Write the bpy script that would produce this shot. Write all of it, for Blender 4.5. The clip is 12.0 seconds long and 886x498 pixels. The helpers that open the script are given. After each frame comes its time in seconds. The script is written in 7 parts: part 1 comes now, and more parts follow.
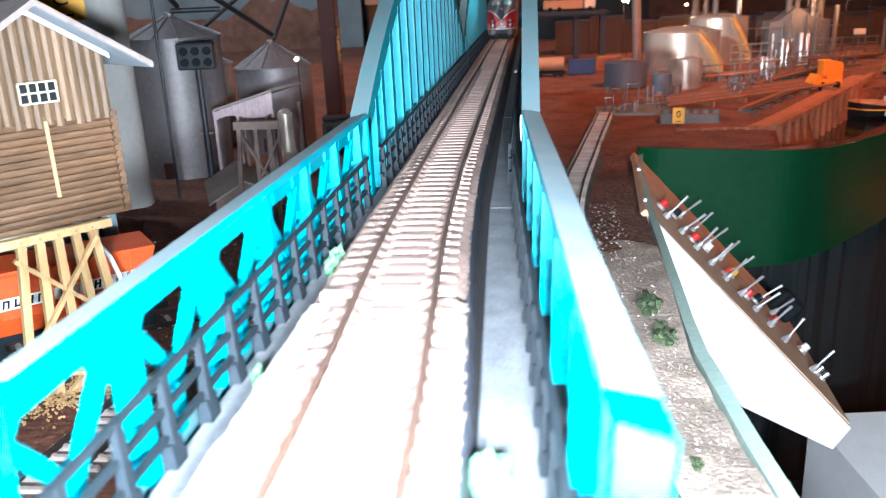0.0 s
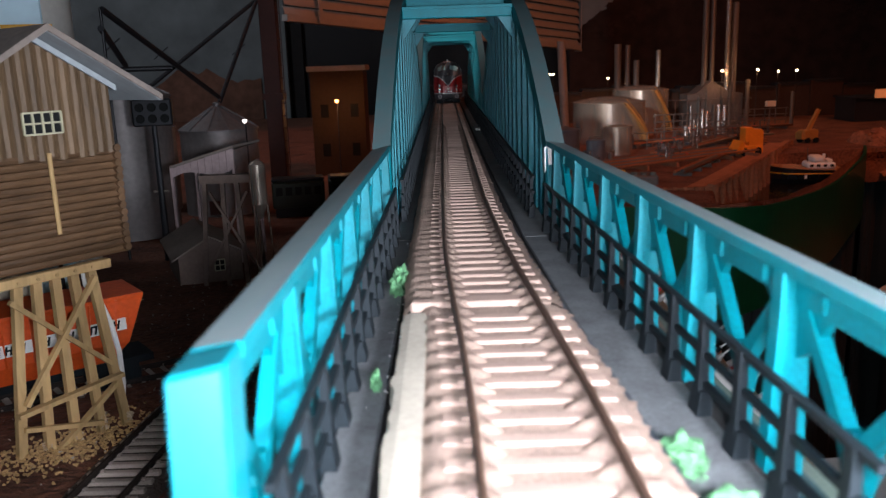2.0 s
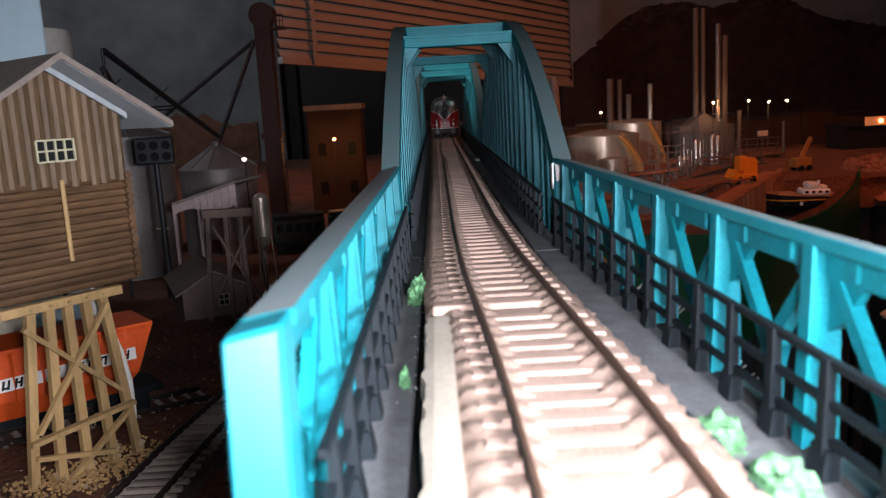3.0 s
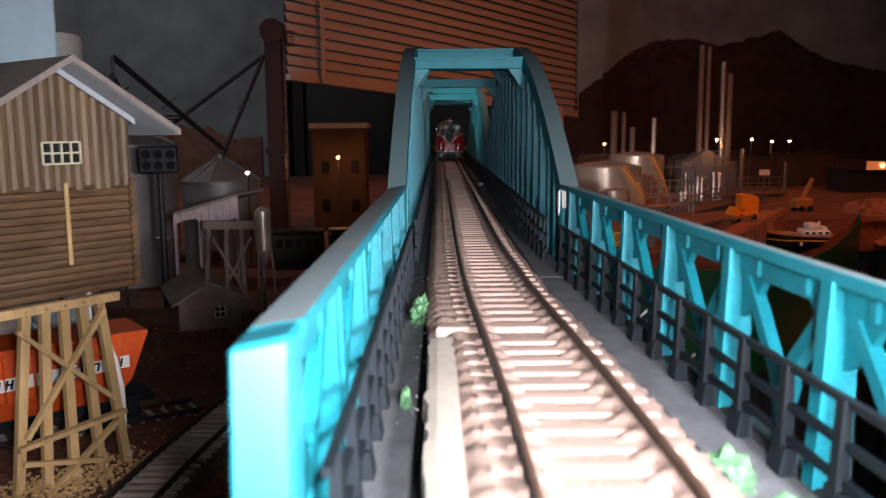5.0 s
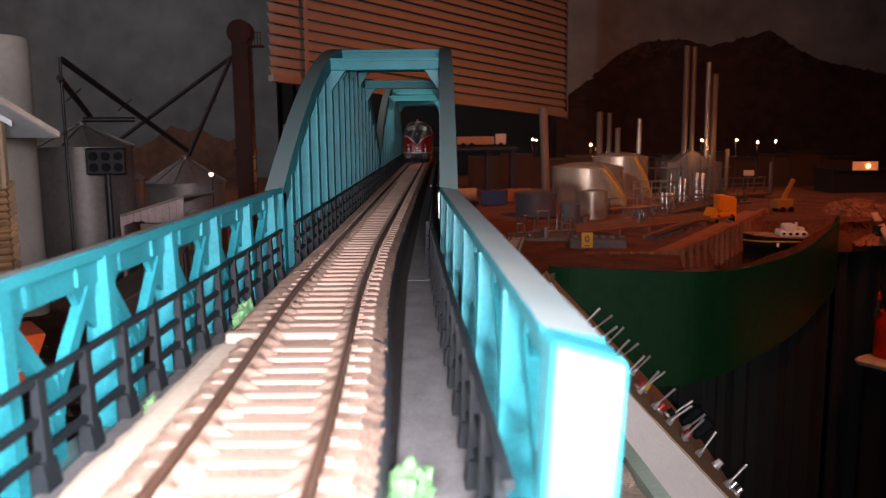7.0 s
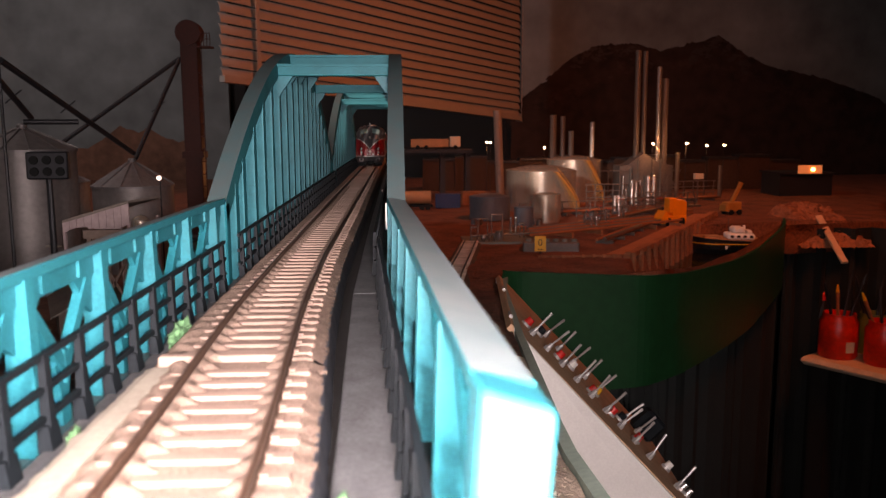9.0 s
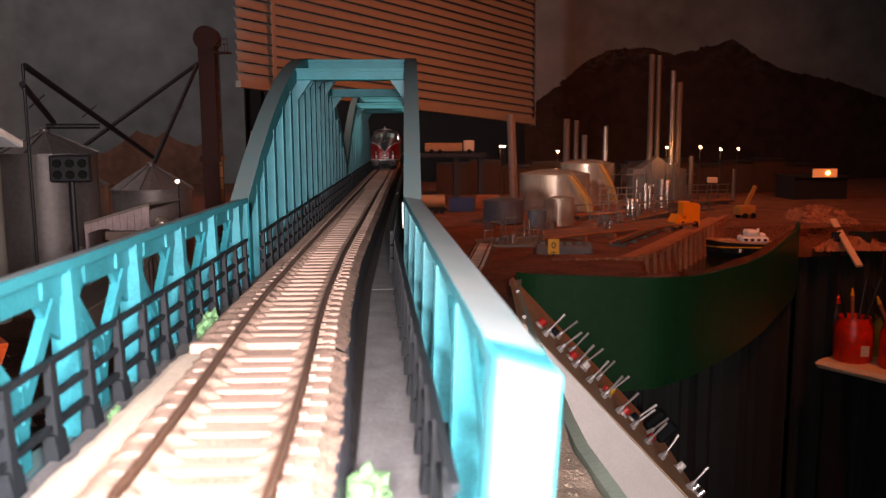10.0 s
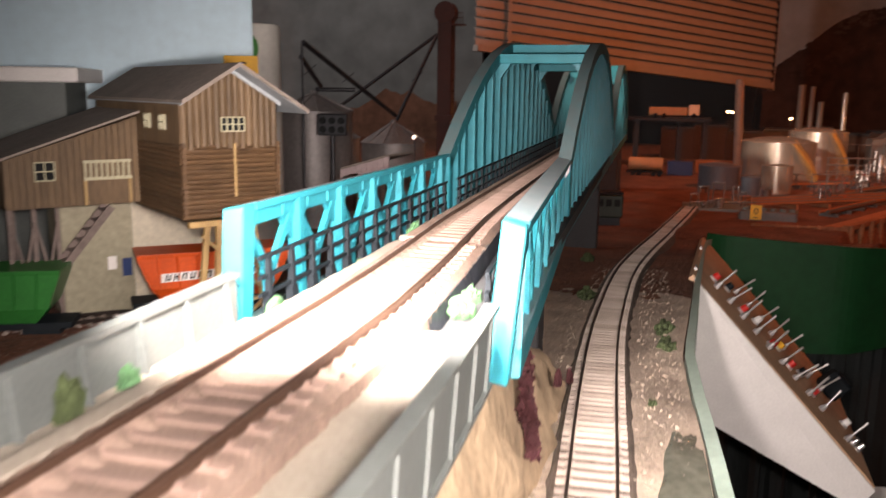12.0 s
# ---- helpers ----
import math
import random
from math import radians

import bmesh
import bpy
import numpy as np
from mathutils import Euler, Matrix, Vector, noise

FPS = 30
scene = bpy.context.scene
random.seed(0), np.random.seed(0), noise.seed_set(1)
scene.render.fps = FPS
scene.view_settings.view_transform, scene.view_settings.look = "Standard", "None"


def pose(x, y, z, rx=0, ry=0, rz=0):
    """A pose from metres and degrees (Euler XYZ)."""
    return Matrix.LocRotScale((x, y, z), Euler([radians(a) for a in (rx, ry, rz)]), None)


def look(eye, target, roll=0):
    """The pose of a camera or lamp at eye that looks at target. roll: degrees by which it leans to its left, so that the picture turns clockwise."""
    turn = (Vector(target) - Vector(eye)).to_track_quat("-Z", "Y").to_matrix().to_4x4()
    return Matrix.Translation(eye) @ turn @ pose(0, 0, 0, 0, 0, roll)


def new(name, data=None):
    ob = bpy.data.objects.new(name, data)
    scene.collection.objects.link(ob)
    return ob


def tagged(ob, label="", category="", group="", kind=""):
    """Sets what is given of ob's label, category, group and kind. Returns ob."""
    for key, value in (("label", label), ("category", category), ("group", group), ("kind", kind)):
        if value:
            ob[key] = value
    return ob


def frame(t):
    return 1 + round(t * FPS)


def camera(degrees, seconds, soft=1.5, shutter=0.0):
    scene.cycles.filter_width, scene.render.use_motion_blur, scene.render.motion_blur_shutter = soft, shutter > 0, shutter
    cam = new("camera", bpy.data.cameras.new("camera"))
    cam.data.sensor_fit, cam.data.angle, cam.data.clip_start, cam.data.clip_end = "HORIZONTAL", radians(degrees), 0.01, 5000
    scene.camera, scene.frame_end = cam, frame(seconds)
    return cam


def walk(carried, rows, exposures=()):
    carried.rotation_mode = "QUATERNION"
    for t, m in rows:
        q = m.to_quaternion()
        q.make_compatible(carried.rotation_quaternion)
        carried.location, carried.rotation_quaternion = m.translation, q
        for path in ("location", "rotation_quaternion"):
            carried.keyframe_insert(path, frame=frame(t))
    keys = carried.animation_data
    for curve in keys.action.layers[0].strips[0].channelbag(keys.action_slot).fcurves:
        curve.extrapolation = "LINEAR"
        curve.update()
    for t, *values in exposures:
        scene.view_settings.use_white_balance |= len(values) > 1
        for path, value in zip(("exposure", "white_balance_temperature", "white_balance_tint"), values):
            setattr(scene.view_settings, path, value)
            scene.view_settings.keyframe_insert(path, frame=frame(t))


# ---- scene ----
cam = camera(57.0, 12.0, soft=1.2, shutter=0.5)
cam.data.dof.use_dof, cam.data.dof.focus_distance, cam.data.dof.aperture_fstop = True, 0.40, 40.0
PATH = [
    (0, (0.03, -0.066, 0.044), (-0.185, 1.826, -0.567), -2.6),
    (0.4, (0.016, -0.07, 0.031), (-0.106, 1.853, -0.502), -2.4),
    (1, (0.016, -0.071, 0.023), (-0.037, 1.886, -0.389), -1.2),
    (1.5, (0.006, -0.07, 0.025), (-0.021, 1.883, -0.406), -1.1),
    (2, (-0.0085, -0.066, 0.03), (-0.021, 1.884, -0.415), -1.9),
    (2.5, (-0.015, -0.068, 0.022), (0.017, 1.895, -0.357), -1.6),
    (3, (-0.014, -0.069, 0.023), (-0.013, 1.9, -0.327), -3.2),
    (4.8, (-0.016, -0.067, 0.022), (-0.026, 1.911, -0.274), -0.4),
    (5, (-0.016, -0.067, 0.022), (-0.007, 1.911, -0.271), -0.4),
    (5.5, (-0.016, -0.067, 0.022), (0.021, 1.913, -0.256), -0.4),
    (6, (-0.0018, -0.07, 0.025), (-0.071, 1.91, -0.247), -1.2),
    (6.5, (0.02, -0.068, 0.025), (-0.01, 1.911, -0.263), -0.4),
    (7, (0.028, -0.064, 0.022), (0.029, 1.915, -0.269), -0.5),
    (8.8, (0.026, -0.062, 0.021), (0.129, 1.917, -0.253), -0.4),
    (9, (0.031, -0.06, 0.025), (0.14, 1.916, -0.264), -0.2),
    (9.5, (0.031, -0.064, 0.025), (0.143, 1.911, -0.272), -0.1),
    (10, (0.03, -0.069, 0.024), (0.106, 1.91, -0.254), -0.3),
    (10.5, (0.03, -0.071, 0.024), (0.107, 1.908, -0.253), 0.0),
    (11, (0.04, -0.09, 0.026), (0.048, 1.884, -0.292), -0.4),
    (11.5, (0.049, -0.137, 0.035), (-0.226, 1.818, -0.286), 0.7),
    (11.6, (0.054, -0.147, 0.035), (-0.275, 1.799, -0.293), 0.9),
    (12, (0.071, -0.184, 0.033), (-0.407, 1.721, -0.346), 0.8),
]
EXPOSURES = [(0.0, 2.4, 5500, 5), (0.5, 1.2, 5800, 9), (1.0, 0.4, 5700, 11), (1.5, 0.15, 5700, 11), (2.0, 0.2, 6000, 11), (3.0, 0.28, 6300, 15), (5.0, 0.42, 6500, 18), (7.0, 0.45, 7100, 25), (9.0, 0.6, 7800, 30), (10.5, 0.76, 7800, 30), (11.0, 0.8, 8200, 26), (11.5, 0.85, 8200, 24), (12.0, 1.0, 7800, 22)]
walk(cam, [(t, look(eye, target, roll)) for t, eye, target, roll in PATH], EXPOSURES)

# ---- world and lights ----
world = bpy.data.worlds.new("night_room")
world.use_nodes = True
world.node_tree.nodes["Background"].inputs[0].default_value = (0.5, 0.42, 0.36, 1)
world.node_tree.nodes["Background"].inputs[1].default_value = 0.001
scene.world = world


def lamp(name, kind, place, power, colour, size, aim=None):
    data = bpy.data.lights.new(name, kind)
    data.energy, data.color = power, colour
    if kind == "AREA":
        data.size = size
    else:
        data.shadow_soft_size = size
    ob = new(name, data)
    ob.matrix_basis = look(place, aim) if aim else Matrix.Translation(place)
    return ob


# four fixed spots added for the phone's moving lamp, and unseen dim hobby-room lamps
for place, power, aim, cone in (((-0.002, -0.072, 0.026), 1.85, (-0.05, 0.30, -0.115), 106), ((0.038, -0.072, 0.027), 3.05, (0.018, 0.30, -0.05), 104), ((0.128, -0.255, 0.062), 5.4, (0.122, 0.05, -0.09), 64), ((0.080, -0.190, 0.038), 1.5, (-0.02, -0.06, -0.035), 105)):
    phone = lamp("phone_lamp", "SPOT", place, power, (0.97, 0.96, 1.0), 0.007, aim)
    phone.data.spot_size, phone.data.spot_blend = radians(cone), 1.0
lamp("room_lamp", "AREA", (-1.35, 0.9, 1.2), 6.6, (0.96, 0.96, 1.0), 0.3, (-1.25, 2.6, 0.25))
warm = lamp("room_lamp_warm", "AREA", (0.85, 0.55, 1.25), 2.6, (1.0, 0.25, 0.085), 0.25, (0.36, 1.75, 0.05))
warm.data.spread = radians(82)
# unseen narrow spot added behind the one who films, mirrored in the steel tanks
tank_spot = lamp("desk_lamp", "SPOT", (-0.74, -0.78, 0.53), 120.0, (1.0, 0.93, 0.85), 0.03, (0.36, 1.60, -0.09))
tank_spot.data.spot_size, tank_spot.data.spot_blend = radians(8.5), 1.0


# ---- materials ----
def material(name, colour, rough=0.6, metal=0.0, spread=0.25, grain=900.0, blot=60.0, bump=0.15, depth=0.0003, dust=None, spec=0.4, stretch=(1, 1, 1), island=0.0, brushed=0.0, flat=(0.25, 0.9)):
    """Paint, plastic, wood or metal with fine grain, larger blotches, relief and, if dust is given, dust on what faces up."""
    m = bpy.data.materials.new(name)
    m.use_nodes = True
    n, l = m.node_tree.nodes, m.node_tree.links
    b = n["Principled BSDF"]
    b.inputs["Roughness"].default_value, b.inputs["Metallic"].default_value = rough, metal
    b.inputs["Specular IOR Level"].default_value = spec
    if brushed:
        way = n.new("ShaderNodeTangent")
        way.direction_type, way.axis = "RADIAL", "Z"
        b.inputs["Anisotropic"].default_value = brushed
        b.inputs["Anisotropic Rotation"].default_value = 0.25
        l.new(way.outputs["Tangent"], b.inputs["Tangent"])
    geo = n.new("ShaderNodeNewGeometry")
    mapping = n.new("ShaderNodeMapping")
    mapping.inputs["Scale"].default_value = stretch
    l.new(geo.outputs["Position"], mapping.inputs["Vector"])
    fine, wide = n.new("ShaderNodeTexNoise"), n.new("ShaderNodeTexNoise")
    fine.inputs["Scale"].default_value, wide.inputs["Scale"].default_value = grain, blot
    fine.inputs["Detail"].default_value, wide.inputs["Detail"].default_value = 3.0, 4.0
    for t in (fine, wide):
        l.new(mapping.outputs["Vector"], t.inputs["Vector"])
    add = n.new("ShaderNodeMath")
    add.operation = "ADD"
    l.new(fine.outputs["Fac"], add.inputs[0])
    l.new(wide.outputs["Fac"], add.inputs[1])
    ramp = n.new("ShaderNodeValToRGB")
    low, high = [tuple(max(0.0, c * k) for c in colour) + (1,) for k in (1 - spread, 1 + spread)]
    ramp.color_ramp.elements[0].color, ramp.color_ramp.elements[1].color = low, high
    ramp.color_ramp.elements[0].position, ramp.color_ramp.elements[1].position = 0.3, 0.7
    half = n.new("ShaderNodeMath")
    half.operation = "MULTIPLY"
    half.inputs[1].default_value = 0.5
    l.new(add.outputs[0], half.inputs[0])
    value = half.outputs[0]
    if island:
        rnd, mul, plus = n.new("ShaderNodeObjectInfo"), n.new("ShaderNodeMath"), n.new("ShaderNodeMath")
        mul.operation, plus.operation = "MULTIPLY_ADD", "ADD"
        mul.inputs[1].default_value, mul.inputs[2].default_value = island, -island / 2
        l.new(rnd.outputs["Random"], mul.inputs[0])
        l.new(mul.outputs[0], plus.inputs[0])
        l.new(value, plus.inputs[1])
        value = plus.outputs[0]
    l.new(value, ramp.inputs["Fac"])
    out = ramp.outputs["Color"]
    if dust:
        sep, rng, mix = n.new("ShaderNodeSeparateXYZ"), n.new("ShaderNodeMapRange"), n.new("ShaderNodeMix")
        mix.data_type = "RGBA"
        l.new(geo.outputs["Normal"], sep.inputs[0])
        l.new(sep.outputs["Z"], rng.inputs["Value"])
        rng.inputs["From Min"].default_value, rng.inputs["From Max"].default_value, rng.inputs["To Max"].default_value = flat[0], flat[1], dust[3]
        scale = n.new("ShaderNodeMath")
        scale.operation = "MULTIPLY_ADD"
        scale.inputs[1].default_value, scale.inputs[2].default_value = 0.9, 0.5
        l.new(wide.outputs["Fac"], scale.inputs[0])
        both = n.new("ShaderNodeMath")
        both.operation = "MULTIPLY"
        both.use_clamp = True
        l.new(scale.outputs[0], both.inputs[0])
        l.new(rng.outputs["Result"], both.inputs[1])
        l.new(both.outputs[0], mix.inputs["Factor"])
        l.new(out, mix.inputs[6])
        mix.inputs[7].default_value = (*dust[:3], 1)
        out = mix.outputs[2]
    l.new(out, b.inputs["Base Color"])
    if bump:
        bp = n.new("ShaderNodeBump")
        bp.inputs["Strength"].default_value, bp.inputs["Distance"].default_value = bump, depth
        l.new(fine.outputs["Fac"], bp.inputs["Height"])
        l.new(bp.outputs["Normal"], b.inputs["Normal"])
    return m


def glowing(name, colour, strength):
    m = bpy.data.materials.new(name)
    m.use_nodes = True
    b = m.node_tree.nodes["Principled BSDF"]
    b.inputs["Base Color"].default_value = (*colour, 1)
    b.inputs["Emission Color"].default_value = (*colour, 1)
    b.inputs["Emission Strength"].default_value = strength
    return m


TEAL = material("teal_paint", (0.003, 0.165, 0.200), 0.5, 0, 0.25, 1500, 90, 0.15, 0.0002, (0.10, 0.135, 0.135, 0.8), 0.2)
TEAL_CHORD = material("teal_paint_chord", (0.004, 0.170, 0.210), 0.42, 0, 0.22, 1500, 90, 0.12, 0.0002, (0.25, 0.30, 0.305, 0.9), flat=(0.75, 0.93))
TEAL_CLEAN = material("teal_paint_inner", (0.003, 0.160, 0.200), 0.45, 0, 0.32, 1500, 90, 0.2, 0.0002, None, 0.25)
TEAL_GLOSS = material("glossy_teal_paint", (0.003, 0.185, 0.235), 0.42, 0, 0.2, 1500, 90, 0.1, 0.0002, None, 0.85)
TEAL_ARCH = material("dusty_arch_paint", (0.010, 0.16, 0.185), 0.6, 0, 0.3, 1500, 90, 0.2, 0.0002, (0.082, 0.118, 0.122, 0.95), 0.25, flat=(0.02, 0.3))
BLACK_PLASTIC = material("black_plastic", (0.0085, 0.0125, 0.0155), 0.6, 0, 0.3, 1500, 120, 0.1, spec=0.15)
GREY_DECK = material("grey_deck", (0.098, 0.105, 0.110), 0.7, 0, 0.45, 1500, 140, 0.5)
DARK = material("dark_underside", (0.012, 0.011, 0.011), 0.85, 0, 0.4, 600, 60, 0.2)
SLEEPER = material("tan_sleeper", (0.315, 0.225, 0.185), 0.85, 0, 0.25, 2400, 70, 0.4, 0.0002, None, 0.2, (1, 1, 1), 0.25)
BALLAST = material("tan_ballast", (0.27, 0.195, 0.155), 0.9, 0, 0.35, 1600, 70, 0.8, 0.0005, None, 0.2)
RAIL = material("rusty_rail", (0.075, 0.042, 0.028), 0.5, 0.2, 0.3, 1500, 90, 0.15)
BEIGE = material("beige_board", (0.34, 0.305, 0.25), 0.85, 0, 0.18, 900, 60, 0.35)
WHITE = material("white_paint", (0.78, 0.77, 0.74), 0.5, 0, 0.08, 600, 40, 0.08)
MOSS = material("green_foam", (0.085, 0.215, 0.10), 0.95, 0, 0.5, 900, 200, 0.9, 0.001)
MOSS_DARK = material("olive_foam", (0.06, 0.085, 0.035), 0.95, 0, 0.6, 700, 120, 0.9, 0.001)
GIRDER_GREY = material("grey_girder", (0.125, 0.145, 0.138), 0.6, 0, 0.18, 900, 60, 0.12)


# ---- building helpers ----
def thing(name, place=(0, 0, 0), turn=0.0, label="", category="", group="", kind=""):
    """An empty at the thing's base; its parts are built round that base."""
    ob = new(name)
    ob.empty_display_size = 0.01
    ob.matrix_basis = pose(*place, 0, 0, turn)
    return tagged(ob, label, category, group, kind)


def mesh_of(name, bm, mat, smooth=False):
    bmesh.ops.recalc_face_normals(bm, faces=bm.faces[:])
    me = bpy.data.meshes.new(name)
    bm.to_mesh(me)
    bm.free()
    if smooth:
        me.polygons.foreach_set("use_smooth", [True] * len(me.polygons))
        me.set_sharp_from_angle(angle=radians(38))
    if mat:
        me.materials.append(mat)
    return me


def part(name, bm, mat, parent=None, label="", smooth=False):
    ob = new(name, mesh_of(name, bm, mat, smooth))
    if parent:
        ob.parent = parent
    return tagged(ob, label)


def piece(name, me, parent, m):
    ob = new(name, me)
    ob.parent = parent
    ob.matrix_basis = m
    return ob


def box(bm, x0, x1, y0, y1, z0, z1, bevel=0.0):
    r = bmesh.ops.create_cube(bm, size=1.0)
    vs = r["verts"]
    for v in vs:
        v.co = Vector(((x0 + x1) / 2 + v.co.x * (x1 - x0), (y0 + y1) / 2 + v.co.y * (y1 - y0), (z0 + z1) / 2 + v.co.z * (z1 - z0)))
    if bevel:
        es = list({e for v in vs for e in v.link_edges})
        bmesh.ops.bevel(bm, geom=es, offset=bevel, segments=1, affect="EDGES")
    return bm


def boxed(*a, bevel=0.0):
    return box(bmesh.new(), *a, bevel=bevel)


def prism(bm, points, direction):
    """A solid from a flat outline, pushed along direction."""
    d = Vector(direction)
    a = [bm.verts.new(Vector(p)) for p in points]
    b = [bm.verts.new(Vector(p) + d) for p in points]
    bm.faces.new(a)
    bm.faces.new(b[::-1])
    for i in range(len(a)):
        j = (i + 1) % len(a)
        bm.faces.new((a[i], b[i], b[j], a[j]))
    return bm


def bar(bm, p, q, w, h, up=(0, 0, 1)):
    """A straight bar of section w by h from p to q."""
    p, q = Vector(p), Vector(q)
    d = (q - p).normalized()
    s = d.cross(Vector(up))
    s = s.normalized() if s.length > 1e-6 else Vector((1, 0, 0))
    u = s.cross(d)
    return prism(bm, [p + s * a + u * b for a, b in ((-w / 2, -h / 2), (w / 2, -h / 2), (w / 2, h / 2), (-w / 2, h / 2))], q - p)


def rod(bm, p, q, r, r2=None, seg=12):
    """A round rod or cone from p to q."""
    p, q = Vector(p), Vector(q)
    m = Matrix.Translation((p + q) / 2) @ (q - p).to_track_quat("Z", "Y").to_matrix().to_4x4()
    bmesh.ops.create_cone(bm, cap_ends=True, segments=seg, radius1=r, radius2=r if r2 is None else r2, depth=(q - p).length, matrix=m)
    return bm


def spun(bm, rings, seg=24, centre=(0, 0)):
    """A turned body from rings of (radius, height)."""
    loops = []
    for r, z in rings:
        loops.append([bm.verts.new((centre[0] + r * math.cos(2 * math.pi * k / seg), centre[1] + r * math.sin(2 * math.pi * k / seg), z)) for k in range(seg)])
    for a, b in zip(loops, loops[1:]):
        for k in range(seg):
            bm.faces.new((a[k], a[(k + 1) % seg], b[(k + 1) % seg], b[k]))
    for loop in (loops[0], loops[-1]):
        bm.faces.new(loop)
    return bm


def loft(bm, rows, close=False):
    """A skin over rows of points, all of one length."""
    vs = [[bm.verts.new(Vector(p)) for p in row] for row in rows]
    n = len(rows[0])
    for a, b in zip(vs, vs[1:]):
        for k in range(n if close else n - 1):
            bm.faces.new((a[k], a[(k + 1) % n], b[(k + 1) % n], b[k]))
    return vs


def clump(bm, place, size, count, rnd, leaf=0.2):
    """A ragged tuft of many small flakes."""
    for _ in range(count):
        g = Vector((rnd.gauss(0, 1), rnd.gauss(0, 1), abs(rnd.gauss(0, 1.3))))
        g *= min(1.0, rnd.uniform(1.25, 1.75) / g.length)
        c = Vector(place) + Vector((g.x * 0.34 * size[0], g.y * 0.34 * size[1], g.z * 0.5 * size[2]))
        s = leaf * rnd.uniform(0.5, 1.2) * min(size)
        a, b = Vector((rnd.gauss(0, 1), rnd.gauss(0, 1), rnd.gauss(0, 1))).normalized() * s, Vector((rnd.gauss(0, 1), rnd.gauss(0, 1), rnd.gauss(0, 1))).normalized() * s
        k = Vector((rnd.gauss(0, 1), rnd.gauss(0, 1), rnd.gauss(0, 1))).normalized() * s
        v = [bm.verts.new(c + p) for p in (a, b, k, -(a + b + k) * 0.6)]
        for f in ((0, 1, 2), (0, 1, 3), (1, 2, 3), (0, 2, 3)):
            bm.faces.new([v[i] for i in f])
    return bm


# ---- the room ----
WALL_SKY = material("sky_backdrop", (0.15, 0.172, 0.176), 0.9, 0, 0.4, 12, 2.0, 0.05, 0.001)
WALL_BROWN = material("dim_wall", (0.20, 0.15, 0.12), 0.9, 0, 0.2, 40, 3, 0.1, 0.001)
CEILING = material("ceiling_paint", (0.55, 0.52, 0.48), 0.9, 0, 0.1, 60, 3, 0.1, 0.001)
FLOORING = material("dark_carpet", (0.05, 0.042, 0.038), 0.95, 0, 0.3, 700, 9, 0.4, 0.002)
NIGHT = material("night_glass", (0.004, 0.004, 0.005), 0.5, 0, 0.1, 20, 3, 0.0)
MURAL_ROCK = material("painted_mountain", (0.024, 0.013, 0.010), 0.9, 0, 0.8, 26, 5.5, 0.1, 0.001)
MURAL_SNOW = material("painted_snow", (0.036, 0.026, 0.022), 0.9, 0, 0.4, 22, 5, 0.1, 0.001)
MURAL_BUSH = material("painted_bushes", (0.15, 0.075, 0.05), 0.95, 0, 0.45, 40, 7, 0.1, 0.001)
FLOOR_Z, CEIL_Z, BACK_Y = -1.02, 1.45, 2.75


def structure(name, bm, mat, label, category):
    return tagged(part(name, bm, mat), label, category, kind="structure")


structure("floor", boxed(-2.3, 2.6, -2.2, 2.85, FLOOR_Z - 0.1, FLOOR_Z), FLOORING, "dark carpeted floor of the hobby room", "floor")
structure("ceiling", boxed(-2.3, 2.6, -2.2, 2.85, CEIL_Z, CEIL_Z + 0.1), CEILING, "pale painted ceiling of the hobby room", "ceiling")
structure("wall_west", boxed(-2.4, -2.3, -2.2, 2.85, FLOOR_Z, CEIL_Z), WALL_SKY, "grey-blue painted side wall behind the layout", "wall")
structure("wall_east", boxed(2.6, 2.7, -2.2, 2.85, FLOOR_Z, CEIL_Z), WALL_BROWN, "dim brown side wall of the room", "wall")
structure("wall_south", boxed(-2.3, 2.6, -2.3, -2.2, FLOOR_Z, CEIL_Z), WALL_BROWN, "dim brown wall of the room", "wall")
# the back wall round its window
WIN = (-0.53, 0.455, -0.20, 1.10)
bm = bmesh.new()
box(bm, -2.3, WIN[0], BACK_Y, BACK_Y + 0.1, FLOOR_Z, CEIL_Z)
box(bm, WIN[1], 2.6, BACK_Y, BACK_Y + 0.1, FLOOR_Z, CEIL_Z)
box(bm, WIN[0], WIN[1], BACK_Y, BACK_Y + 0.1, FLOOR_Z, WIN[2])
box(bm, WIN[0], WIN[1], BACK_Y, BACK_Y + 0.1, WIN[3], CEIL_Z)
structure("wall_north", bm, WALL_SKY, "wall painted with a dull grey-blue sky", "wall")
window = thing("window_1", (0, BACK_Y, 0), 0, "dark window at night behind a venetian blind", "window", kind="structure")
bm = bmesh.new()
for x0, x1, z0, z1 in ((WIN[0], WIN[0] + 0.05, WIN[2], WIN[3]), (WIN[1] - 0.05, WIN[1], WIN[2], WIN[3]), (WIN[0] + 0.05, WIN[1] - 0.05, WIN[2], WIN[2] + 0.05), (WIN[0] + 0.05, WIN[1] - 0.05, WIN[3] - 0.05, WIN[3])):
    box(bm, x0, x1, 0.03, 0.08, z0, z1)
part("window_frame", bm, DARK, window)
part("pane", boxed(WIN[0] + 0.05, WIN[1] - 0.05, 0.05, 0.056, WIN[2] + 0.05, WIN[3] - 0.05), NIGHT, window, "dark glass pane")


def along(table, v):
    for (a, p), (b, q) in zip(table, table[1:]):
        if v <= b:
            return p + (q - p) * max(0.0, v - a) / (b - a)
    return table[-1][1]


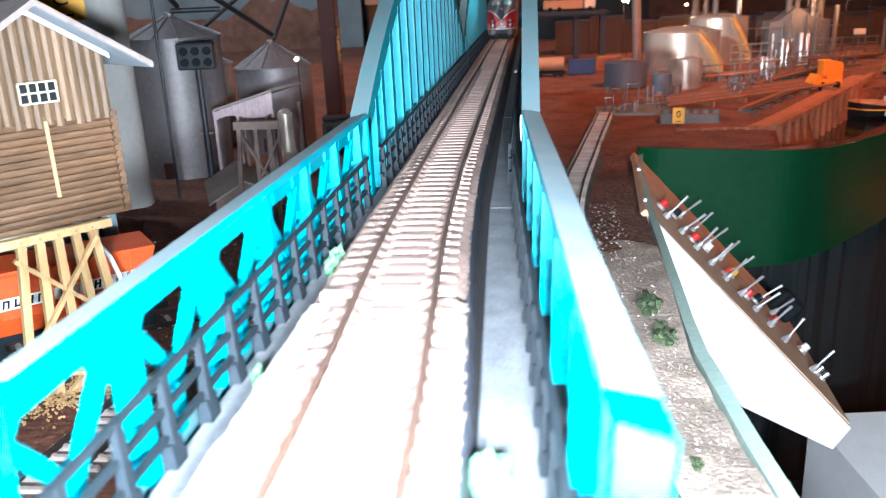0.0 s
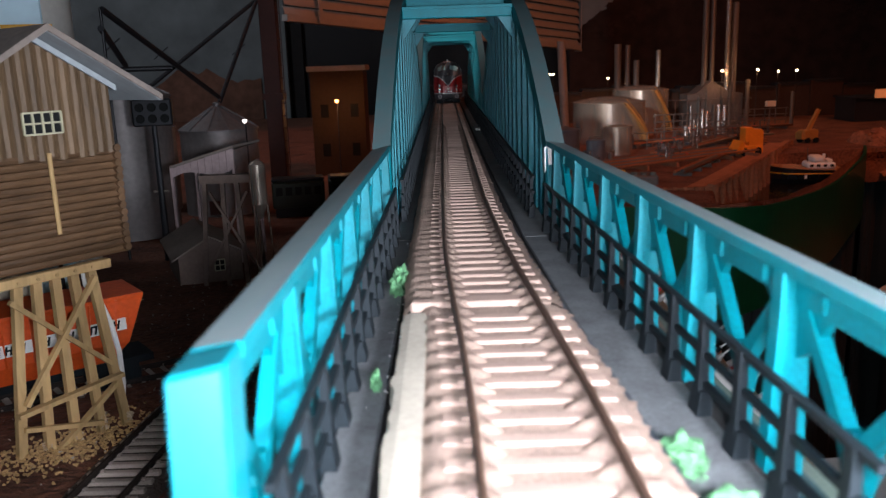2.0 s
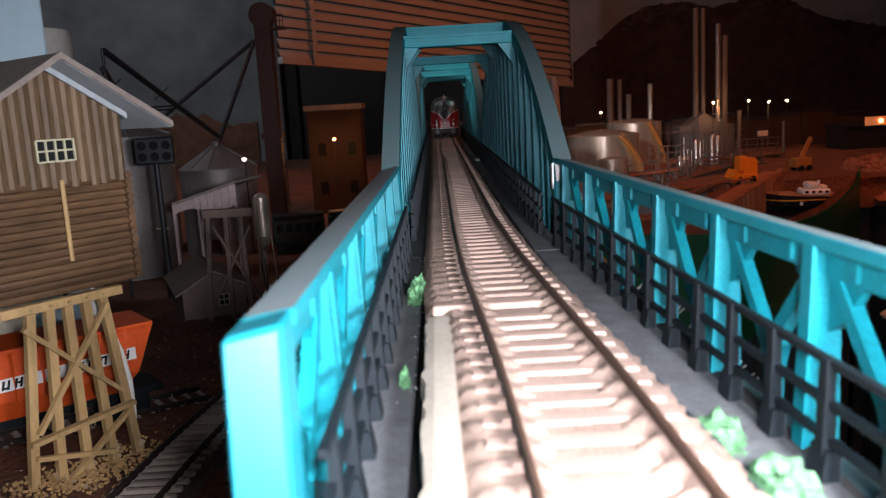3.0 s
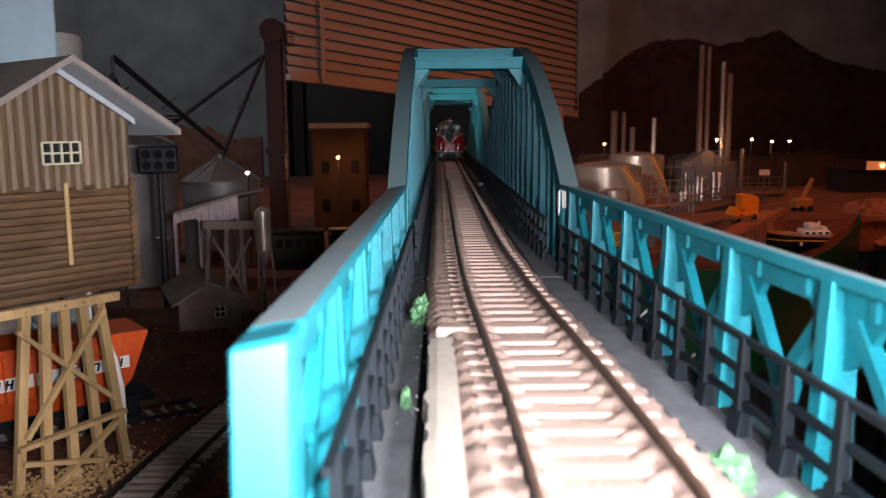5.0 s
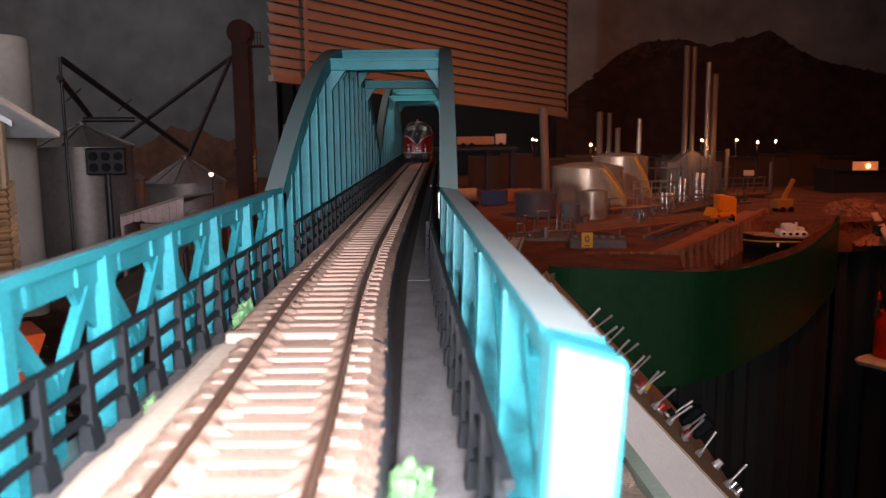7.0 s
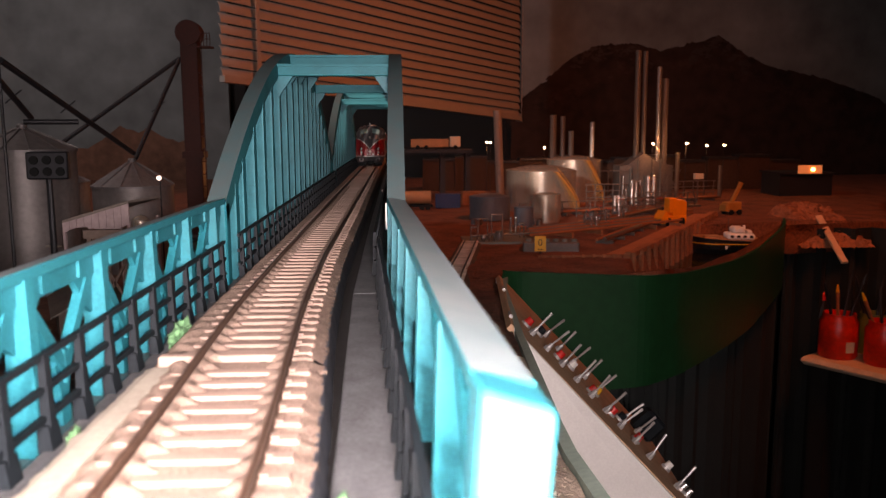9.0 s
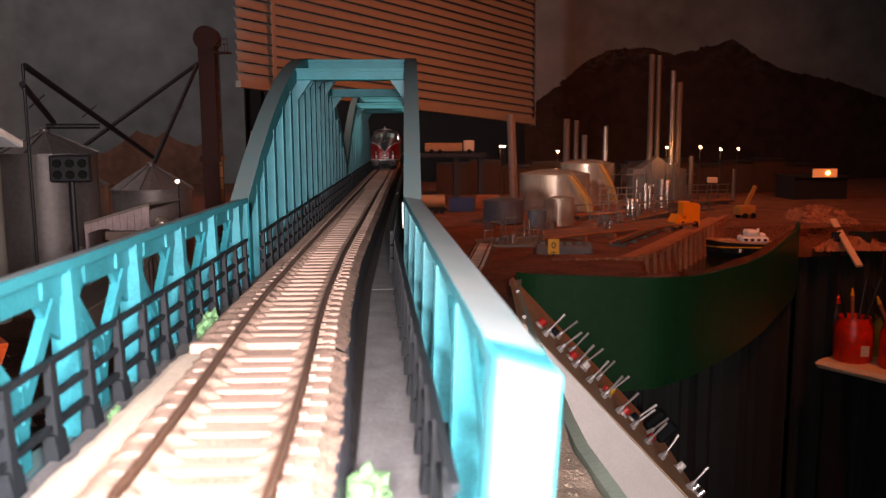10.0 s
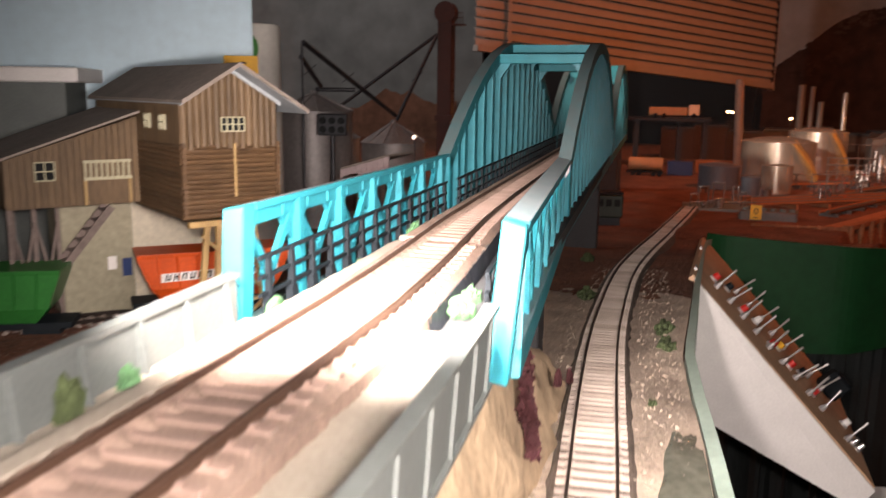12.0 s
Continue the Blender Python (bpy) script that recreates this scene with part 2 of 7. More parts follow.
def ridge(points, base, y, mat, name, label):
    """A painted silhouette on the back wall."""
    bm = bmesh.new()
    rnd = random.Random(5)
    line = []
    for (x0, z0), (x1, z1) in zip(points, points[1:]):
        n = max(2, int((x1 - x0) / 0.02))
        line += [(x0 + (x1 - x0) * k / n, z0 + (z1 - z0) * k / n + rnd.uniform(-0.004, 0.004)) for k in range(n)]
    line.append(points[-1])
    prism(bm, [(line[0][0], y, base)] + [(x, y, z) for x, z in line] + [(line[-1][0], y, base)], (0, 0.003, 0))
    return structure(name, bm, mat, label, "backdrop painting")


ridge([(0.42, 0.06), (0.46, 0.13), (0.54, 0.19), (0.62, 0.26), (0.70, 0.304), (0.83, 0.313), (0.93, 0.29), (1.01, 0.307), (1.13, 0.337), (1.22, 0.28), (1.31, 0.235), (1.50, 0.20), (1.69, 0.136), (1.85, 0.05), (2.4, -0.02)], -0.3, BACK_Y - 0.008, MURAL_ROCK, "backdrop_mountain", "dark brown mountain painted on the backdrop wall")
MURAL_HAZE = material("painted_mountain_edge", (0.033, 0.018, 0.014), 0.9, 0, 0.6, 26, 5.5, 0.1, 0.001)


def strokes(points, count, mat, name, label, seed):
    """Short dabs of paint strewn below a line on the back wall."""
    r = random.Random(seed)
    bm = bmesh.new()
    for _ in range(count):
        x = r.uniform(points[0][0], points[-1][0])
        z = along(points, x) - abs(r.gauss(0, 0.020))
        w, h, lean = r.uniform(0.004, 0.016), r.uniform(0.003, 0.010), r.uniform(-0.008, 0.008)
        y = BACK_Y - 0.0125 - r.uniform(0, 0.002)
        bm.faces.new([bm.verts.new((x + dx, y, z + dz)) for dx, dz in ((-w, -h * 0.3), (lean, -h), (w, -h * 0.2), (w * 0.3 - lean, h * 0.6), (-w * 0.4, h))])
    return structure(name, bm, mat, label, "backdrop painting")


RIDGE = [(0.42, 0.05), (0.46, 0.13), (0.54, 0.19), (0.62, 0.26), (0.70, 0.302), (0.83, 0.311), (0.93, 0.288), (1.01, 0.305), (1.13, 0.333), (1.22, 0.276), (1.31, 0.232), (1.50, 0.197), (1.69, 0.134)]
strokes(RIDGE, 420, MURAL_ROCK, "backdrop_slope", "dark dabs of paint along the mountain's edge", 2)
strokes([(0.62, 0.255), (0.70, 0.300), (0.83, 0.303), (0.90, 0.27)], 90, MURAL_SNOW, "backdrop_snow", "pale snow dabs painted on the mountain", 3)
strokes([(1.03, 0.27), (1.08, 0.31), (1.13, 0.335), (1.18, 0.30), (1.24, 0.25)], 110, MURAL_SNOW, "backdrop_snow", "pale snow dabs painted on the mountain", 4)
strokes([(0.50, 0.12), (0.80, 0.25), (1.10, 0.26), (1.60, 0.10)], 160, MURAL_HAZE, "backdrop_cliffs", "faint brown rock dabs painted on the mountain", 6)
ridge([(-1.9, -0.02), (-1.5, 0.01), (-1.2, -0.03), (-1.0, -0.03), (-0.95, 0.0), (-0.89, 0.042), (-0.83, 0.02), (-0.80, 0.035), (-0.74, 0.0), (-0.70, -0.01), (-0.62, 0.0)], -0.35, BACK_Y - 0.008, MURAL_BUSH, "backdrop_bushes", "brown bushes painted along the backdrop")

# venetian blind, hanging a little askew in front of the window
SLAT = material("wood_slat", (0.36, 0.345, 0.32), 0.6, 0, 0.08, 300, 40, 0.0, 0.0, None, 0.3)
blind = thing("venetian_blind", (-0.349, 1.78, 0.147), 0, "tan slatted venetian blind hanging askew", "blind")
ACROSS = Vector((0.778, 0.84, -0.075))
OUT = Vector((0.84, -0.778, 0)).normalized()
bm = bmesh.new()
L = ACROSS.length
prof = [(-0.0121, -0.0030), (-0.0063, -0.0006), (0.0, 0.0004), (0.0063, 0.0004), (0.0121, -0.0008)]
prof += [(y, z - 0.0012) for y, z in reversed(prof)]
vs = loft(bm, [[Vector((x, p[0], p[1])) for p in prof] for x in (0, L * 0.5, L)], True)
bm.faces.new(vs[0])
bm.faces.new(vs[-1][::-1])
slat_mesh = mesh_of("slat", bm, SLAT)
turn = Matrix((ACROSS.normalized(), -OUT, ACROSS.normalized().cross(-OUT))).transposed().to_4x4()
for k in range(46):
    piece("slat", slat_mesh, blind, Matrix.Translation((0, 0, 0.006 + k * 0.0233)) @ turn @ pose(0, 0, 0, 57, 0, 0))
part("bottom_rail", bar(bmesh.new(), Vector((0, 0, -0.010)), ACROSS + Vector((0, 0, -0.010)), 0.020, 0.014), SLAT, blind)
part("rail_end", rod(bmesh.new(), ACROSS + Vector((0, 0, -0.021)), ACROSS + Vector((0, 0, 0.004)), 0.011, 0.007, 12), SLAT, blind, "rounded end of the bottom rail")
for f in (0.075, 0.985):
    p = ACROSS * f + OUT * 0.021
    part("ladder_tape", bar(bmesh.new(), p + Vector((0, 0, -0.012)), p + Vector((0, 0, 1.08)), 0.010 if f < 0.1 else 0.003, 0.0012, OUT), SLAT, blind)
part("head_rail", bar(bmesh.new(), Vector((0, 0, 1.10)), ACROSS + Vector((0, 0, 1.10)), 0.05, 0.04), SLAT, blind)
# the post by the blind
STEEL_POST = material("grey_post", (0.22, 0.19, 0.17), 0.5, 0.2, 0.15, 80, 10, 0.1)
pole = thing("support_pole", (0.270, 1.83, -0.138), 0, "grey round support pole below the blind", "pole")
part("shaft", rod(bmesh.new(), (0, 0, 0), (-0.009, 0, 0.207), 0.0095, None, 20), STEEL_POST, pole, "", True)
part("foot_plate", rod(bmesh.new(), (0, 0, 0), (0, 0, 0.005), 0.016, None, 20), STEEL_POST, pole)

# ---- the layout's ground ----
EARTH = material("brown_scenery", (0.134, 0.052, 0.029), 0.92, 0, 0.75, 260, 22, 1.0, 0.003)
EDGE = [(-1.2, 0.12), (-0.3, 0.118), (0.05, 0.0972), (0.16, 0.0945), (0.25, 0.094), (0.33, 0.100), (0.50, 0.112), (0.70, 0.128), (0.780, 0.138), (0.800, 0.150), (0.803, 0.25), (0.806, 0.30), (0.84, 0.353), (0.968, 0.466), (1.12, 0.57), (1.29, 0.684), (1.31, 0.90), (1.60, 1.05), (2.74, 1.9)]
HEIGHT = [(-1.2, -0.092), (0.10, -0.092), (0.26, -0.1045), (0.50, -0.119), (0.80, -0.132), (1.0, -0.136), (3.0, -0.136)]


QUAY = [(0.285, 0.80), (0.319, 0.935), (0.401, 1.065), (0.619, 1.43), (0.75, 1.65)]


def quay_x(y):
    return along([(b, a) for a, b in QUAY], y)


def in_dock(x, y):
    return 0.82 < y < 1.32 and quay_x(y) + 0.004 < x < along(EDGE, y) - 0.004


def ground_z(x, y):
    z = along(HEIGHT, y)
    near = min(1.0, max(0.0, (abs(x - 0.055) - 0.016) / 0.03)) if y < 0.9 else 1.0
    wave = noise.noise(Vector((x * 9, y * 9, 0.3))) * 0.006 + noise.noise(Vector((x * 40, y * 40, 2.0))) * 0.0022
    if x < 0.02 and y < 0.9:
        near = 0.4
    if in_dock(x, y):
        return -0.178
    return z + wave * near * (0.5 if y > 0.9 else 1.0)


bm = bmesh.new()
ys = [-1.2 + 0.06 * k for k in range(16)] + [-0.24 + 0.012 * k for k in range(126)] + [1.28 + 0.05 * k for k in range(30)]
us = [0, 0.12, 0.24, 0.34, 0.42, 0.49] + [0.55 + 0.45 * k / 90 for k in range(91)]
rows = []
for y in ys:
    xr = along(EDGE, y)
    row = []
    for u in us:
        x = -2.29 + (xr + 2.29) * u
        row.append((x, y, ground_z(x, y)))
    row.append((xr + 0.0005, y, ground_z(xr, y) - 0.05))
    rows.append(row)
loft(bm, rows)
structure("ground", bm, EARTH, "brown earth scenery of a model railway layout", "ground")
for p in bpy.data.meshes["ground"].polygons:
    p.use_smooth = True

# pale edge strip along the near rim of the layout
MINT = material("mint_edge", (0.30, 0.40, 0.34), 0.5, 0, 0.2, 300, 30, 0.2)
bm = bmesh.new()
rows = []
for k in range(34):
    y = -0.5 + k * 0.039
    if y > 0.79:
        break
    x = along(EDGE, y)
    z = along(HEIGHT, y)
    rows.append([(x + 0.0008, y, z + 0.003), (x + 0.0055, y, z + 0.004), (x + 0.0055, y, z - 0.075), (x + 0.0008, y, z - 0.075)])
loft(bm, rows, True)
structure("layout_edge", bm, MINT, "pale mint-green edge board of the layout", "edge board")

# green fascia and black curtain round the bay
GREEN = material("green_fascia", (0.004, 0.052, 0.018), 0.42, 0, 0.3, 90, 7, 0.1, 0.002)
CURTAIN = material("black_curtain", (0.012, 0.016, 0.016), 0.85, 0, 0.3, 400, 20, 0.2)
BAY = [(0.139, 0.774), (0.160, 0.785), (0.215, 0.7915), (0.255, 0.7945), (0.297, 0.799), (0.325, 0.815), (0.353, 0.836), (0.41, 0.895), (0.466, 0.960), (0.52, 1.03), (0.58, 1.12), (0.64, 1.21), (0.684, 1.283), (0.70, 1.32)]


def smooth_line(points, n):
    pts = [Vector((*p, 0)) for p in points]
    out = []
    for i in range(len(pts) - 1):
        p0, p1, p2, p3 = pts[max(i - 1, 0)], pts[i], pts[i + 1], pts[min(i + 2, len(pts) - 1)]
        for k in range(n):
            t = k / n
            out.append(0.5 * (2 * p1 + (p2 - p0) * t + (2 * p0 - 5 * p1 + 4 * p2 - p3) * t * t + (3 * p1 - p0 - 3 * p2 + p3) * t ** 3))
    return out + [pts[-1]]


def ribbon(points, z0, z1, thick, n=5, wave=0.0, step=1.0):
    """A standing sheet along a line in plan."""
    line = smooth_line(points, n)
    bm = bmesh.new()
    rows = []
    for i, p in enumerate(line):
        d = (line[min(i + 1, len(line) - 1)] - line[max(i - 1, 0)]).normalized()
        s = Vector((d.y, -d.x, 0))
        q = p + s * (wave * math.sin(i * step) + wave * 0.5 * math.sin(i * step * 2.3 + 1))
        zt = z1(i / (len(line) - 1)) if callable(z1) else z1
        zb = z0(i / (len(line) - 1)) if callable(z0) else z0
        rows.append([q + Vector((0, 0, zb)), q + s * thick + Vector((0, 0, zb)), q + s * thick + Vector((0, 0, zt)), q + Vector((0, 0, zt))])
    v = loft(bm, rows, True)
    bm.faces.new(v[0])
    bm.faces.new(v[-1][::-1])
    return bm


structure("fascia", ribbon(BAY, lambda f: -0.262 + 0.02 * f, lambda f: along([(0, -0.1195), (0.15, -0.127), (0.46, -0.136), (0.61, -0.1415), (0.75, -0.1415), (0.93, -0.132), (1.0, -0.129)], f), 0.004), GREEN, "glossy dark green curved fascia board of the layout", "fascia")
curtain_line = [(0.105, -1.1), (0.095, -0.3), (0.085, 0.2), (0.10, 0.6), (0.125, 0.80)] + [(x - 0.012, y + 0.014) for x, y in BAY]
structure("curtain", ribbon(curtain_line, FLOOR_Z, -0.165, 0.003, 9, 0.007, 0.9), CURTAIN, "black cloth curtain hanging below the layout", "curtain")
structure("curtain_far", ribbon([(0.70, 1.31), (0.80, 1.30), (0.92, 1.32), (1.05, 1.58), (1.4, 2.1), (1.9, 2.70)], FLOOR_Z, -0.145, 0.003, 14, 0.009, 0.9), CURTAIN, "black cloth curtain hanging below the far rim", "curtain")

SAND = material("grey_sand_plaster", (0.36, 0.295, 0.235), 0.42, 0, 0.5, 500, 35, 0.7, 0.0015)
bm = bmesh.new()
rows = []
for k in range(124):
    v = -0.42 + k * 0.0078
    fade = min(1.0, max(0.0, (0.56 - v) / 0.20))
    x0, x1 = 0.0, along(EDGE, v) + 0.0002
    row = []
    for j in range(25):
        x = x0 + (x1 - x0) * j / 24
        n1 = noise.noise(Vector((x * 70, v * 70, 2))) + 0.5 * noise.noise(Vector((x * 200, v * 200, 5)))
        row.append((x, v, ground_z(x, v) + 0.0012 * fade - 0.0022 * (1 - fade) + 0.0010 * n1 * fade))
    rows.append(row)
loft(bm, rows)
structure("sandy_ground", bm, SAND, "grey-brown sandy plaster beside the lower track", "ground")

# ---- the bridge ----
def drawn_in(x, y):
    """The near span is a little wider than the arches and stands out of line with them."""
    k = min(1.0, max(0.0, y / 0.222))
    j = min(1.0, max(0.0, -y / 0.12))
    return 0.00325 - 0.00355 * k - 0.0020 * j + x * (1.056 - 0.183 * k - 0.056 * j)


def settle(t):
    """Sets a thing of the bridge, built on a straight axis, onto the true line of the spans."""
    base = t.matrix_basis.copy()
    back = base.inverted()
    for ob in ([t] if t.type == "MESH" else []) + list(t.children_recursive):
        if ob.data is None:
            continue
        m = base @ ob.matrix_basis if ob != t else base
        if ob.data.users > 1:
            o = m.translation
            n = Matrix.Translation((drawn_in(o.x, o.y), o.y, o.z + 0.001)) @ Matrix.Diagonal((drawn_in(1, o.y) - drawn_in(0, o.y), 1, 1, 1)) @ m.to_3x3().to_4x4()
            ob.matrix_basis = back @ n
        else:
            inv = m.inverted()
            for v in ob.data.vertices:
                w = m @ v.co
                v.co = inv @ Vector((drawn_in(w.x, w.y), w.y, w.z + 0.001))
    return t


INNER, OUTER = 0.0315, 0.0388
PANEL = 0.0333
FOOT = -0.0345


def pony_span():
    lean = math.tan(radians(4.5))

    def side_part(name, bm, mat, t, label=""):
        # the free end of each truss is bent out a little, and the right one leans outwards
        for v in bm.verts:
            k = 1 - v.co.y / 0.222
            inner, slim = (0.0329, 0.81) if v.co.x > 0 else (0.0311, 0.73)
            wide = inner + (abs(v.co.x) - INNER) * slim
            v.co.x = math.copysign(abs(v.co.x) + (wide - abs(v.co.x)) * k, v.co.x)
            if name == "end_post":
                v.co.y += (OUTER - abs(v.co.x)) * (0.34 if v.co.x > 0 else 0.16) + (v.co.z + 0.038) * 0.10
            if v.co.x > 0:
                up = (OUTER - v.co.x) * (lean * k + (0.15 if v.co.z > -0.0023 else 0.0))
                v.co.x += v.co.z * (lean if v.co.y < 0.0069 else 0.01) * k
                v.co.z += 0.0009 * k + up
            else:
                up = (OUTER + v.co.x) * (0.18 if v.co.z > -0.0023 else 0.0)
                v.co += Vector((0, 0, 0.0010)) * k + Vector((0, 0, up))
        return part(name, bm, mat, t, label)

    t = thing("truss_bridge", (0, 0, 0), 0, "turquoise painted model truss bridge with open side trusses", "bridge")
    for s in (-1, 1):
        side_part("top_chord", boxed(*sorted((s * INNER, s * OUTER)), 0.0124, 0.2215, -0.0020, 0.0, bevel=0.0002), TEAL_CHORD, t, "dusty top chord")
        side_part("chord_web", boxed(*sorted((s * 0.0335, s * 0.0372)), 0.0124, 0.2215, -0.0048, -0.0012), TEAL_CLEAN, t)
        side_part("end_post", boxed(*sorted((s * INNER, s * OUTER)), 0.0, 0.0068, FOOT - 0.004, 0.0001, bevel=0.0005), TEAL_GLOSS, t)
        side_part("bottom_chord", boxed(*sorted((s * 0.0325, s * 0.0384)), 0.0072, 0.222, FOOT - 0.004, FOOT + 0.004, bevel=0.0004), TEAL, t)
        for k in range(6):
            y = 0.0400 + k * PANEL
            bm = prism(bmesh.new(), [(s * 0.0318, y - 0.0008, -0.0016), (s * 0.0362, y - 0.0008, -0.0016), (s * 0.0370, y - 0.0008, FOOT), (s * 0.0308, y - 0.0008, FOOT)], (0, 0.0016, 0))
            prism(bm, [(s * 0.0318, y - 0.0015, -0.0016), (s * 0.0312, y - 0.0015, -0.0016), (s * 0.0302, y - 0.0015, FOOT), (s * 0.0308, y - 0.0015, FOOT)], (0, 0.0030, 0))
            side_part("post", bm, TEAL_CLEAN, t)
        for k in range(-1, 6):
            y0 = 0.0400 + k * PANEL if k >= 0 else 0.0068
            y1 = 0.0400 + (k + 1) * PANEL if k < 5 else 0.2215
            mid = (y0 + y1) / 2
            for y, e in ((y0, 1), (y1, -1)):
                # a channel: narrow web with a proud inner flange
                bm = bar(bmesh.new(), (s * 0.0350, y + e * 0.0018, -0.0035), (s * 0.0350, mid + e * 0.0004, -0.0205), 0.0018, 0.0020, (1, 0, 0))
                bar(bm, (s * 0.0338, y + e * 0.0018, -0.0035), (s * 0.0338, mid + e * 0.0004, -0.0205), 0.0024, 0.0006, (1, 0, 0))
                side_part("diagonal", bm, TEAL_CLEAN, t)
                bm = prism(bmesh.new(), [(s * 0.0343, y + e * 0.0008, -0.0046), (s * 0.0343, y + e * 0.0098, -0.0046), (s * 0.0343, y + e * 0.0078, -0.0066), (s * 0.0343, y + e * 0.0048, -0.0106), (s * 0.0343, y + e * 0.0008, -0.0128)], (s * 0.0014, 0, 0))
                side_part("gusset", bm, TEAL_CLEAN, t)
                side_part("bracket", boxed(*sorted((s * 0.0328, s * 0.0336)), y + e * 0.0086 - 0.0008, y + e * 0.0086 + 0.0008, -0.0042, -0.0016), TEAL_CLEAN, t)
            bm = prism(bmesh.new(), [(s * 0.0342, mid - 0.0038, -0.0188), (s * 0.0342, mid - 0.0022, -0.0166), (s * 0.0342, mid + 0.0022, -0.0166), (s * 0.0342, mid + 0.0038, -0.0188), (s * 0.0342, mid + 0.0019, -0.0240), (s * 0.0342, mid + 0.0019, FOOT + 0.004), (s * 0.0342, mid - 0.0019, FOOT + 0.004), (s * 0.0342, mid - 0.0019, -0.0240)], (s * 0.0020, 0, 0))
            box(bm, *sorted((s * 0.0334, s * 0.0342)), mid - 0.0007, mid + 0.0007, -0.0225, -0.0162)
            side_part("node_plate", bm, TEAL_CLEAN, t)
    return t


ARCH_LEN, ARCH_TOP = 0.46, 0.0684


def arch_z(v):
    return ARCH_TOP * (1 - abs((v - ARCH_LEN / 2) / (ARCH_LEN / 2)) ** 2.05)


def arch_span(y0, patched):
    t = thing("arch_bridge", (0, y0, 0), 0, "turquoise painted model arch bridge with portal frames" if not patched else "turquoise painted model arch bridge with a chipped foot" , "bridge", "arch spans")
    n = 36
    for s in (-1, 1):
        bm = bmesh.new()
        rows = []
        for k in range(n + 1):
            v = ARCH_LEN * k / n
            z = arch_z(v)
            dz = (arch_z(min(v + 0.004, ARCH_LEN)) - arch_z(max(v - 0.004, 0))) / 0.008
            q = math.sqrt(1 + dz * dz)
            a, b = s * INNER, s * OUTER
            dn = 0.0076
            rows.append([(a, v, z), (b, v, z), (b, v + dn * dz / q, z - dn / q), (a, v + dn * dz / q, z - dn / q)])
        vs = loft(bm, rows, True)
        bm.faces.new(vs[0])
        bm.faces.new(vs[-1][::-1])
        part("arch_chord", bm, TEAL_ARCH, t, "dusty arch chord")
        part("foot_post", boxed(*sorted((s * INNER, s * OUTER)), 0.0, 0.0068, FOOT - 0.004, -0.0004, bevel=0.0006), TEAL_CLEAN, t)
        part("foot_post", boxed(*sorted((s * INNER, s * OUTER)), ARCH_LEN - 0.0068, ARCH_LEN, FOOT - 0.004, -0.0004, bevel=0.0006), TEAL_CLEAN, t)
        part("bottom_chord", boxed(*sorted((s * 0.0325, s * 0.0384)), 0.007, ARCH_LEN - 0.007, FOOT - 0.004, FOOT + 0.004, bevel=0.0004), TEAL, t)
        m = 17
        step = (ARCH_LEN - 0.02) / m
        for k in range(m + 1):
            v = 0.01 + step * k + (0.010 if k == 0 else 0) - (0.010 if k == m else 0)
            top = arch_z(v) - 0.006
            bm = boxed(*sorted((s * 0.0322, s * 0.0375)), v - 0.0009, v + 0.0009, FOOT, top)
            box(bm, *sorted((s * 0.0313, s * 0.0322)), v - 0.0030, v + 0.0030, FOOT, top - 0.001)
            part("hanger", bm, TEAL_CLEAN, t)
            if 0 < k < m - 1:
                up = k < m / 2
                a, b = (v, top) if up else (v, FOOT)
                w = 0.01 + step * (k + 1)
                c, d = (w, FOOT) if up else (w, arch_z(w) - 0.006)
                part("diagonal", bar(bmesh.new(), (s * 0.0350, a, b), (s * 0.0350, c, d), 0.0022, 0.0016, (1, 0, 0)), TEAL_CLEAN, t)
    for v in (0.135, 0.185, 0.23, 0.275, 0.325):
        z = arch_z(v) - 0.001
        bm = boxed(-INNER + 0.0002, INNER - 0.0002, v - 0.002, v + 0.002, z - 0.0056, z, bevel=0.0004)
        box(bm, -INNER + 0.0002, INNER - 0.0002, v - 0.0032, v + 0.0032, z - 0.0012, z + 0.0002)
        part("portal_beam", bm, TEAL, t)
        for s in (-1, 1):
            bm = prism(bmesh.new(), [(s * (INNER - 0.0003), v - 0.0014, z - 0.0057), (s * (INNER - 0.0085), v - 0.0014, z - 0.0057), (s * (INNER - 0.0003), v - 0.0014, z - 0.0160)], (0, 0.0028, 0))
            part("knee_brace", bm, TEAL_CLEAN, t)
    if patched:
        bm = prism(bmesh.new(), [(0.0318, -0.0012, -0.0010), (0.0384, -0.0012, -0.0012), (0.0381, -0.0012, -0.0062), (0.0362, -0.0012, -0.0090), (0.0340, -0.0012, -0.0071), (0.0322, -0.0012, -0.0074)], (0, 0.0014, 0))
        part("paint_chip", prism(bmesh.new(), [(0.03145, 0.0004, -0.0010), (0.03145, 0.0052, -0.0022), (0.03145, 0.0048, -0.0060), (0.03145, 0.0026, -0.0105), (0.03145, 0.0004, -0.0086)], (-0.0006, 0, 0)), WHITE, t, "white bare plastic where the paint is missing")
        part("paint_chip", bm, WHITE, t, "white bare plastic where the paint is missing")
    return t


for span in (pony_span(), arch_span(0.222, True), arch_span(0.686, False)):
    settle(span)

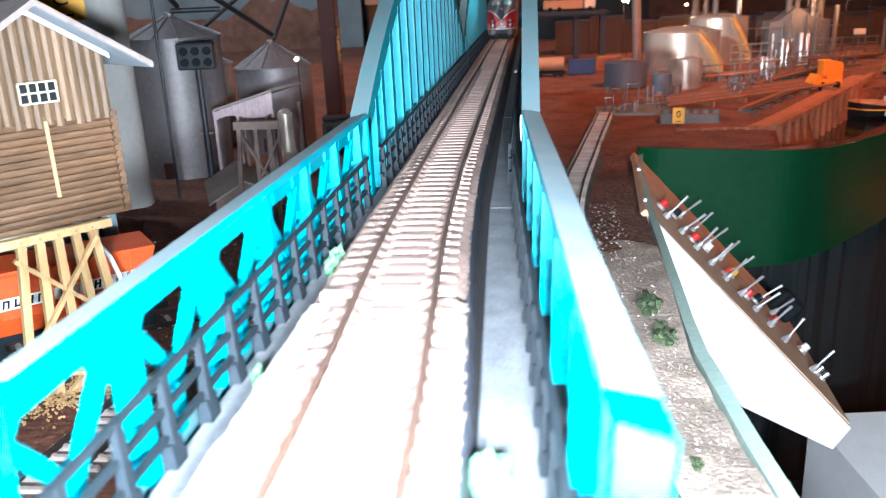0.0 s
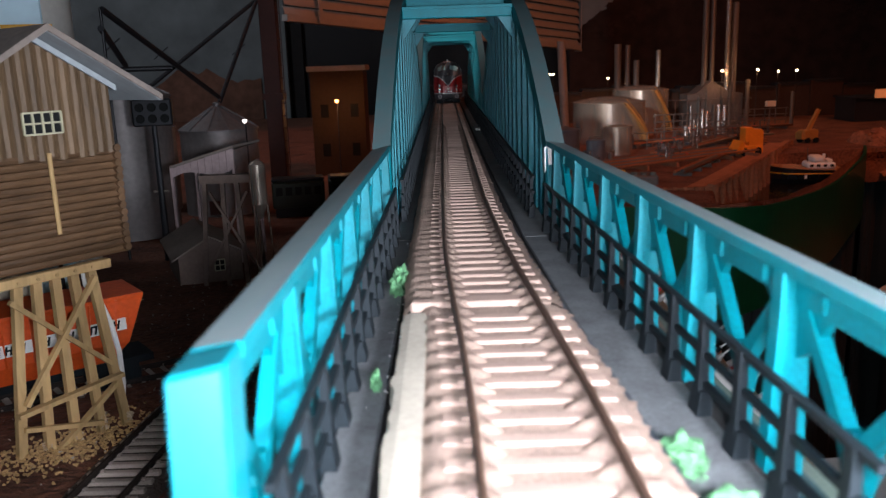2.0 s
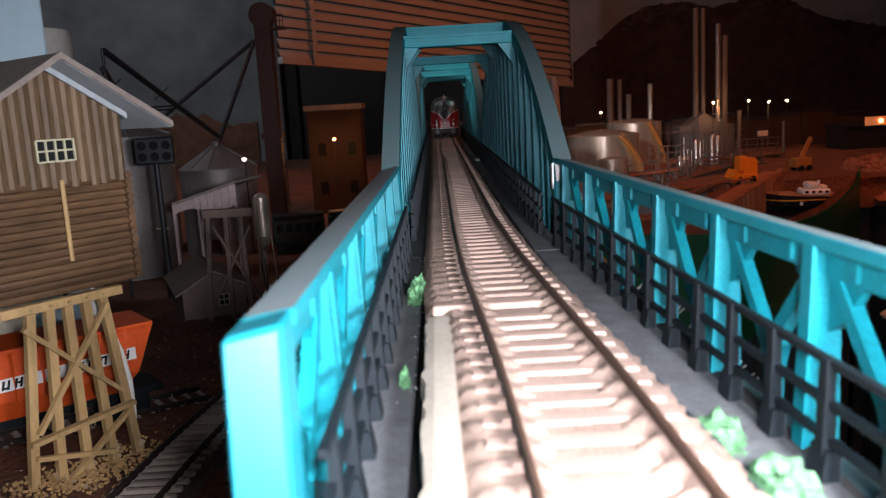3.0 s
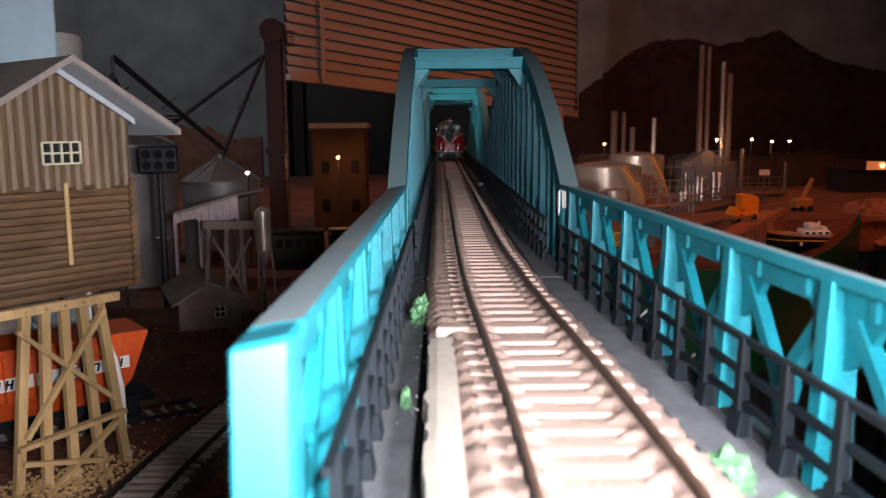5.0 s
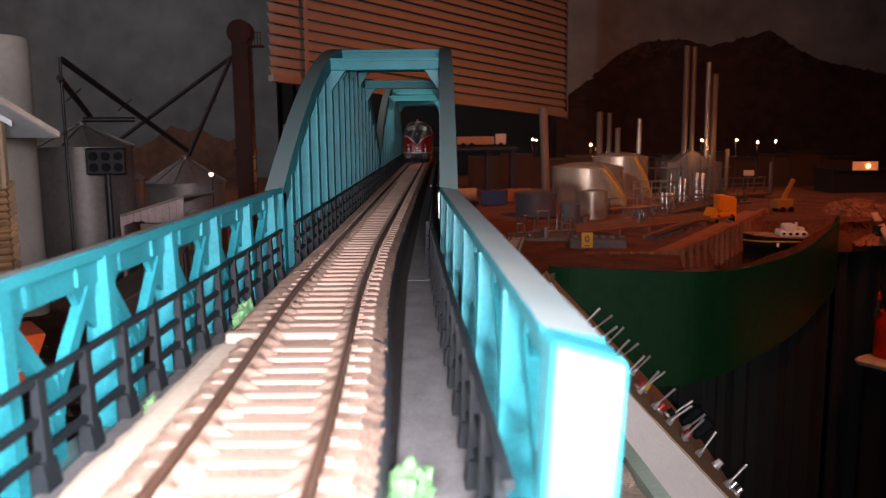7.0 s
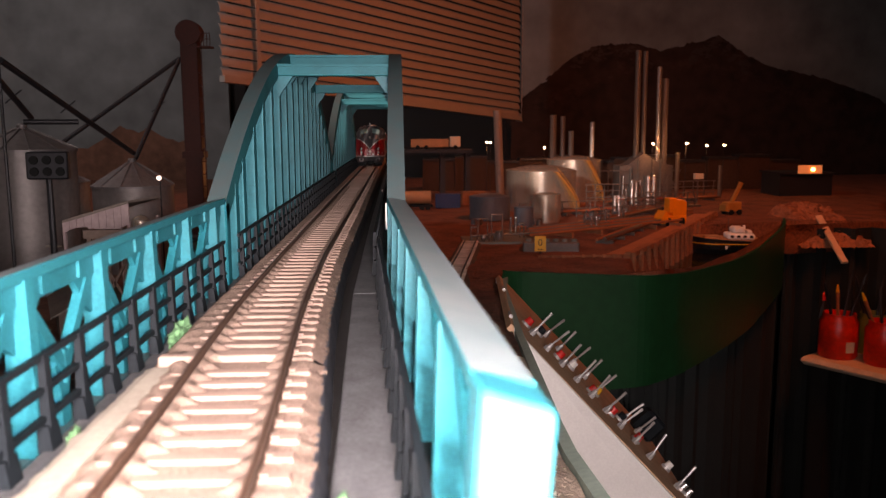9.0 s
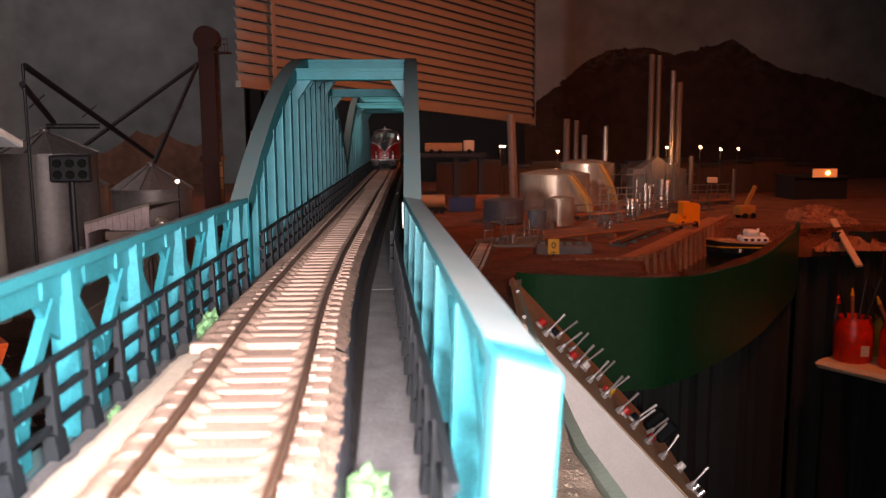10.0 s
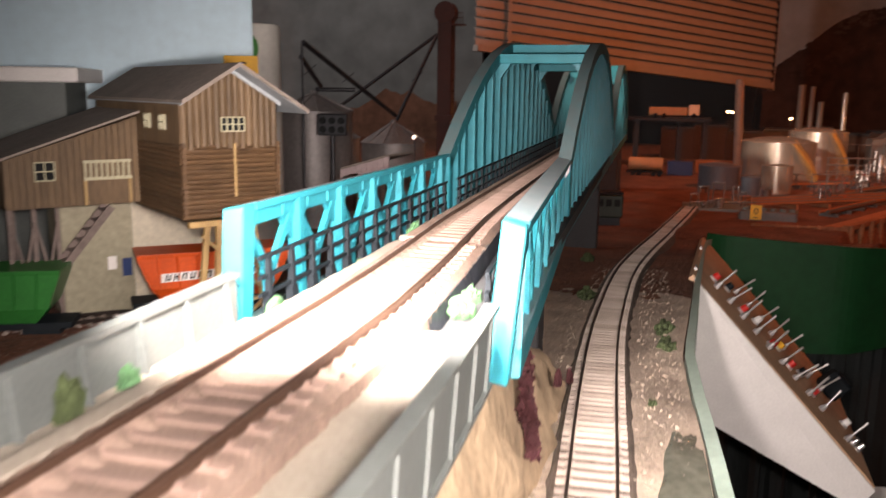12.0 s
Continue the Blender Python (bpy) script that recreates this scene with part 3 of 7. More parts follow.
# deck, walkways and ballast board
deck = thing("bridge_deck", (0, 0, -0.045), 0, "dark grey plastic deck of the railway bridge", "bridge deck")
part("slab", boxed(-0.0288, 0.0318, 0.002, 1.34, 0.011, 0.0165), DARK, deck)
for x0, x1, nm in ((-0.0291, -0.0224, "walkway"), (0.0182, 0.0300, "walkway")):
    for k in range(6):
        a, b = 0.003 + k * 0.192, 0.003 + (k + 1) * 0.192 - 0.0006
        part(nm, boxed(x0, x1, a, b, 0.0166, 0.0178, bevel=0.0003), GREY_DECK, deck, "grey walkway plate")
settle(deck)


def railing(y0, count, side, shift, turn=0.0):
    t = thing("bridge_railing", (side * ((0.0283 if side > 0 else 0.0281) - shift), y0, -0.0271), turn, "black plastic handrail with three rails on the bridge walkway", "railing", "bridge railings")
    for k in range(count):
        y = k * 0.0145
        bm = prism(bmesh.new(), [(side * -0.0006, y, 0.0), (side * 0.0014, y, 0.0), (side * 0.0010, y, 0.0156), (side * 0.0, y, 0.0156)], (0, 0.0020, 0))
        prism(bm, [(side * -0.0012, y - 0.0010, -0.002), (side * 0.0015, y - 0.0010, -0.002), (side * 0.0015, y - 0.0010, 0.004), (side * -0.0003, y - 0.0010, 0.004)], (0, 0.004, 0))
        part("railing_post", bm, BLACK_PLASTIC, t)
    for z in (0.0050, 0.0098, 0.0152):
        part("rail", boxed(*sorted((side * 0.0002, side * 0.0012)), -0.004, (count - 1) * 0.0145 + 0.006, z - 0.0005, z + 0.0005), BLACK_PLASTIC, t)
    return settle(t)


for s in (-1, 1):
    railing(0.012, 14, s, 0.0 if s < 0 else -0.0004, 0.0 if s < 0 else 0.5)
    railing(0.228, 31, s, 0.0012 if s < 0 else 0.0026)
    railing(0.692, 31, s, 0.0012 if s < 0 else 0.0026)

# ---- tracks ----
SLEEPER_STEP = 0.0068


def sleeper_mesh(name, mat, w=0.0132, gauge=0.0087, deep=0.00145):
    bm = bmesh.new()
    box(bm, -w, w, -deep, deep, -0.0022, 0.0, bevel=0.0003)
    for s in (-1, 1):
        box(bm, s * gauge - 0.0016, s * gauge + 0.0016, -0.0008, 0.0008, 0.0, 0.0004)
    return mesh_of(name, bm, mat)


def rail_pair(t, line, mat, base, gauge=0.0087):
    """Two rails along a line of (x, y, z)."""
    for s in (-1, 1):
        bm = bmesh.new()
        rows = []
        for i, (x, y, z) in enumerate(line):
            a, b = line[max(i - 1, 0)], line[min(i + 1, len(line) - 1)]
            d = Vector((b[0] - a[0], b[1] - a[1], 0)).normalized()
            n = Vector((d.y, -d.x, 0)) * s
            o = Vector((x, y, z)) + n * gauge
            rows.append([o + n * p[0] + Vector((0, 0, base + p[1])) for p in ((-0.00055, 0), (-0.00055, 0.0003), (-0.0002, 0.0006), (-0.0002, 0.0017), (-0.00034, 0.0019), (-0.00034, 0.0023), (-0.0002, 0.0024), (0.0002, 0.0024), (0.00034, 0.0023), (0.00034, 0.0019), (0.0002, 0.0017), (0.0002, 0.0006), (0.00055, 0.0003), (0.00055, 0))])
        vs = loft(bm, rows, True)
        bm.faces.new(vs[0])
        bm.faces.new(vs[-1][::-1])
        part("rail", bm, mat, t, "rusty brown rail")


def track_x(y):
    k = min(1.0, max(0.0, (y - 0.03) / 0.13))
    return 0.0007 - 0.0030 * k * k * (3 - 2 * k)


RAIL_TOP = -0.0190
main = thing("bridge_track", (0, 0, -0.0277), 0, "tan weathered model railway track with rusty rails", "track")
line = [(track_x(y), y, 0) for y in [-0.42 + 0.012 * k for k in range(147)]]
rail_pair(main, line, RAIL, 0.0071)
sm = sleeper_mesh("sleeper", SLEEPER)
rnd = random.Random(3)
y = -0.42
while y < 1.33:
    if not 0.0955 < y < 0.1010:
        piece("sleeper", sm, main, Matrix.Translation((track_x(y) + rnd.uniform(-0.0002, 0.0002), y, 0.0071)) @ pose(0, 0, 0, 0, 0, rnd.uniform(-0.6, 0.6)))
    y += SLEEPER_STEP


def ballast_bed(t, y0, y1, left, right, top, drop, centre, seed):
    """Ballast, scooped between the sleepers, with lumpy shoulders outside the rails."""
    bm = bmesh.new()
    r = random.Random(seed)
    rows = []
    n = int((y1 - y0) / 0.0012)
    for k in range(n + 1):
        v = y0 + (y1 - y0) * k / n
        wave = 0.5 - 0.5 * math.cos(2 * math.pi * (v + 0.42) / SLEEPER_STEP)
        row = []
        for j in range(27):
            f = j / 26
            x = left + (right - left) * f
            edge = max(0.0, (abs(f - 0.5) * 2 - 0.84) / 0.16)
            side = min(1.0, max(0.0, (abs(x) - 0.0098) / 0.0022))
            lump = noise.noise(Vector((x * 650, v * 650, seed * 7.0)))
            slope = 0.0016 * min(1.0, max(0.0, (x - 0.0115) / 0.0040)) ** 1.3
            z = top + side * (0.0004 - 0.00050 * wave * (0.35 if x > 0.0125 else 1.0) + 0.00045 * lump) - (slope if x > 0 else drop * edge ** 1.4) + r.uniform(-0.00010, 0.00010)
            row.append((centre(v) + x + (0.0009 * lump + r.uniform(-0.0003, 0.0003) if j in (0, 26) else 0), v, z))
        row.append((centre(v) + right + 0.0002, v, top - 0.0085))
        row.insert(0, (centre(v) + left - 0.0002, v, top - drop - 0.003))
        rows.append(row)
    loft(bm, rows)
    return part("ballast", bm, BALLAST, t, "tan cast ballast bed", True)


ballast_bed(main, 0.1005, 1.33, -0.0195, 0.0157, 0.0065, 0.0022, track_x, 1)
ballast_bed(main, -0.42, 0.0980, -0.0165, 0.0157, 0.0065, 0.0018, track_x, 2)
# scalloped ballast against the inner side of each rail, between the sleeper ends
for s in (-1, 1):
    bm = bmesh.new()
    rows = []
    for k in range(1120):
        v = -0.30 + k * 0.0008
        wave = 0.5 - 0.5 * math.cos(2 * math.pi * (v + 0.42) / SLEEPER_STEP)
        reach = 0.0014 + 0.0026 * wave ** 1.5 + 0.0004 * noise.noise(Vector((v * 420, s * 3.0, 0)))
        c, e = track_x(v), 0.0082
        h = 0.00015 * noise.noise(Vector((v * 600, s * 5.0, 1)))
        rows.append([(c + s * e, v, 0.0060), (c + s * e, v, 0.0081 + h), (c + s * (e - reach * 0.55), v, 0.0076 + h), (c + s * (e - reach), v, 0.0064)])
    loft(bm, rows)
    part("ballast_fillet", bm, BALLAST, main, "tan ballast against the rail", True)
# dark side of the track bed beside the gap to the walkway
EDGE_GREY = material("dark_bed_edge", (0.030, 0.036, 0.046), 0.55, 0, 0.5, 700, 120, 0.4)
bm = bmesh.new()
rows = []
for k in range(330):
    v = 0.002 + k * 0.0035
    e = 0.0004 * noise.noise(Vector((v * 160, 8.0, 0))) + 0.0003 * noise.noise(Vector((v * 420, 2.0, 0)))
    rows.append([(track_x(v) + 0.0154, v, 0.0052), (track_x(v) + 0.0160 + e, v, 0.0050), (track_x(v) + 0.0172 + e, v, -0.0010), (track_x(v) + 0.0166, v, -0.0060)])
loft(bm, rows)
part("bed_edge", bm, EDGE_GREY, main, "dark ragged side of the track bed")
part("joint_plate", boxed(-0.0190, 0.0070, 0.0992, 0.1022, 0.0046, 0.0074, bevel=0.0004), SLEEPER, main, "tan joint strip between two track lengths")
# beige strip beside the near length of track
bm = bmesh.new()
rows = []
for k in range(260):
    v = -0.42 + k * 0.0020
    if v > 0.0975:
        break
    e = noise.noise(Vector((v * 260, 0.3, 0))) * 0.0008
    h = [noise.noise(Vector((v * 330, j * 1.7, 4))) * 0.00007 for j in range(4)]
    rows.append([(-0.0206 + e, v, 0.0020), (-0.0203 + e, v, 0.0058 + h[0]), (-0.0187, v, 0.0063 + h[1]), (-0.0170, v, 0.0063 + h[2]), (-0.0152, v, 0.0062 + h[3]), (-0.0152, v, 0.0020)])
loft(bm, rows)
part("side_strip", bm, BEIGE, main, "beige card strip with a ragged edge")
settle(main)

# crumbs of plaster along the edge of the board
bm = bmesh.new()
r = random.Random(21)
for _ in range(60):
    s = r.uniform(0.00012, 0.00045)
    c = Vector((-0.0215 - abs(r.gauss(0, 0.0012)), r.uniform(0.06, 0.21), -0.0270 + s * 0.5))
    v = [bm.verts.new(c + Vector((r.uniform(-1, 1), r.uniform(-1, 1), r.uniform(-0.6, 1))) * s) for _ in range(4)]
    for f in ((0, 1, 2), (0, 1, 3), (1, 2, 3), (0, 2, 3)):
        bm.faces.new([v[i] for i in f])
settle(tagged(part("plaster_crumbs", bm, WHITE), "white plaster crumbs scattered on the grey walkway", "crumbs", kind="stuff"))


# ---- approach to the bridge ----
ROCK = material("tan_rock", (0.48, 0.36, 0.235), 0.7, 0, 0.28, 220, 40, 0.45, 0.0015)
MAROON = material("maroon_growth", (0.045, 0.009, 0.011), 0.8, 0, 0.4, 500, 90, 0.5)
approach = thing("approach_slab", (0, -0.42, -0.030), 0, "beige ballasted slab carrying the approach track", "slab")
bm = bmesh.new()
rows = []
r = random.Random(11)
for k in range(62):
    v = k * 0.0070
    if v > 0.4225:
        break
    rows.append([(-0.0292, v, 0.0), (-0.0292, v, 0.0044 + r.uniform(-0.0003, 0.0003)), (-0.0215, v, 0.0046 + r.uniform(-0.0004, 0.0004)), (0.0, v, 0.0044), (0.0185, v, 0.0046 + r.uniform(-0.0004, 0.0004)), (0.0245, v, 0.0043 + r.uniform(-0.0005, 0.0003)), (0.0315, v, 0.0036 + r.uniform(-0.0005, 0.0003)), (0.0315, v, 0.0)])
loft(bm, rows, True)
part("bed", bm, BEIGE, approach, "", True)
settle(approach)


def parapet(x, side):
    t = thing("girder_parapet", (x, -0.42 if side < 0 else -0.425, -0.0320 if side < 0 else -0.0338), 0, "grey plastic plate girder with upright stiffeners beside the track", "parapet", "approach parapets")

    def bent(name, bm):
        # the free girder bows outwards beyond the slab
        for v in bm.verts:
            if side > 0:
                v.co.x += 0.0034 * math.sin(min(1.0, max(0.0, (0.4195 - v.co.y) / 0.13)) * math.pi / 2 * 1.25) + (v.co.z - 0.009) * 0.06
        return part(name, bm, GIRDER_GREY, t)

    def strip(x0, x1, z0, z1):
        bm = bmesh.new()
        vs = loft(bm, [[(x0, v, z0), (x0, v, z1), (x1, v, z1), (x1, v, z0)] for v in [0.4165 * k / 40 for k in range(41)]], True)
        bm.faces.new(vs[0])
        bm.faces.new(vs[-1][::-1])
        return bm

    bent("web", strip(-0.0006, 0.0006, 0.0005, 0.0177))
    bent("top_flange", strip(-0.0016, 0.0016, 0.0178, 0.0190))
    bent("bottom_flange", strip(-0.0016, 0.0016, -0.0008, 0.0004))
    for k in range(24):
        v = 0.0075 + k * 0.0175
        bm = prism(bmesh.new(), [(-side * 0.0007, v, 0.0005), (-side * 0.0034, v, 0.0005), (-side * 0.0016, v, 0.0177), (-side * 0.0007, v, 0.0177)], (0, 0.0013, 0))
        box(bm, *sorted((side * 0.0007, side * 0.0014)), v, v + 0.0013, 0.0005, 0.0177)
        bent("stiffener", bm)
    return settle(t)


parapet(-0.0298, -1)
parapet(0.0330, 1)
rock = bmesh.new()
rows = []
r = random.Random(4)
for k in range(70):
    v = -0.5 + k * 0.0095
    top = -0.0325 if v < 0.03 else -0.0325 - (v - 0.03) * 0.35
    bulge = 0.006 * noise.noise(Vector((v * 30, 1.0, 0)))
    row = [(-0.045 + bulge, v, -0.108), (-0.036 + bulge * 0.5, v, top)]
    for j in range(9):
        f = j / 8
        row.append((0.030 + 0.014 * f ** 0.7 + 0.0035 * noise.noise(Vector((v * 60, f * 5, 3))) + bulge * f, v, top + (-0.100 - top) * f + r.uniform(-0.001, 0.001)))
    rows.append(row)
loft(rock, rows)
structure("rock_abutment", rock, ROCK, "tan rock face below the approach to the bridge", "rock face")
for p in bpy.data.meshes["rock_abutment"].polygons:
    p.use_smooth = True


def tuft(name, place, size, count, mat, label, seed, leaf=0.25, category="shrub", group=""):
    r = random.Random(seed)
    bm = clump(bmesh.new(), (0, 0, 0), size, int(count * 6), r, leaf * 0.32)
    low = min(v.co.z for v in bm.verts)
    for v in bm.verts:
        v.co.z -= low + 0.0004
    core = bmesh.ops.create_icosphere(bm, subdivisions=3, radius=1.0)["verts"]
    for v in core:
        k = 0.74 + 0.45 * noise.noise(v.co * 2.6 + Vector((seed, 0, 0))) + 0.2 * noise.noise(v.co * 7 + Vector((0, seed, 0)))
        v.co = Vector((v.co.x * size[0] * 0.62 * k, v.co.y * size[1] * 0.62 * k, size[2] * 0.34 + v.co.z * size[2] * 0.80 * k))
        v.co.z = max(v.co.z, -0.0004)
    ob = part(name, bm, mat)
    ob.matrix_basis = Matrix.Translation(place)
    return tagged(ob, label, category, group)


settle(tuft("foam_shrub", (-0.0232, 0.133, -0.0272), (0.0050, 0.010, 0.0065), 170, MOSS, "bright green foam shrub on the bridge walkway", 1))
settle(tuft("foam_shrub", (0.0203, 0.039, -0.0272), (0.0058, 0.0090, 0.0042), 210, MOSS, "bright green foam shrub on the bridge walkway", 2))
settle(tuft("foam_shrub", (0.0212, 0.021, -0.0262), (0.0066, 0.0095, 0.0046), 240, MOSS, "pale green foam shrub spreading beside the track", 3))
settle(tuft("foam_shrub", (-0.0255, 0.010, -0.0272), (0.0035, 0.010, 0.0050), 110, MOSS, "small green foam shrub by the girder", 4))
settle(tuft("foam_shrub", (-0.0265, -0.052, -0.0256), (0.0030, 0.006, 0.0045), 80, MOSS, "small green foam shrub by the girder", 5))
settle(tuft("foam_shrub", (-0.0270, -0.068, -0.0256), (0.0025, 0.008, 0.0075), 100, MOSS_DARK, "olive foam shrub by the girder", 6))
settle(tuft("foam_shrub", (-0.0242, 0.070, -0.0272), (0.0020, 0.004, 0.0035), 50, MOSS, "small green foam shrub on the bridge walkway", 8))
for i, (x, y, s) in enumerate(((0.086, 0.262, 0.95), (0.0855, 0.300, 1.05), (0.0785, 0.150, 0.5), (0.032, 0.40, 1.2), (0.02, 0.58, 1.0))):
    tuft("low_bush", (x, y, ground_z(x, y) - 0.0010), (0.011 * s, 0.022 * s, 0.0075 * s), 240, MOSS_DARK, "olive scenic bush beside the lower track", 20 + i, 0.09, "shrub", "bushes by the lower track")
bm = bmesh.new()
r = random.Random(9)
for k in range(30):
    f = k / 29
    clump(bm, (0.0365 + 0.0055 * f ** 0.7, 0.046 + 0.003 * math.sin(f * 9), -0.039 - 0.037 * f), (0.0030 + 0.0022 * math.sin(f * 7.5) ** 2, 0.0040, 0.0030), 26, r, 0.5)
tagged(part("hanging_growth", bm, MAROON), "dark red growth hanging down the rock face", "plant")
for k, (x, y, z) in enumerate(((0.0425, 0.110, -0.075), (0.0435, 0.150, -0.088))):
    tuft("dark_growth", (x, y, z), (0.003, 0.004, 0.006), 60, MAROON, "dark red growth on the rock face", 40 + k, 0.35, "plant")
settle(tagged(part("white_strip", boxed(0.0205, 0.0345, 0.622, 0.630, -0.02715, -0.0255, bevel=0.0003), WHITE), "white plastic strip lying on the bridge walkway", "plastic strip"))
PIER = material("dark_pier", (0.035, 0.036, 0.038), 0.7, 0, 0.25, 300, 40, 0.2)
for y in (0.222, 0.684, 1.148, 1.31):
    t = thing("bridge_pier", (0, y, -0.142), 0, "dark grey bridge pier below the span joint", "pier", "bridge piers")
    part("shaft", boxed(-0.022, 0.022, -0.011, 0.011, 0, 0.094, bevel=0.001), PIER, t)
    part("cap", boxed(-0.030, 0.030, -0.013, 0.013, 0.094, 0.1034, bevel=0.0008), PIER, t)

# ---- lower tracks ----
GREY_SLEEPER = material("grey_sleeper", (0.33, 0.28, 0.24), 0.85, 0, 0.3, 2000, 60, 0.3, 0.0003, None, 0.2, (1, 1, 1), 0.3)
DARK_RAIL = material("blackened_rail", (0.022, 0.015, 0.012), 0.5, 0.2, 0.3, 1500, 90, 0.15)
GRAVEL = material("grey_brown_gravel", (0.085, 0.066, 0.052), 0.9, 0, 0.55, 700, 60, 0.9, 0.0015)


def plan_line(points, n):
    return [(p.x, p.y) for p in smooth_line(points, n)]


def lower_track(points, label, lift=0.0035):
    """Track lying on the scenery along a line in plan."""
    p = plan_line(points, 14)
    line = [(x, y, along(HEIGHT, y) + lift) for x, y in p]
    t = thing("model_track", (0, 0, 0), 0, label, "track", "lower tracks")
    rail_pair(t, line, DARK_RAIL, 0.0, 0.0078)
    me = sleeper_mesh("sleeper", GREY_SLEEPER, 0.0117, 0.0078, 0.00125)
    run = 0.0
    for (x0, y0, z0), (x1, y1, z1) in zip(line, line[1:]):
        d = Vector((x1 - x0, y1 - y0, z1 - z0))
        while run < d.length:
            q = Vector((x0, y0, z0)) + d * (run / d.length)
            piece("sleeper", me, t, Matrix.Translation(q) @ pose(0, 0, 0, math.degrees(math.atan2(d.z, math.hypot(d.x, d.y))), 0, math.degrees(math.atan2(-d.x, d.y))))
            run += 0.0066
        run -= d.length
    bm = bmesh.new()
    rows = []
    for i, (x, y, z) in enumerate(line):
        a, b = line[max(i - 1, 0)], line[min(i + 1, len(line) - 1)]
        d = Vector((b[0] - a[0], b[1] - a[1], 0)).normalized()
        n = Vector((d.y, -d.x, 0))
        o = Vector((x, y, z))
        rows.append([o + n * u + Vector((0, 0, w)) for u, w in ((-0.0185, -0.0054), (-0.0128, -0.0014), (0.0, -0.0013), (0.0128, -0.0014), (0.0185, -0.0054))])
    loft(bm, rows)
    part("ballast", bm, GRAVEL, t, "grey-brown gravel bed")
    return t


lower_track([(0.072, -0.40), (0.0662, -0.12), (0.0620, 0.0), (0.0588, 0.076), (0.0555, 0.151), (0.0522, 0.262), (0.0525, 0.36), (0.056, 0.50), (0.067, 0.62), (0.088, 0.78), (0.108, 0.92), (0.135, 1.10)], "grey model railway track along the layout edge below the bridge")
lower_track([(-0.108, -0.15), (-0.1135, 0.05), (-0.1145, 0.18), (-0.112, 0.264), (-0.100, 0.40), (-0.085, 0.55), (-0.080, 0.75)], "dark model railway track beside the loading shed")
# loose gravel along the lower track
bm = bmesh.new()
r = random.Random(21)
for _ in range(3400):
    y = r.uniform(-0.12, 0.55)
    x = r.uniform(0.030, 0.092) if r.random() < 0.75 else r.uniform(-0.23, -0.05)
    if abs(x - 0.057) < 0.0135 and x > 0:
        continue
    s = r.uniform(0.0004, 0.0012)
    c = Vector((x, y, ground_z(x, y) + 0.0012 + s * 0.3))
    vs = [bm.verts.new(c + Vector((r.uniform(-1, 1), r.uniform(-1, 1), r.uniform(-0.6, 0.9))) * s) for _ in range(4)]
    for f in ((0, 1, 2), (0, 1, 3), (1, 2, 3), (0, 2, 3)):
        bm.faces.new([vs[i] for i in f])
GRIT = material("pale_grit", (0.36, 0.30, 0.24), 0.8, 0, 0.5, 500, 300, 0.3)
tagged(part("gravel", bm, GRIT), "loose pale gravel beside the lower tracks", "gravel", kind="stuff")

# ---- timber loading shed on its trestle ----
BOARD = material("weathered_boards", (0.125, 0.080, 0.042), 0.6, 0, 0.34, 500, 90, 0.7, 0.0008, None, 0.35, (1, 1, 0.25), 0.18)
LOG = material("brown_logs", (0.096, 0.053, 0.025), 0.52, 0, 0.42, 500, 90, 0.8, 0.0008, None, 0.5, (0.3, 0.3, 1), 0.22)
ROOF = material("grey_roofing", (0.215, 0.180, 0.155), 0.85, 0, 0.25, 400, 40, 0.4)
PALE_TIMBER = material("pale_trestle_timber", (0.42, 0.28, 0.125), 0.75, 0, 0.3, 600, 80, 0.3, 0.0004, None, 0.3, (1, 1, 0.2), 0.3)
TRIM = material("pale_trim", (0.30, 0.335, 0.35), 0.6, 0, 0.15, 300, 40, 0.1)
PANE = material("dark_pane", (0.015, 0.016, 0.016), 0.15, 0, 0.2, 100, 20, 0.0)
SASH = material("yellowed_sash", (0.42, 0.40, 0.27), 0.6, 0, 0.12, 300, 40, 0.1)
BLUE_BOX = material("blue_container", (0.020, 0.045, 0.14), 0.5, 0.1, 0.2, 300, 30, 0.1)
CONCRETE = material("cream_concrete", (0.60, 0.55, 0.43), 0.8, 0, 0.2, 300, 30, 0.2)

# local x runs along the gable, local y back along the ridge, base under the gable's middle
SHED_TURN = 52.0
shed = thing("loading_shed", (-0.145, 0.211, -0.1005), SHED_TURN, "brown log and board loading shed with a grey gable roof", "shed")
HALF, LONG, FLOOR0, BELT, EAVE, APEX = 0.0268, 0.150, 0.0655, 0.1045, 0.1275, 0.1440
part("core", prism(bmesh.new(), [(-HALF + 0.001, 0.0016, FLOOR0), (HALF - 0.001, 0.0016, FLOOR0), (HALF - 0.001, 0.0016, EAVE), (0, 0.0016, APEX - 0.001), (-HALF + 0.001, 0.0016, EAVE)], (0, LONG - 0.003, 0)), LOG, shed, "inner walls")
r = random.Random(6)
nb = 15
for k in range(nb):
    w = 2 * HALF / nb
    x = -HALF + (k + 0.5) * w
    top = EAVE + (APEX - EAVE) * (1 - abs(x) / HALF) - 0.0012
    part("board", rod(bmesh.new(), (x, 0.0006, BELT - r.uniform(0.0, 0.003)), (x, 0.0006, top), w * 0.52, None, 8), BOARD, shed)
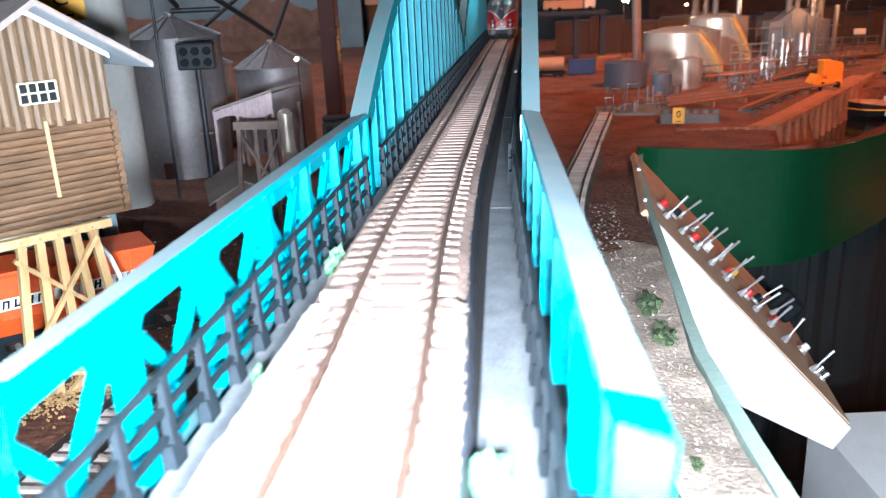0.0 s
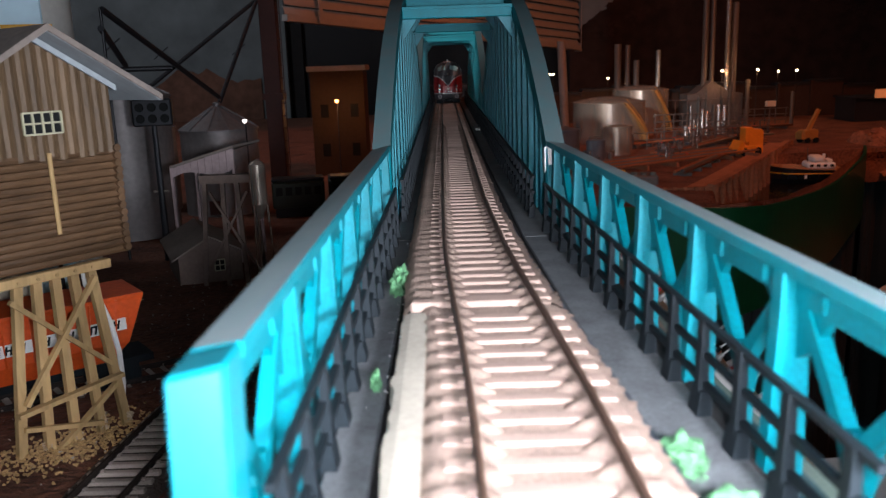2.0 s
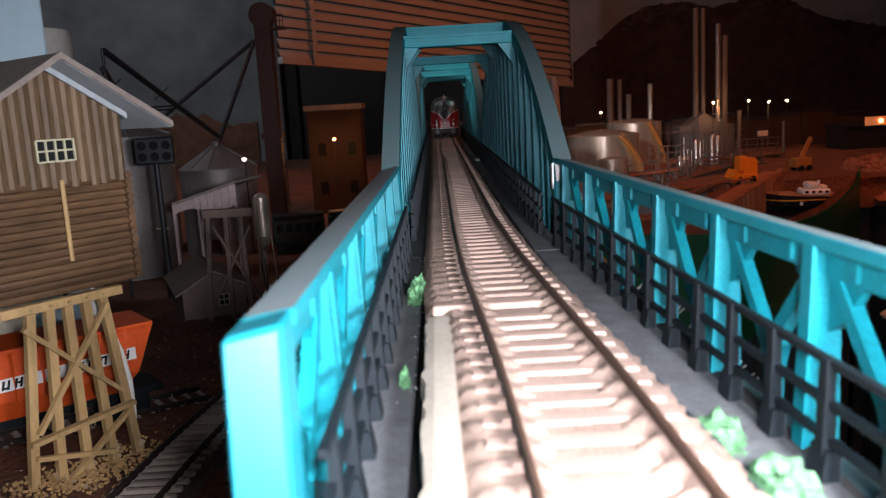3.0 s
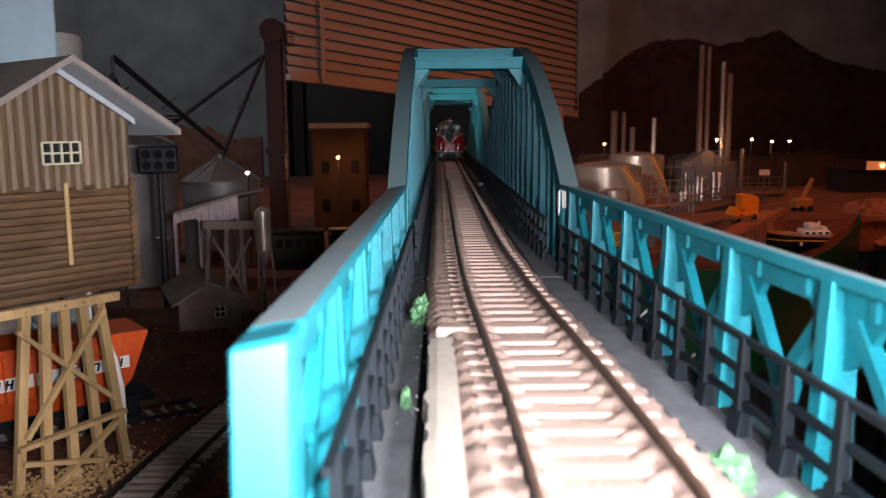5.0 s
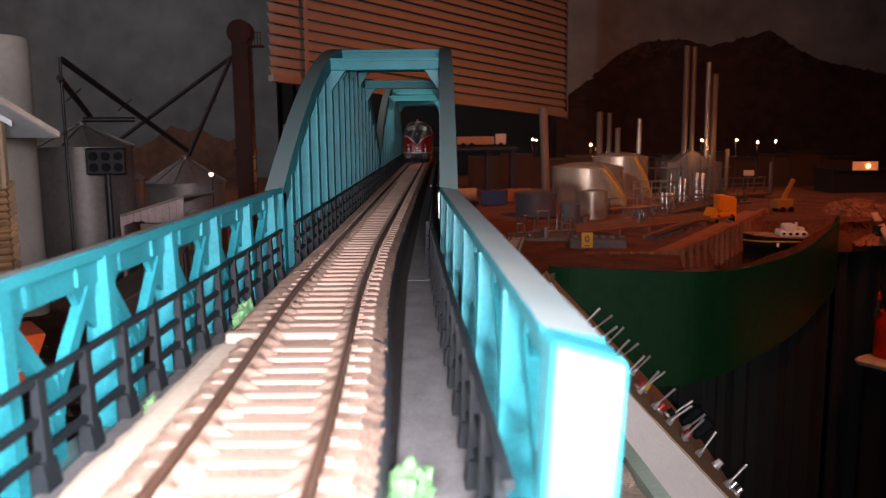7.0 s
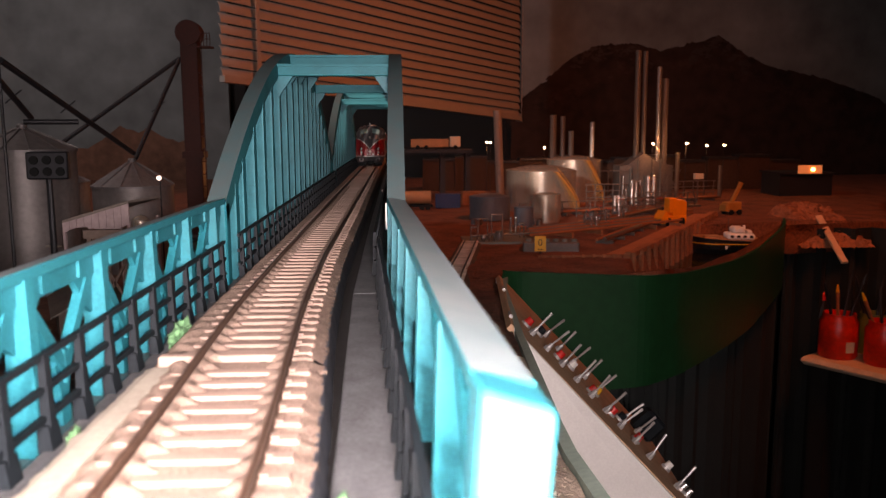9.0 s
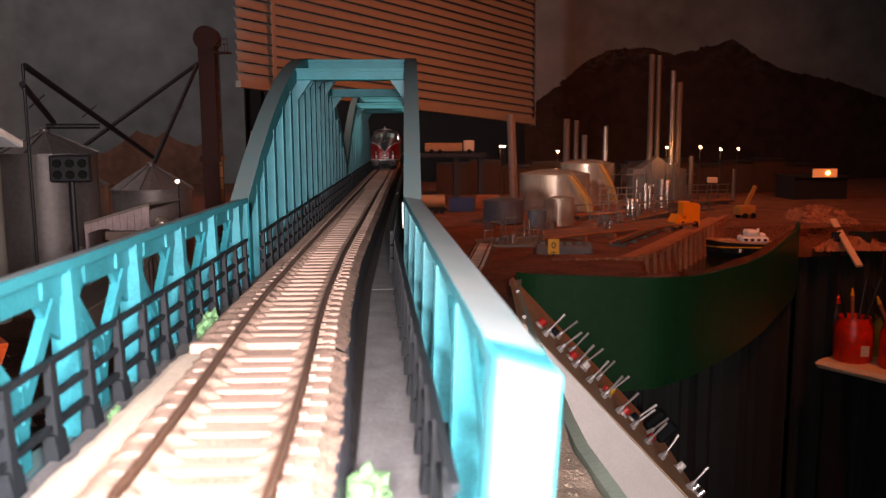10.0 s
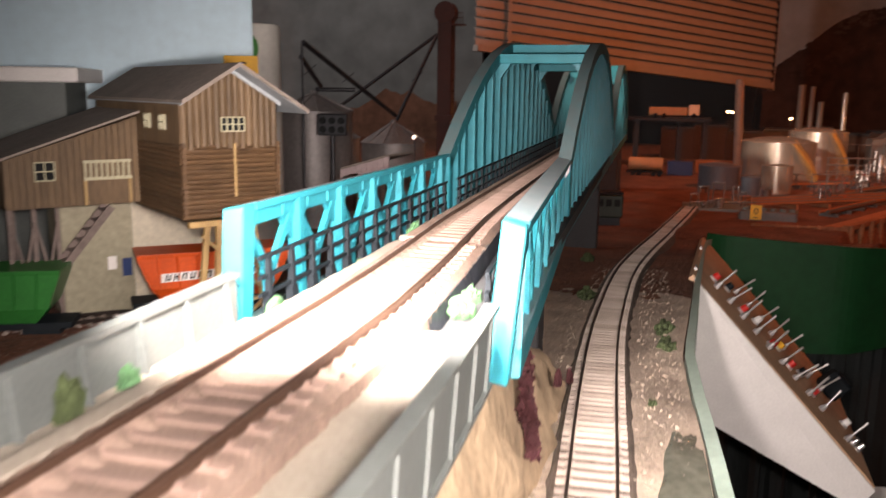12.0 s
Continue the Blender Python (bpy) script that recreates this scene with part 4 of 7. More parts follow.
for k in range(15):
    z = FLOOR0 + 0.0014 + k * 0.00262
    e = r.uniform(0.0002, 0.0012)
    part("log", rod(bmesh.new(), (-HALF - e, 0.0008, z), (HALF + r.uniform(0.0004, 0.0016), 0.0008, z), 0.00142, None, 8), LOG, shed)
    part("log", rod(bmesh.new(), (-HALF + 0.0006, -0.0012 - e, z + 0.0008), (-HALF + 0.0006, LONG, z + 0.0006), 0.00138, None, 8), LOG, shed)
    part("log", rod(bmesh.new(), (HALF - 0.0006, -0.0012 - e, z + 0.0008), (HALF - 0.0006, LONG, z + 0.0006), 0.00138, None, 8), LOG, shed)
for k in range(37):
    v = 0.002 + k * 0.004
    part("board", boxed(-HALF - 0.0006, -HALF + 0.0010, v - 0.0018, v + 0.0018, BELT - r.uniform(0, 0.002), EAVE), BOARD, shed)


def small_window(parent, m, w, h, nx, ny):
    win = new("window")
    win.parent = parent
    win.matrix_basis = m
    win.empty_display_size = 0.005
    part("pane", boxed(-w / 2, w / 2, 0.0002, 0.0010, 0, h), PANE, win, "dark pane")
    bm = bmesh.new()
    for k in range(nx + 1):
        x = -w / 2 + w * k / nx
        box(bm, x - 0.0003, x + 0.0003, -0.0006, 0.0004, 0, h)
    for k in range(ny + 1):
        z = h * k / ny
        box(bm, -w / 2, w / 2, -0.0008, 0.0002, z - 0.0003, z + 0.0003)
    part("sash", bm, SASH, win, "yellowed sash bars")
    return win


small_window(shed, pose(0.0005, -0.0022, 0.1115), 0.0130, 0.0072, 4, 2)
for v in (0.022, 0.046):
    small_window(shed, pose(-HALF - 0.0016, v, 0.112, 0, 0, -90), 0.008, 0.0075, 2, 2)
part("down_pipe", rod(bmesh.new(), (0.001, -0.0026, 0.0770), (0.001, -0.0026, 0.1050), 0.0008, None, 8), PALE_TIMBER, shed, "pale upright pipe")
for s in (-1, 1):
    out, over = (0.012 if s > 0 else 0.004), 0.014
    a, b = Vector((0, -over, APEX + 0.0012)), Vector((s * (HALF + out), -over, EAVE - (APEX - EAVE) * out / HALF + 0.0012))
    part("roof_slope", prism(bmesh.new(), [a, b, b + Vector((0, 0, 0.0014)), a + Vector((0, 0, 0.0014))], (0, LONG + over + 0.003, 0)), ROOF, shed, "grey sheet roof slope")
    part("soffit", prism(bmesh.new(), [a + Vector((0, 0.0002, -0.0007)), b + Vector((0, 0.0002, -0.0007)), b + Vector((0, 0.0002, -0.0001)), a + Vector((0, 0.0002, -0.0001))], (0, LONG + over + 0.0026, 0)), TRIM, shed, "pale grey underside of the roof")
    part("barge_board", prism(bmesh.new(), [a + Vector((0, -0.001, -0.0006)), b + Vector((0, -0.001, -0.0006)), b + Vector((0, -0.001, 0.0016)), a + Vector((0, -0.001, 0.0016))], (0, 0.0009, 0)), ROOF, shed, "thin grey barge board")
    c, d = Vector((0, -0.0034, APEX - 0.0022)), Vector((s * (HALF + 0.001), -0.0034, EAVE - 0.0030))
    part("verge_strip", prism(bmesh.new(), [c, d, d + Vector((0, 0, 0.0022)), c + Vector((0, 0, 0.0022))], (0, 0.0010, 0)), TRIM, shed, "pale strip under the gable roof")
# lean-to annex
ANX, ANY = (-0.098, -0.0275), 0.068
annex = thing("annex_shed", (-0.145, 0.211, -0.1005), SHED_TURN, "lower weathered timber annex of the loading shed", "shed")
part("core", prism(bmesh.new(), [(ANX[0], ANY + 0.0016, 0.068), (ANX[1], ANY + 0.0016, 0.068), (ANX[1], ANY + 0.0016, 0.117), (ANX[0], ANY + 0.0016, 0.094)], (0, 0.070, 0)), BOARD, annex)
for k in range(20):
    x = ANX[0] + 0.0017 + k * 0.00354
    part("board", boxed(x - 0.0015, x + 0.0015, ANY, ANY + 0.0015, 0.068, 0.094 + (x - ANX[0]) * 0.326), BOARD, annex)
a, b = Vector((ANX[1] - 0.001, ANY - 0.010, 0.1195)), Vector((ANX[0] - 0.010, ANY - 0.010, 0.0925))
part("roof_slope", prism(bmesh.new(), [a, b, b + Vector((0, 0, 0.0014)), a + Vector((0, 0, 0.0014))], (0, 0.086, 0)), ROOF, annex, "grey sheet roof slope")
door = part("loading_door", boxed(-0.0580, -0.0330, ANY - 0.0011, ANY - 0.0001, 0.0685, 0.093), BOARD, annex, "slatted loading door")
for k in range(9):
    x = -0.0574 + k * 0.00295
    part("door_slat", boxed(x - 0.0005, x + 0.0005, ANY - 0.0022, ANY - 0.0012, 0.0835, 0.0922), SASH, door)
for x in (-0.0576, -0.0334):
    part("door_post", boxed(x - 0.0007, x + 0.0007, ANY - 0.0022, ANY - 0.0012, 0.0685, 0.0834), PALE_TIMBER, door)
for z in (0.0830, 0.0925):
    part("door_rail", boxed(-0.0585, -0.0325, ANY - 0.0032, ANY - 0.0023, z - 0.0008, z + 0.0008), SASH, door)
small_window(annex, pose(-0.078, ANY - 0.0012, 0.083), 0.010, 0.010, 2, 2)
# concrete base and stair below the annex
base = thing("concrete_base", (-0.145, 0.211, -0.1005), SHED_TURN, "cream concrete base wall below the timber shed", "base")
part("pier_wall", boxed(-0.024, 0.045, 0.126, 0.220, -0.008, 0.0648, bevel=0.0006), CONCRETE, base)
part("plinth", boxed(-0.026, 0.047, 0.124, 0.126, -0.008, 0.006, bevel=0.0004), CONCRETE, base)
UNDERCROFT = material("greenish_plaster", (0.30, 0.28, 0.20), 0.8, 0, 0.25, 300, 30, 0.2)
part("side_wall", boxed(-0.0660, -0.0245, 0.096, 0.125, -0.008, 0.0672, bevel=0.0006), UNDERCROFT, base, "greenish rendered wall below the annex")
part("notice", boxed(-0.0405, -0.0355, 0.0948, 0.0958, 0.024, 0.032), WHITE, base, "small white notice board")
part("hatch", boxed(-0.0320, -0.0265, 0.0948, 0.0958, 0.019, 0.030), BLUE_BOX, base, "small dark blue hatch")
annex_legs = thing("annex_trestle", (-0.145, 0.211, -0.1005), SHED_TURN, "grey timber trestle under the annex shed", "trestle")
ANNEX_TIMBER = material("greyed_timber", (0.16, 0.125, 0.11), 0.8, 0, 0.3, 400, 60, 0.3)
for x in (-0.096, -0.084, -0.072):
    for y in (0.074, 0.132):
        part("leg", bar(bmesh.new(), (x * 1.01, y, -0.008), (x, y, 0.0678), 0.0022, 0.0022, (0, 1, 0)), ANNEX_TIMBER, annex_legs)
for x in (-0.096, -0.084):
    for e in (0, 1):
        part("brace", bar(bmesh.new(), (x + 0.012 * e, 0.0725, 0.004), (x + 0.012 * (1 - e), 0.0725, 0.060), 0.0014, 0.0018, (0, 1, 0)), ANNEX_TIMBER, annex_legs)
stair = thing("outside_stair", (-0.145, 0.211, -0.1005), SHED_TURN, "greyed timber stair climbing to the shed door", "stair")
for s in (0.064, 0.076):
    part("stringer", bar(bmesh.new(), (-0.100, s, 0.002), (-0.045, s, 0.067), 0.0012, 0.004), ANNEX_TIMBER, stair)
for k in range(12):
    f = (k + 0.5) / 12
    part("tread", boxed(-0.100 + 0.055 * f - 0.0022, -0.100 + 0.055 * f + 0.0022, 0.0645, 0.0755, 0.002 + 0.065 * f, 0.0030 + 0.065 * f), ANNEX_TIMBER, stair)

# bent white wire behind the trestle
wire = [(-0.153, 0.246, -0.035), (-0.152, 0.245, -0.051), (-0.147, 0.245, -0.058), (-0.144, 0.245, -0.067), (-0.142, 0.245, -0.079), (-0.142, 0.245, -0.092), (-0.144, 0.245, -0.1075)]
bm = bmesh.new()
rows = [[Vector(p) + Vector((0.0011 * math.cos(a), 0.0011 * math.sin(a), 0)) for a in [math.pi / 4 * k for k in range(8)]] for p in wire]
loft(bm, rows, True)
tagged(part("white_wire", bm, WHITE, None, "", True), "bent white wire hanging below the shed floor", "wire")
# trestle under the gable
trestle = thing("timber_trestle", (-0.145, 0.211, -0.1005), SHED_TURN, "pale timber trestle with crossed braces under the shed", "trestle")
part("cap_beam", boxed(-0.0246, 0.0192, -0.001, 0.0027, 0.0612, 0.0645, bevel=0.0003), PALE_TIMBER, trestle)
LEGS = [(-0.0014 + 0.0264 * (k / 4 - 0.5), -0.0016 + 0.0410 * (k / 4 - 0.5)) for k in range(5)]
for k, (top, foot) in enumerate(LEGS):
    part("leg", bar(bmesh.new(), (foot, 0.001, -0.006), (top, 0.001, 0.0612), 0.0030, 0.0028, (0, 1, 0)), PALE_TIMBER, trestle)
    part("cap_bolt", rod(bmesh.new(), (top, -0.0016, 0.0628), (top, -0.0010, 0.0628), 0.0006, None, 8), PALE_TIMBER, trestle)
    if k > 0:
        part("footing", clump(bmesh.new(), (foot, 0.001, 0.0), (0.0030, 0.0032, 0.0085 if k > 2 else 0.005), 46, random.Random(50 + k), 0.5), ROCK, trestle, "lumpy plaster footing")
part("girt", bar(bmesh.new(), (-0.0215, -0.0015, 0.0170), (0.0178, -0.0015, 0.0200), 0.0016, 0.0032, (0, 1, 0)), PALE_TIMBER, trestle)
for x0, z0, x1, z1 in ((-0.0185, 0.0570, 0.0150, 0.0245), (0.0118, 0.0595, -0.0185, 0.0200), (-0.0200, 0.0115, 0.0080, 0.0040), (-0.0160, -0.0050, 0.0155, 0.0175)):
    part("brace", bar(bmesh.new(), (x0, -0.0020 if z0 > 0.058 else -0.0012, z0), (x1, -0.0020 if z0 > 0.058 else -0.0012, z1), 0.0016, 0.0022, (0, 1, 0)), PALE_TIMBER, trestle)
bm = bmesh.new()
r = random.Random(31)
for _ in range(900):
    a, b = r.gauss(0, 0.020), r.gauss(0, 0.008)
    c = Vector((-0.145, 0.205, 0)) + Vector((a * 0.616 - b * 0.788, a * 0.788 + b * 0.616, 0))
    c.z = ground_z(c.x, c.y) + 0.0006
    rod(bm, c, c + Vector((r.uniform(-1, 1), r.uniform(-1, 1), 0.4)) * 0.0012, 0.0006, 0.0003, 5)
tagged(part("spilled_coal_grit", bm, material("ochre_grit", (0.42, 0.26, 0.11), 0.7, 0, 0.6, 900, 300, 0.3)), "ochre grit spilled round the trestle feet", "grit", kind="stuff")


# ---- hopper wagons below the shed ----
def hopper(place, turn, paint, label, stripe):
    t = thing("hopper_wagon", place, turn, label, "wagon", "hopper wagons")
    t.scale = (0.80, 0.87, 1.03)
    bm = bmesh.new()
    rows = [[(x, y, z) for x, y, z in ((-a, -w, zz), (a, -w, zz), (a, w, zz), (-a, w, zz))] for zz, a, w in ((0.012, 0.036, 0.010), (0.022, 0.047, 0.0155), (0.040, 0.056, 0.0162), (0.0415, 0.0565, 0.0168), (0.0425, 0.0565, 0.0168))]
    vs = loft(bm, rows, True)
    bm.faces.new(vs[0])
    bm.faces.new(vs[-1][::-1])
    body = part("body", bm, paint, t)
    for k in range(7):
        x = -0.042 + k * 0.014
        part("rib", bar(bmesh.new(), (x * 0.94, -0.0160, 0.022), (x, -0.0168, 0.041), 0.0012, 0.0012), paint, t)
    for x in (-0.040, 0.040):
        for e in (-1, 1):
            for d in (-0.0075, 0.0075):
                part("wheel", rod(bmesh.new(), (x + d, e * 0.0078, 0.0057), (x + d, e * 0.0098, 0.0057), 0.0056, None, 16), BLACK_PLASTIC, t)
        part("bogie", boxed(x - 0.012, x + 0.012, -0.0108, 0.0108, 0.004, 0.0105), BLACK_PLASTIC, t)
    part("sill", boxed(-0.060, 0.060, -0.012, 0.012, 0.0108, 0.0138), BLACK_PLASTIC, t)
    if stripe == "band":
        part("white_band", bar(bmesh.new(), (-0.040, -0.01655, 0.0285), (0.046, -0.01665, 0.0305), 0.0004, 0.0050), WHITE, t, "white lettering band")
        for k in range(14):
            x = -0.037 + k * 0.0058
            if k in (6, 8):
                continue
            z0 = 0.0268 + 0.0000235 * (x + 0.04) * 1000
            bm = bmesh.new()
            for d in (0.0, 0.0024):
                prism(bm, [(x + d, -0.0170, z0), (x + d + 0.0011, -0.0170, z0), (x + d + 0.0021, -0.0170, z0 + 0.0036), (x + d + 0.0010, -0.0170, z0 + 0.0036)], (0, 0.0003, 0))
            zc = z0 + (0.0002, 0.0015, 0.0028)[k % 3]
            prism(bm, [(x + 0.0009, -0.0170, zc), (x + 0.0036, -0.0170, zc), (x + 0.0038, -0.0170, zc + 0.0008), (x + 0.0011, -0.0170, zc + 0.0008)], (0, 0.0003, 0))
            part("letter_bar", bm, BLACK_PLASTIC, t)
    else:
        for k in range(8):
            x = -0.036 + k * 0.0065
            part("letter_bar", boxed(x, x + 0.0042, -0.0176, -0.0168, 0.0315, 0.0335), stripe, t, "yellow lettering")
    return t


ORANGE = material("orange_red_wagon", (0.62, 0.085, 0.014), 0.4, 0, 0.2, 500, 60, 0.1)
WAGON_GREEN = material("green_wagon", (0.012, 0.13, 0.025), 0.4, 0, 0.2, 500, 60, 0.1)
YELLOW = material("yellow_paint", (0.72, 0.37, 0.015), 0.5, 0, 0.12, 500, 60, 0.1)
hopper((-0.186, 0.2585, -0.1062), 38.0, ORANGE, "orange-red hopper wagon with a white lettered band", "band")
hopper((-0.274, 0.168, -0.1062), 25.0, WAGON_GREEN, "dark green hopper wagon with yellow lettering", YELLOW)
lower_track([(-0.52, 0.09), (-0.40, 0.130), (-0.274, 0.168), (-0.228, 0.222), (-0.186, 0.2585), (-0.13, 0.300)], "dark model railway track under the loading shed", 0.0008)

# ---- silos and elevator ----
STEEL = material("ribbed_steel", (0.62, 0.53, 0.44), 0.22, 0.80, 0.12, 200, 25, 0.05, 0.0005, None, 0.5)
SILO_STEEL = material("dull_silo_steel", (0.22, 0.205, 0.20), 0.5, 0.4, 0.2, 200, 25, 0.1, 0.0005)
STEEL_ROOF = material("dull_steel_roof", (0.20, 0.19, 0.19), 0.5, 0.5, 0.2, 200, 25, 0.1)
OXIDE = material("red_oxide", (0.050, 0.013, 0.009), 0.6, 0, 0.3, 300, 40, 0.2)
DUCT = material("black_duct", (0.018, 0.020, 0.024), 0.5, 0.2, 0.2, 300, 40, 0.1)
WHITE_SILO_MAT = material("white_silo_paint", (0.72, 0.70, 0.64), 0.55, 0, 0.1, 200, 20, 0.1)


def silo(place, radius, wall, cone, label, n=26):
    t = thing("steel_silo", place, 0, label, "silo", "steel silos")
    rings = []
    for k in range(n * 2 + 1):
        rings.append((radius * (1.0 + (0.006 if k % 2 else -0.004)), wall * k / (n * 2)))
    part("wall", spun(bmesh.new(), rings, 40), SILO_STEEL, t, "ribbed steel wall", True)
    part("roof_cone", spun(bmesh.new(), [(radius * 1.04, wall - 0.001), (radius * 1.04, wall + 0.001), (radius * 0.10, wall + cone), (radius * 0.10, wall + cone + 0.004), (radius * 0.07, wall + cone + 0.005)], 24), STEEL_ROOF, t, "ridged cone roof")
    for k in range(12):
        a = 2 * math.pi * k / 12
        part("roof_rib", bar(bmesh.new(), (radius * 1.03 * math.cos(a), radius * 1.03 * math.sin(a), wall + 0.0015), (radius * 0.12 * math.cos(a), radius * 0.12 * math.sin(a), wall + cone + 0.0005), 0.0012, 0.0012), STEEL_ROOF, t)
    part("door", boxed(-0.006, 0.006, -radius - 0.0015, -radius + 0.001, 0.004, 0.020), OXIDE, t, "dark access door")
    return t


def on_ground(x, y):
    return (x, y, along(HEIGHT, y) - 0.001)


silo(on_ground(-0.325, 0.745), 0.046, 0.138, 0.020, "tall ribbed steel grain silo with a cone roof")
silo(on_ground(-0.272, 0.895), 0.044, 0.098, 0.026, "low ribbed steel grain silo with a cone roof")
silo(on_ground(-0.372, 0.93), 0.036, 0.100, 0.018, "narrow ribbed steel grain silo behind the others")
white_silo = thing("white_silo", on_ground(-0.3245, 0.583), 0, "tall white silo with a green round emblem", "silo")
part("wall", spun(bmesh.new(), [(0.031, 0), (0.031, 0.2165), (0.0295, 0.2190), (0.0, 0.2190)], 40), WHITE_SILO_MAT, white_silo, "", True)
EMBLEM = material("green_emblem", (0.02, 0.24, 0.03), 0.5, 0, 0.1, 300, 30, 0.05)
bm = bmesh.new()
rows = []
for i in range(9):
    v = -1 + 2 * i / 8
    half = 0.48 * math.sqrt(max(0.0, 1 - v * v)) + 0.001
    rows.append([(0.0314 * math.sin(0.28 + half * u), -0.0314 * math.cos(0.28 + half * u), 0.1955 + 0.0160 * v) for u in (-1, -0.5, 0, 0.5, 1)])
loft(bm, rows)
part("emblem", bm, EMBLEM, white_silo, "green round emblem")
part("roof_vent", rod(bmesh.new(), (-0.004, 0, 0.2185), (-0.004, 0, 0.2290), 0.006, 0.004, 12), DUCT, white_silo, "dark roof vent")
# red elevator tower with its pipes
tower = thing("elevator_tower", on_ground(-0.222, 0.985), 0, "dark red grain elevator tower with sloping pipes", "elevator")
part("leg", boxed(-0.0105, 0.0105, -0.009, 0.009, 0, 0.275, bevel=0.001), OXIDE, tower)
part("head", rod(bmesh.new(), (0, -0.012, 0.280), (0, 0.012, 0.280), 0.0150, None, 24), OXIDE, tower, "rounded elevator head")
for z in (0.272, 0.279):
    part("platform_rail", bar(bmesh.new(), (0.015, -0.012, z), (0.027, -0.012, z), 0.0009, 0.0009), OXIDE, tower)
for k in range(4):
    part("platform_post", boxed(0.015 + k * 0.0038, 0.0158 + k * 0.0038, -0.0124, -0.0116, 0.264, 0.279), OXIDE, tower)
part("platform", boxed(0.0107, 0.028, -0.013, 0.006, 0.2620, 0.2638), OXIDE, tower, "small service platform")
part("collar", boxed(-0.0130, 0.0130, -0.0115, 0.0115, 0.128, 0.136), OXIDE, tower)
for k in range(14):
    part("ladder_rung", boxed(0.0107, 0.0150, -0.0108, -0.0100, 0.03 + k * 0.0155, 0.0312 + k * 0.0155), OXIDE, tower)
part("ladder_side", boxed(0.0150, 0.0160, -0.0108, -0.0098, 0.02, 0.268), OXIDE, tower)
for q in ((-0.152, -0.075, 0.135), (-0.048, -0.083, 0.130)):
    part("spout_pipe", rod(bmesh.new(), (-0.012, -0.004, 0.250), q, 0.0026, None, 12), DUCT, tower, "black spout pipe")
    m = Vector((-0.012, -0.004, 0.250)).lerp(Vector(q), 0.5)
    part("pipe_clamp", bar(bmesh.new(), m + Vector((-0.008, 0, -0.006)), m + Vector((0.008, 0, 0.006)), 0.0010, 0.0010), DUCT, tower)
conveyor = thing("spout_pair", on_ground(-0.282, 0.606), 0, "black sloping conveyor pipes from the white silo", "conveyor")
for q, top in (((0.018, 0.272, 0.125), (0.003, 0.006, 0.205)), ((-0.030, 0.130, 0.162), (0.003, 0.0, 0.190))):
    part("pipe", rod(bmesh.new(), top, q, 0.0026, None, 12), DUCT, conveyor)
    m = Vector(top).lerp(Vector(q), 0.42)
    part("pipe_clamp", bar(bmesh.new(), m + Vector((-0.007, 0, -0.005)), m + Vector((0.007, 0, 0.006)), 0.0010, 0.0010), DUCT, conveyor)
part("bracket", rod(bmesh.new(), (0.003, 0.003, 0.0), (0.003, 0.003, 0.206), 0.0013, None, 8), DUCT, conveyor, "slim support column")
part("cross_pipe", rod(bmesh.new(), (-0.024, 0.100, 0.158), (0.020, 0.112, 0.158), 0.0024, None, 10), DUCT, conveyor, "short level pipe between the spouts")

# pale slab building and the yellow letter sign
SLAB = material("pale_blue_plaster", (0.53, 0.72, 0.81), 0.75, 0, 0.08, 120, 12, 0.1)
block = thing("pale_tower_block", on_ground(-0.236, 0.418), 31.0, "plain pale blue tower block behind the shed", "building")
part("wall", boxed(-0.60, 0.0, 0.0, 0.14, 0, 0.60, bevel=0.001), SLAB, block)
part("roof_slab", boxed(-0.605, 0.004, -0.005, 0.145, 0.6, 0.606), ROOF, block)
lowb = thing("low_store", on_ground(-0.318, 0.302), 24.0, "low pale store with a white flat roof", "building")
part("wall", boxed(-0.26, 0.0, 0.0, 0.055, 0, 0.1435), GIRDER_GREY, lowb)
part("roof", boxed(-0.27, 0.012, -0.014, 0.06, 0.1436, 0.1535, bevel=0.001), WHITE, lowb, "white flat roof")


def letter_sign(place, turn, w, h, pole, text, label):
    t = thing("letter_sign", place, turn, label, "sign", "yellow letter signs")
    part("pole", rod(bmesh.new(), (0, 0.002, 0), (0, 0.002, pole + h * 0.5), 0.0012, None, 8), DUCT, t)
    plate = part("plate", boxed(-w / 2, w / 2, -0.0006, 0.0006, pole, pole + h), YELLOW, t, "yellow plate")
    cu = bpy.data.curves.new("letter", "FONT")
    cu.body, cu.size, cu.extrude, cu.align_x, cu.align_y = text, h * 0.62, 0.0001, "CENTER", "CENTER"
    cu.materials.append(BLACK_PLASTIC)
    ob = new("letter", cu)
    ob.parent = plate
    ob.matrix_basis = pose(0, -0.0009, pole + h * 0.56, 90, 0, 0)
    part("line_bar", boxed(-w * 0.25, w * 0.25, -0.0010, -0.0006, pole + h * 0.10, pole + h * 0.15), BLACK_PLASTIC, plate, "unreadable small print")
    return t


letter_sign((-0.231, 0.388, along(HEIGHT, 0.388)), 20.0, 0.0250, 0.022, 0.1475, "C", "yellow sign with a black letter on a pole")
letter_sign((0.214, 0.975, ground_z(0.214, 0.975)), -10.0, 0.0145, 0.0195, 0.0035, "0", "small yellow sign with a black figure")

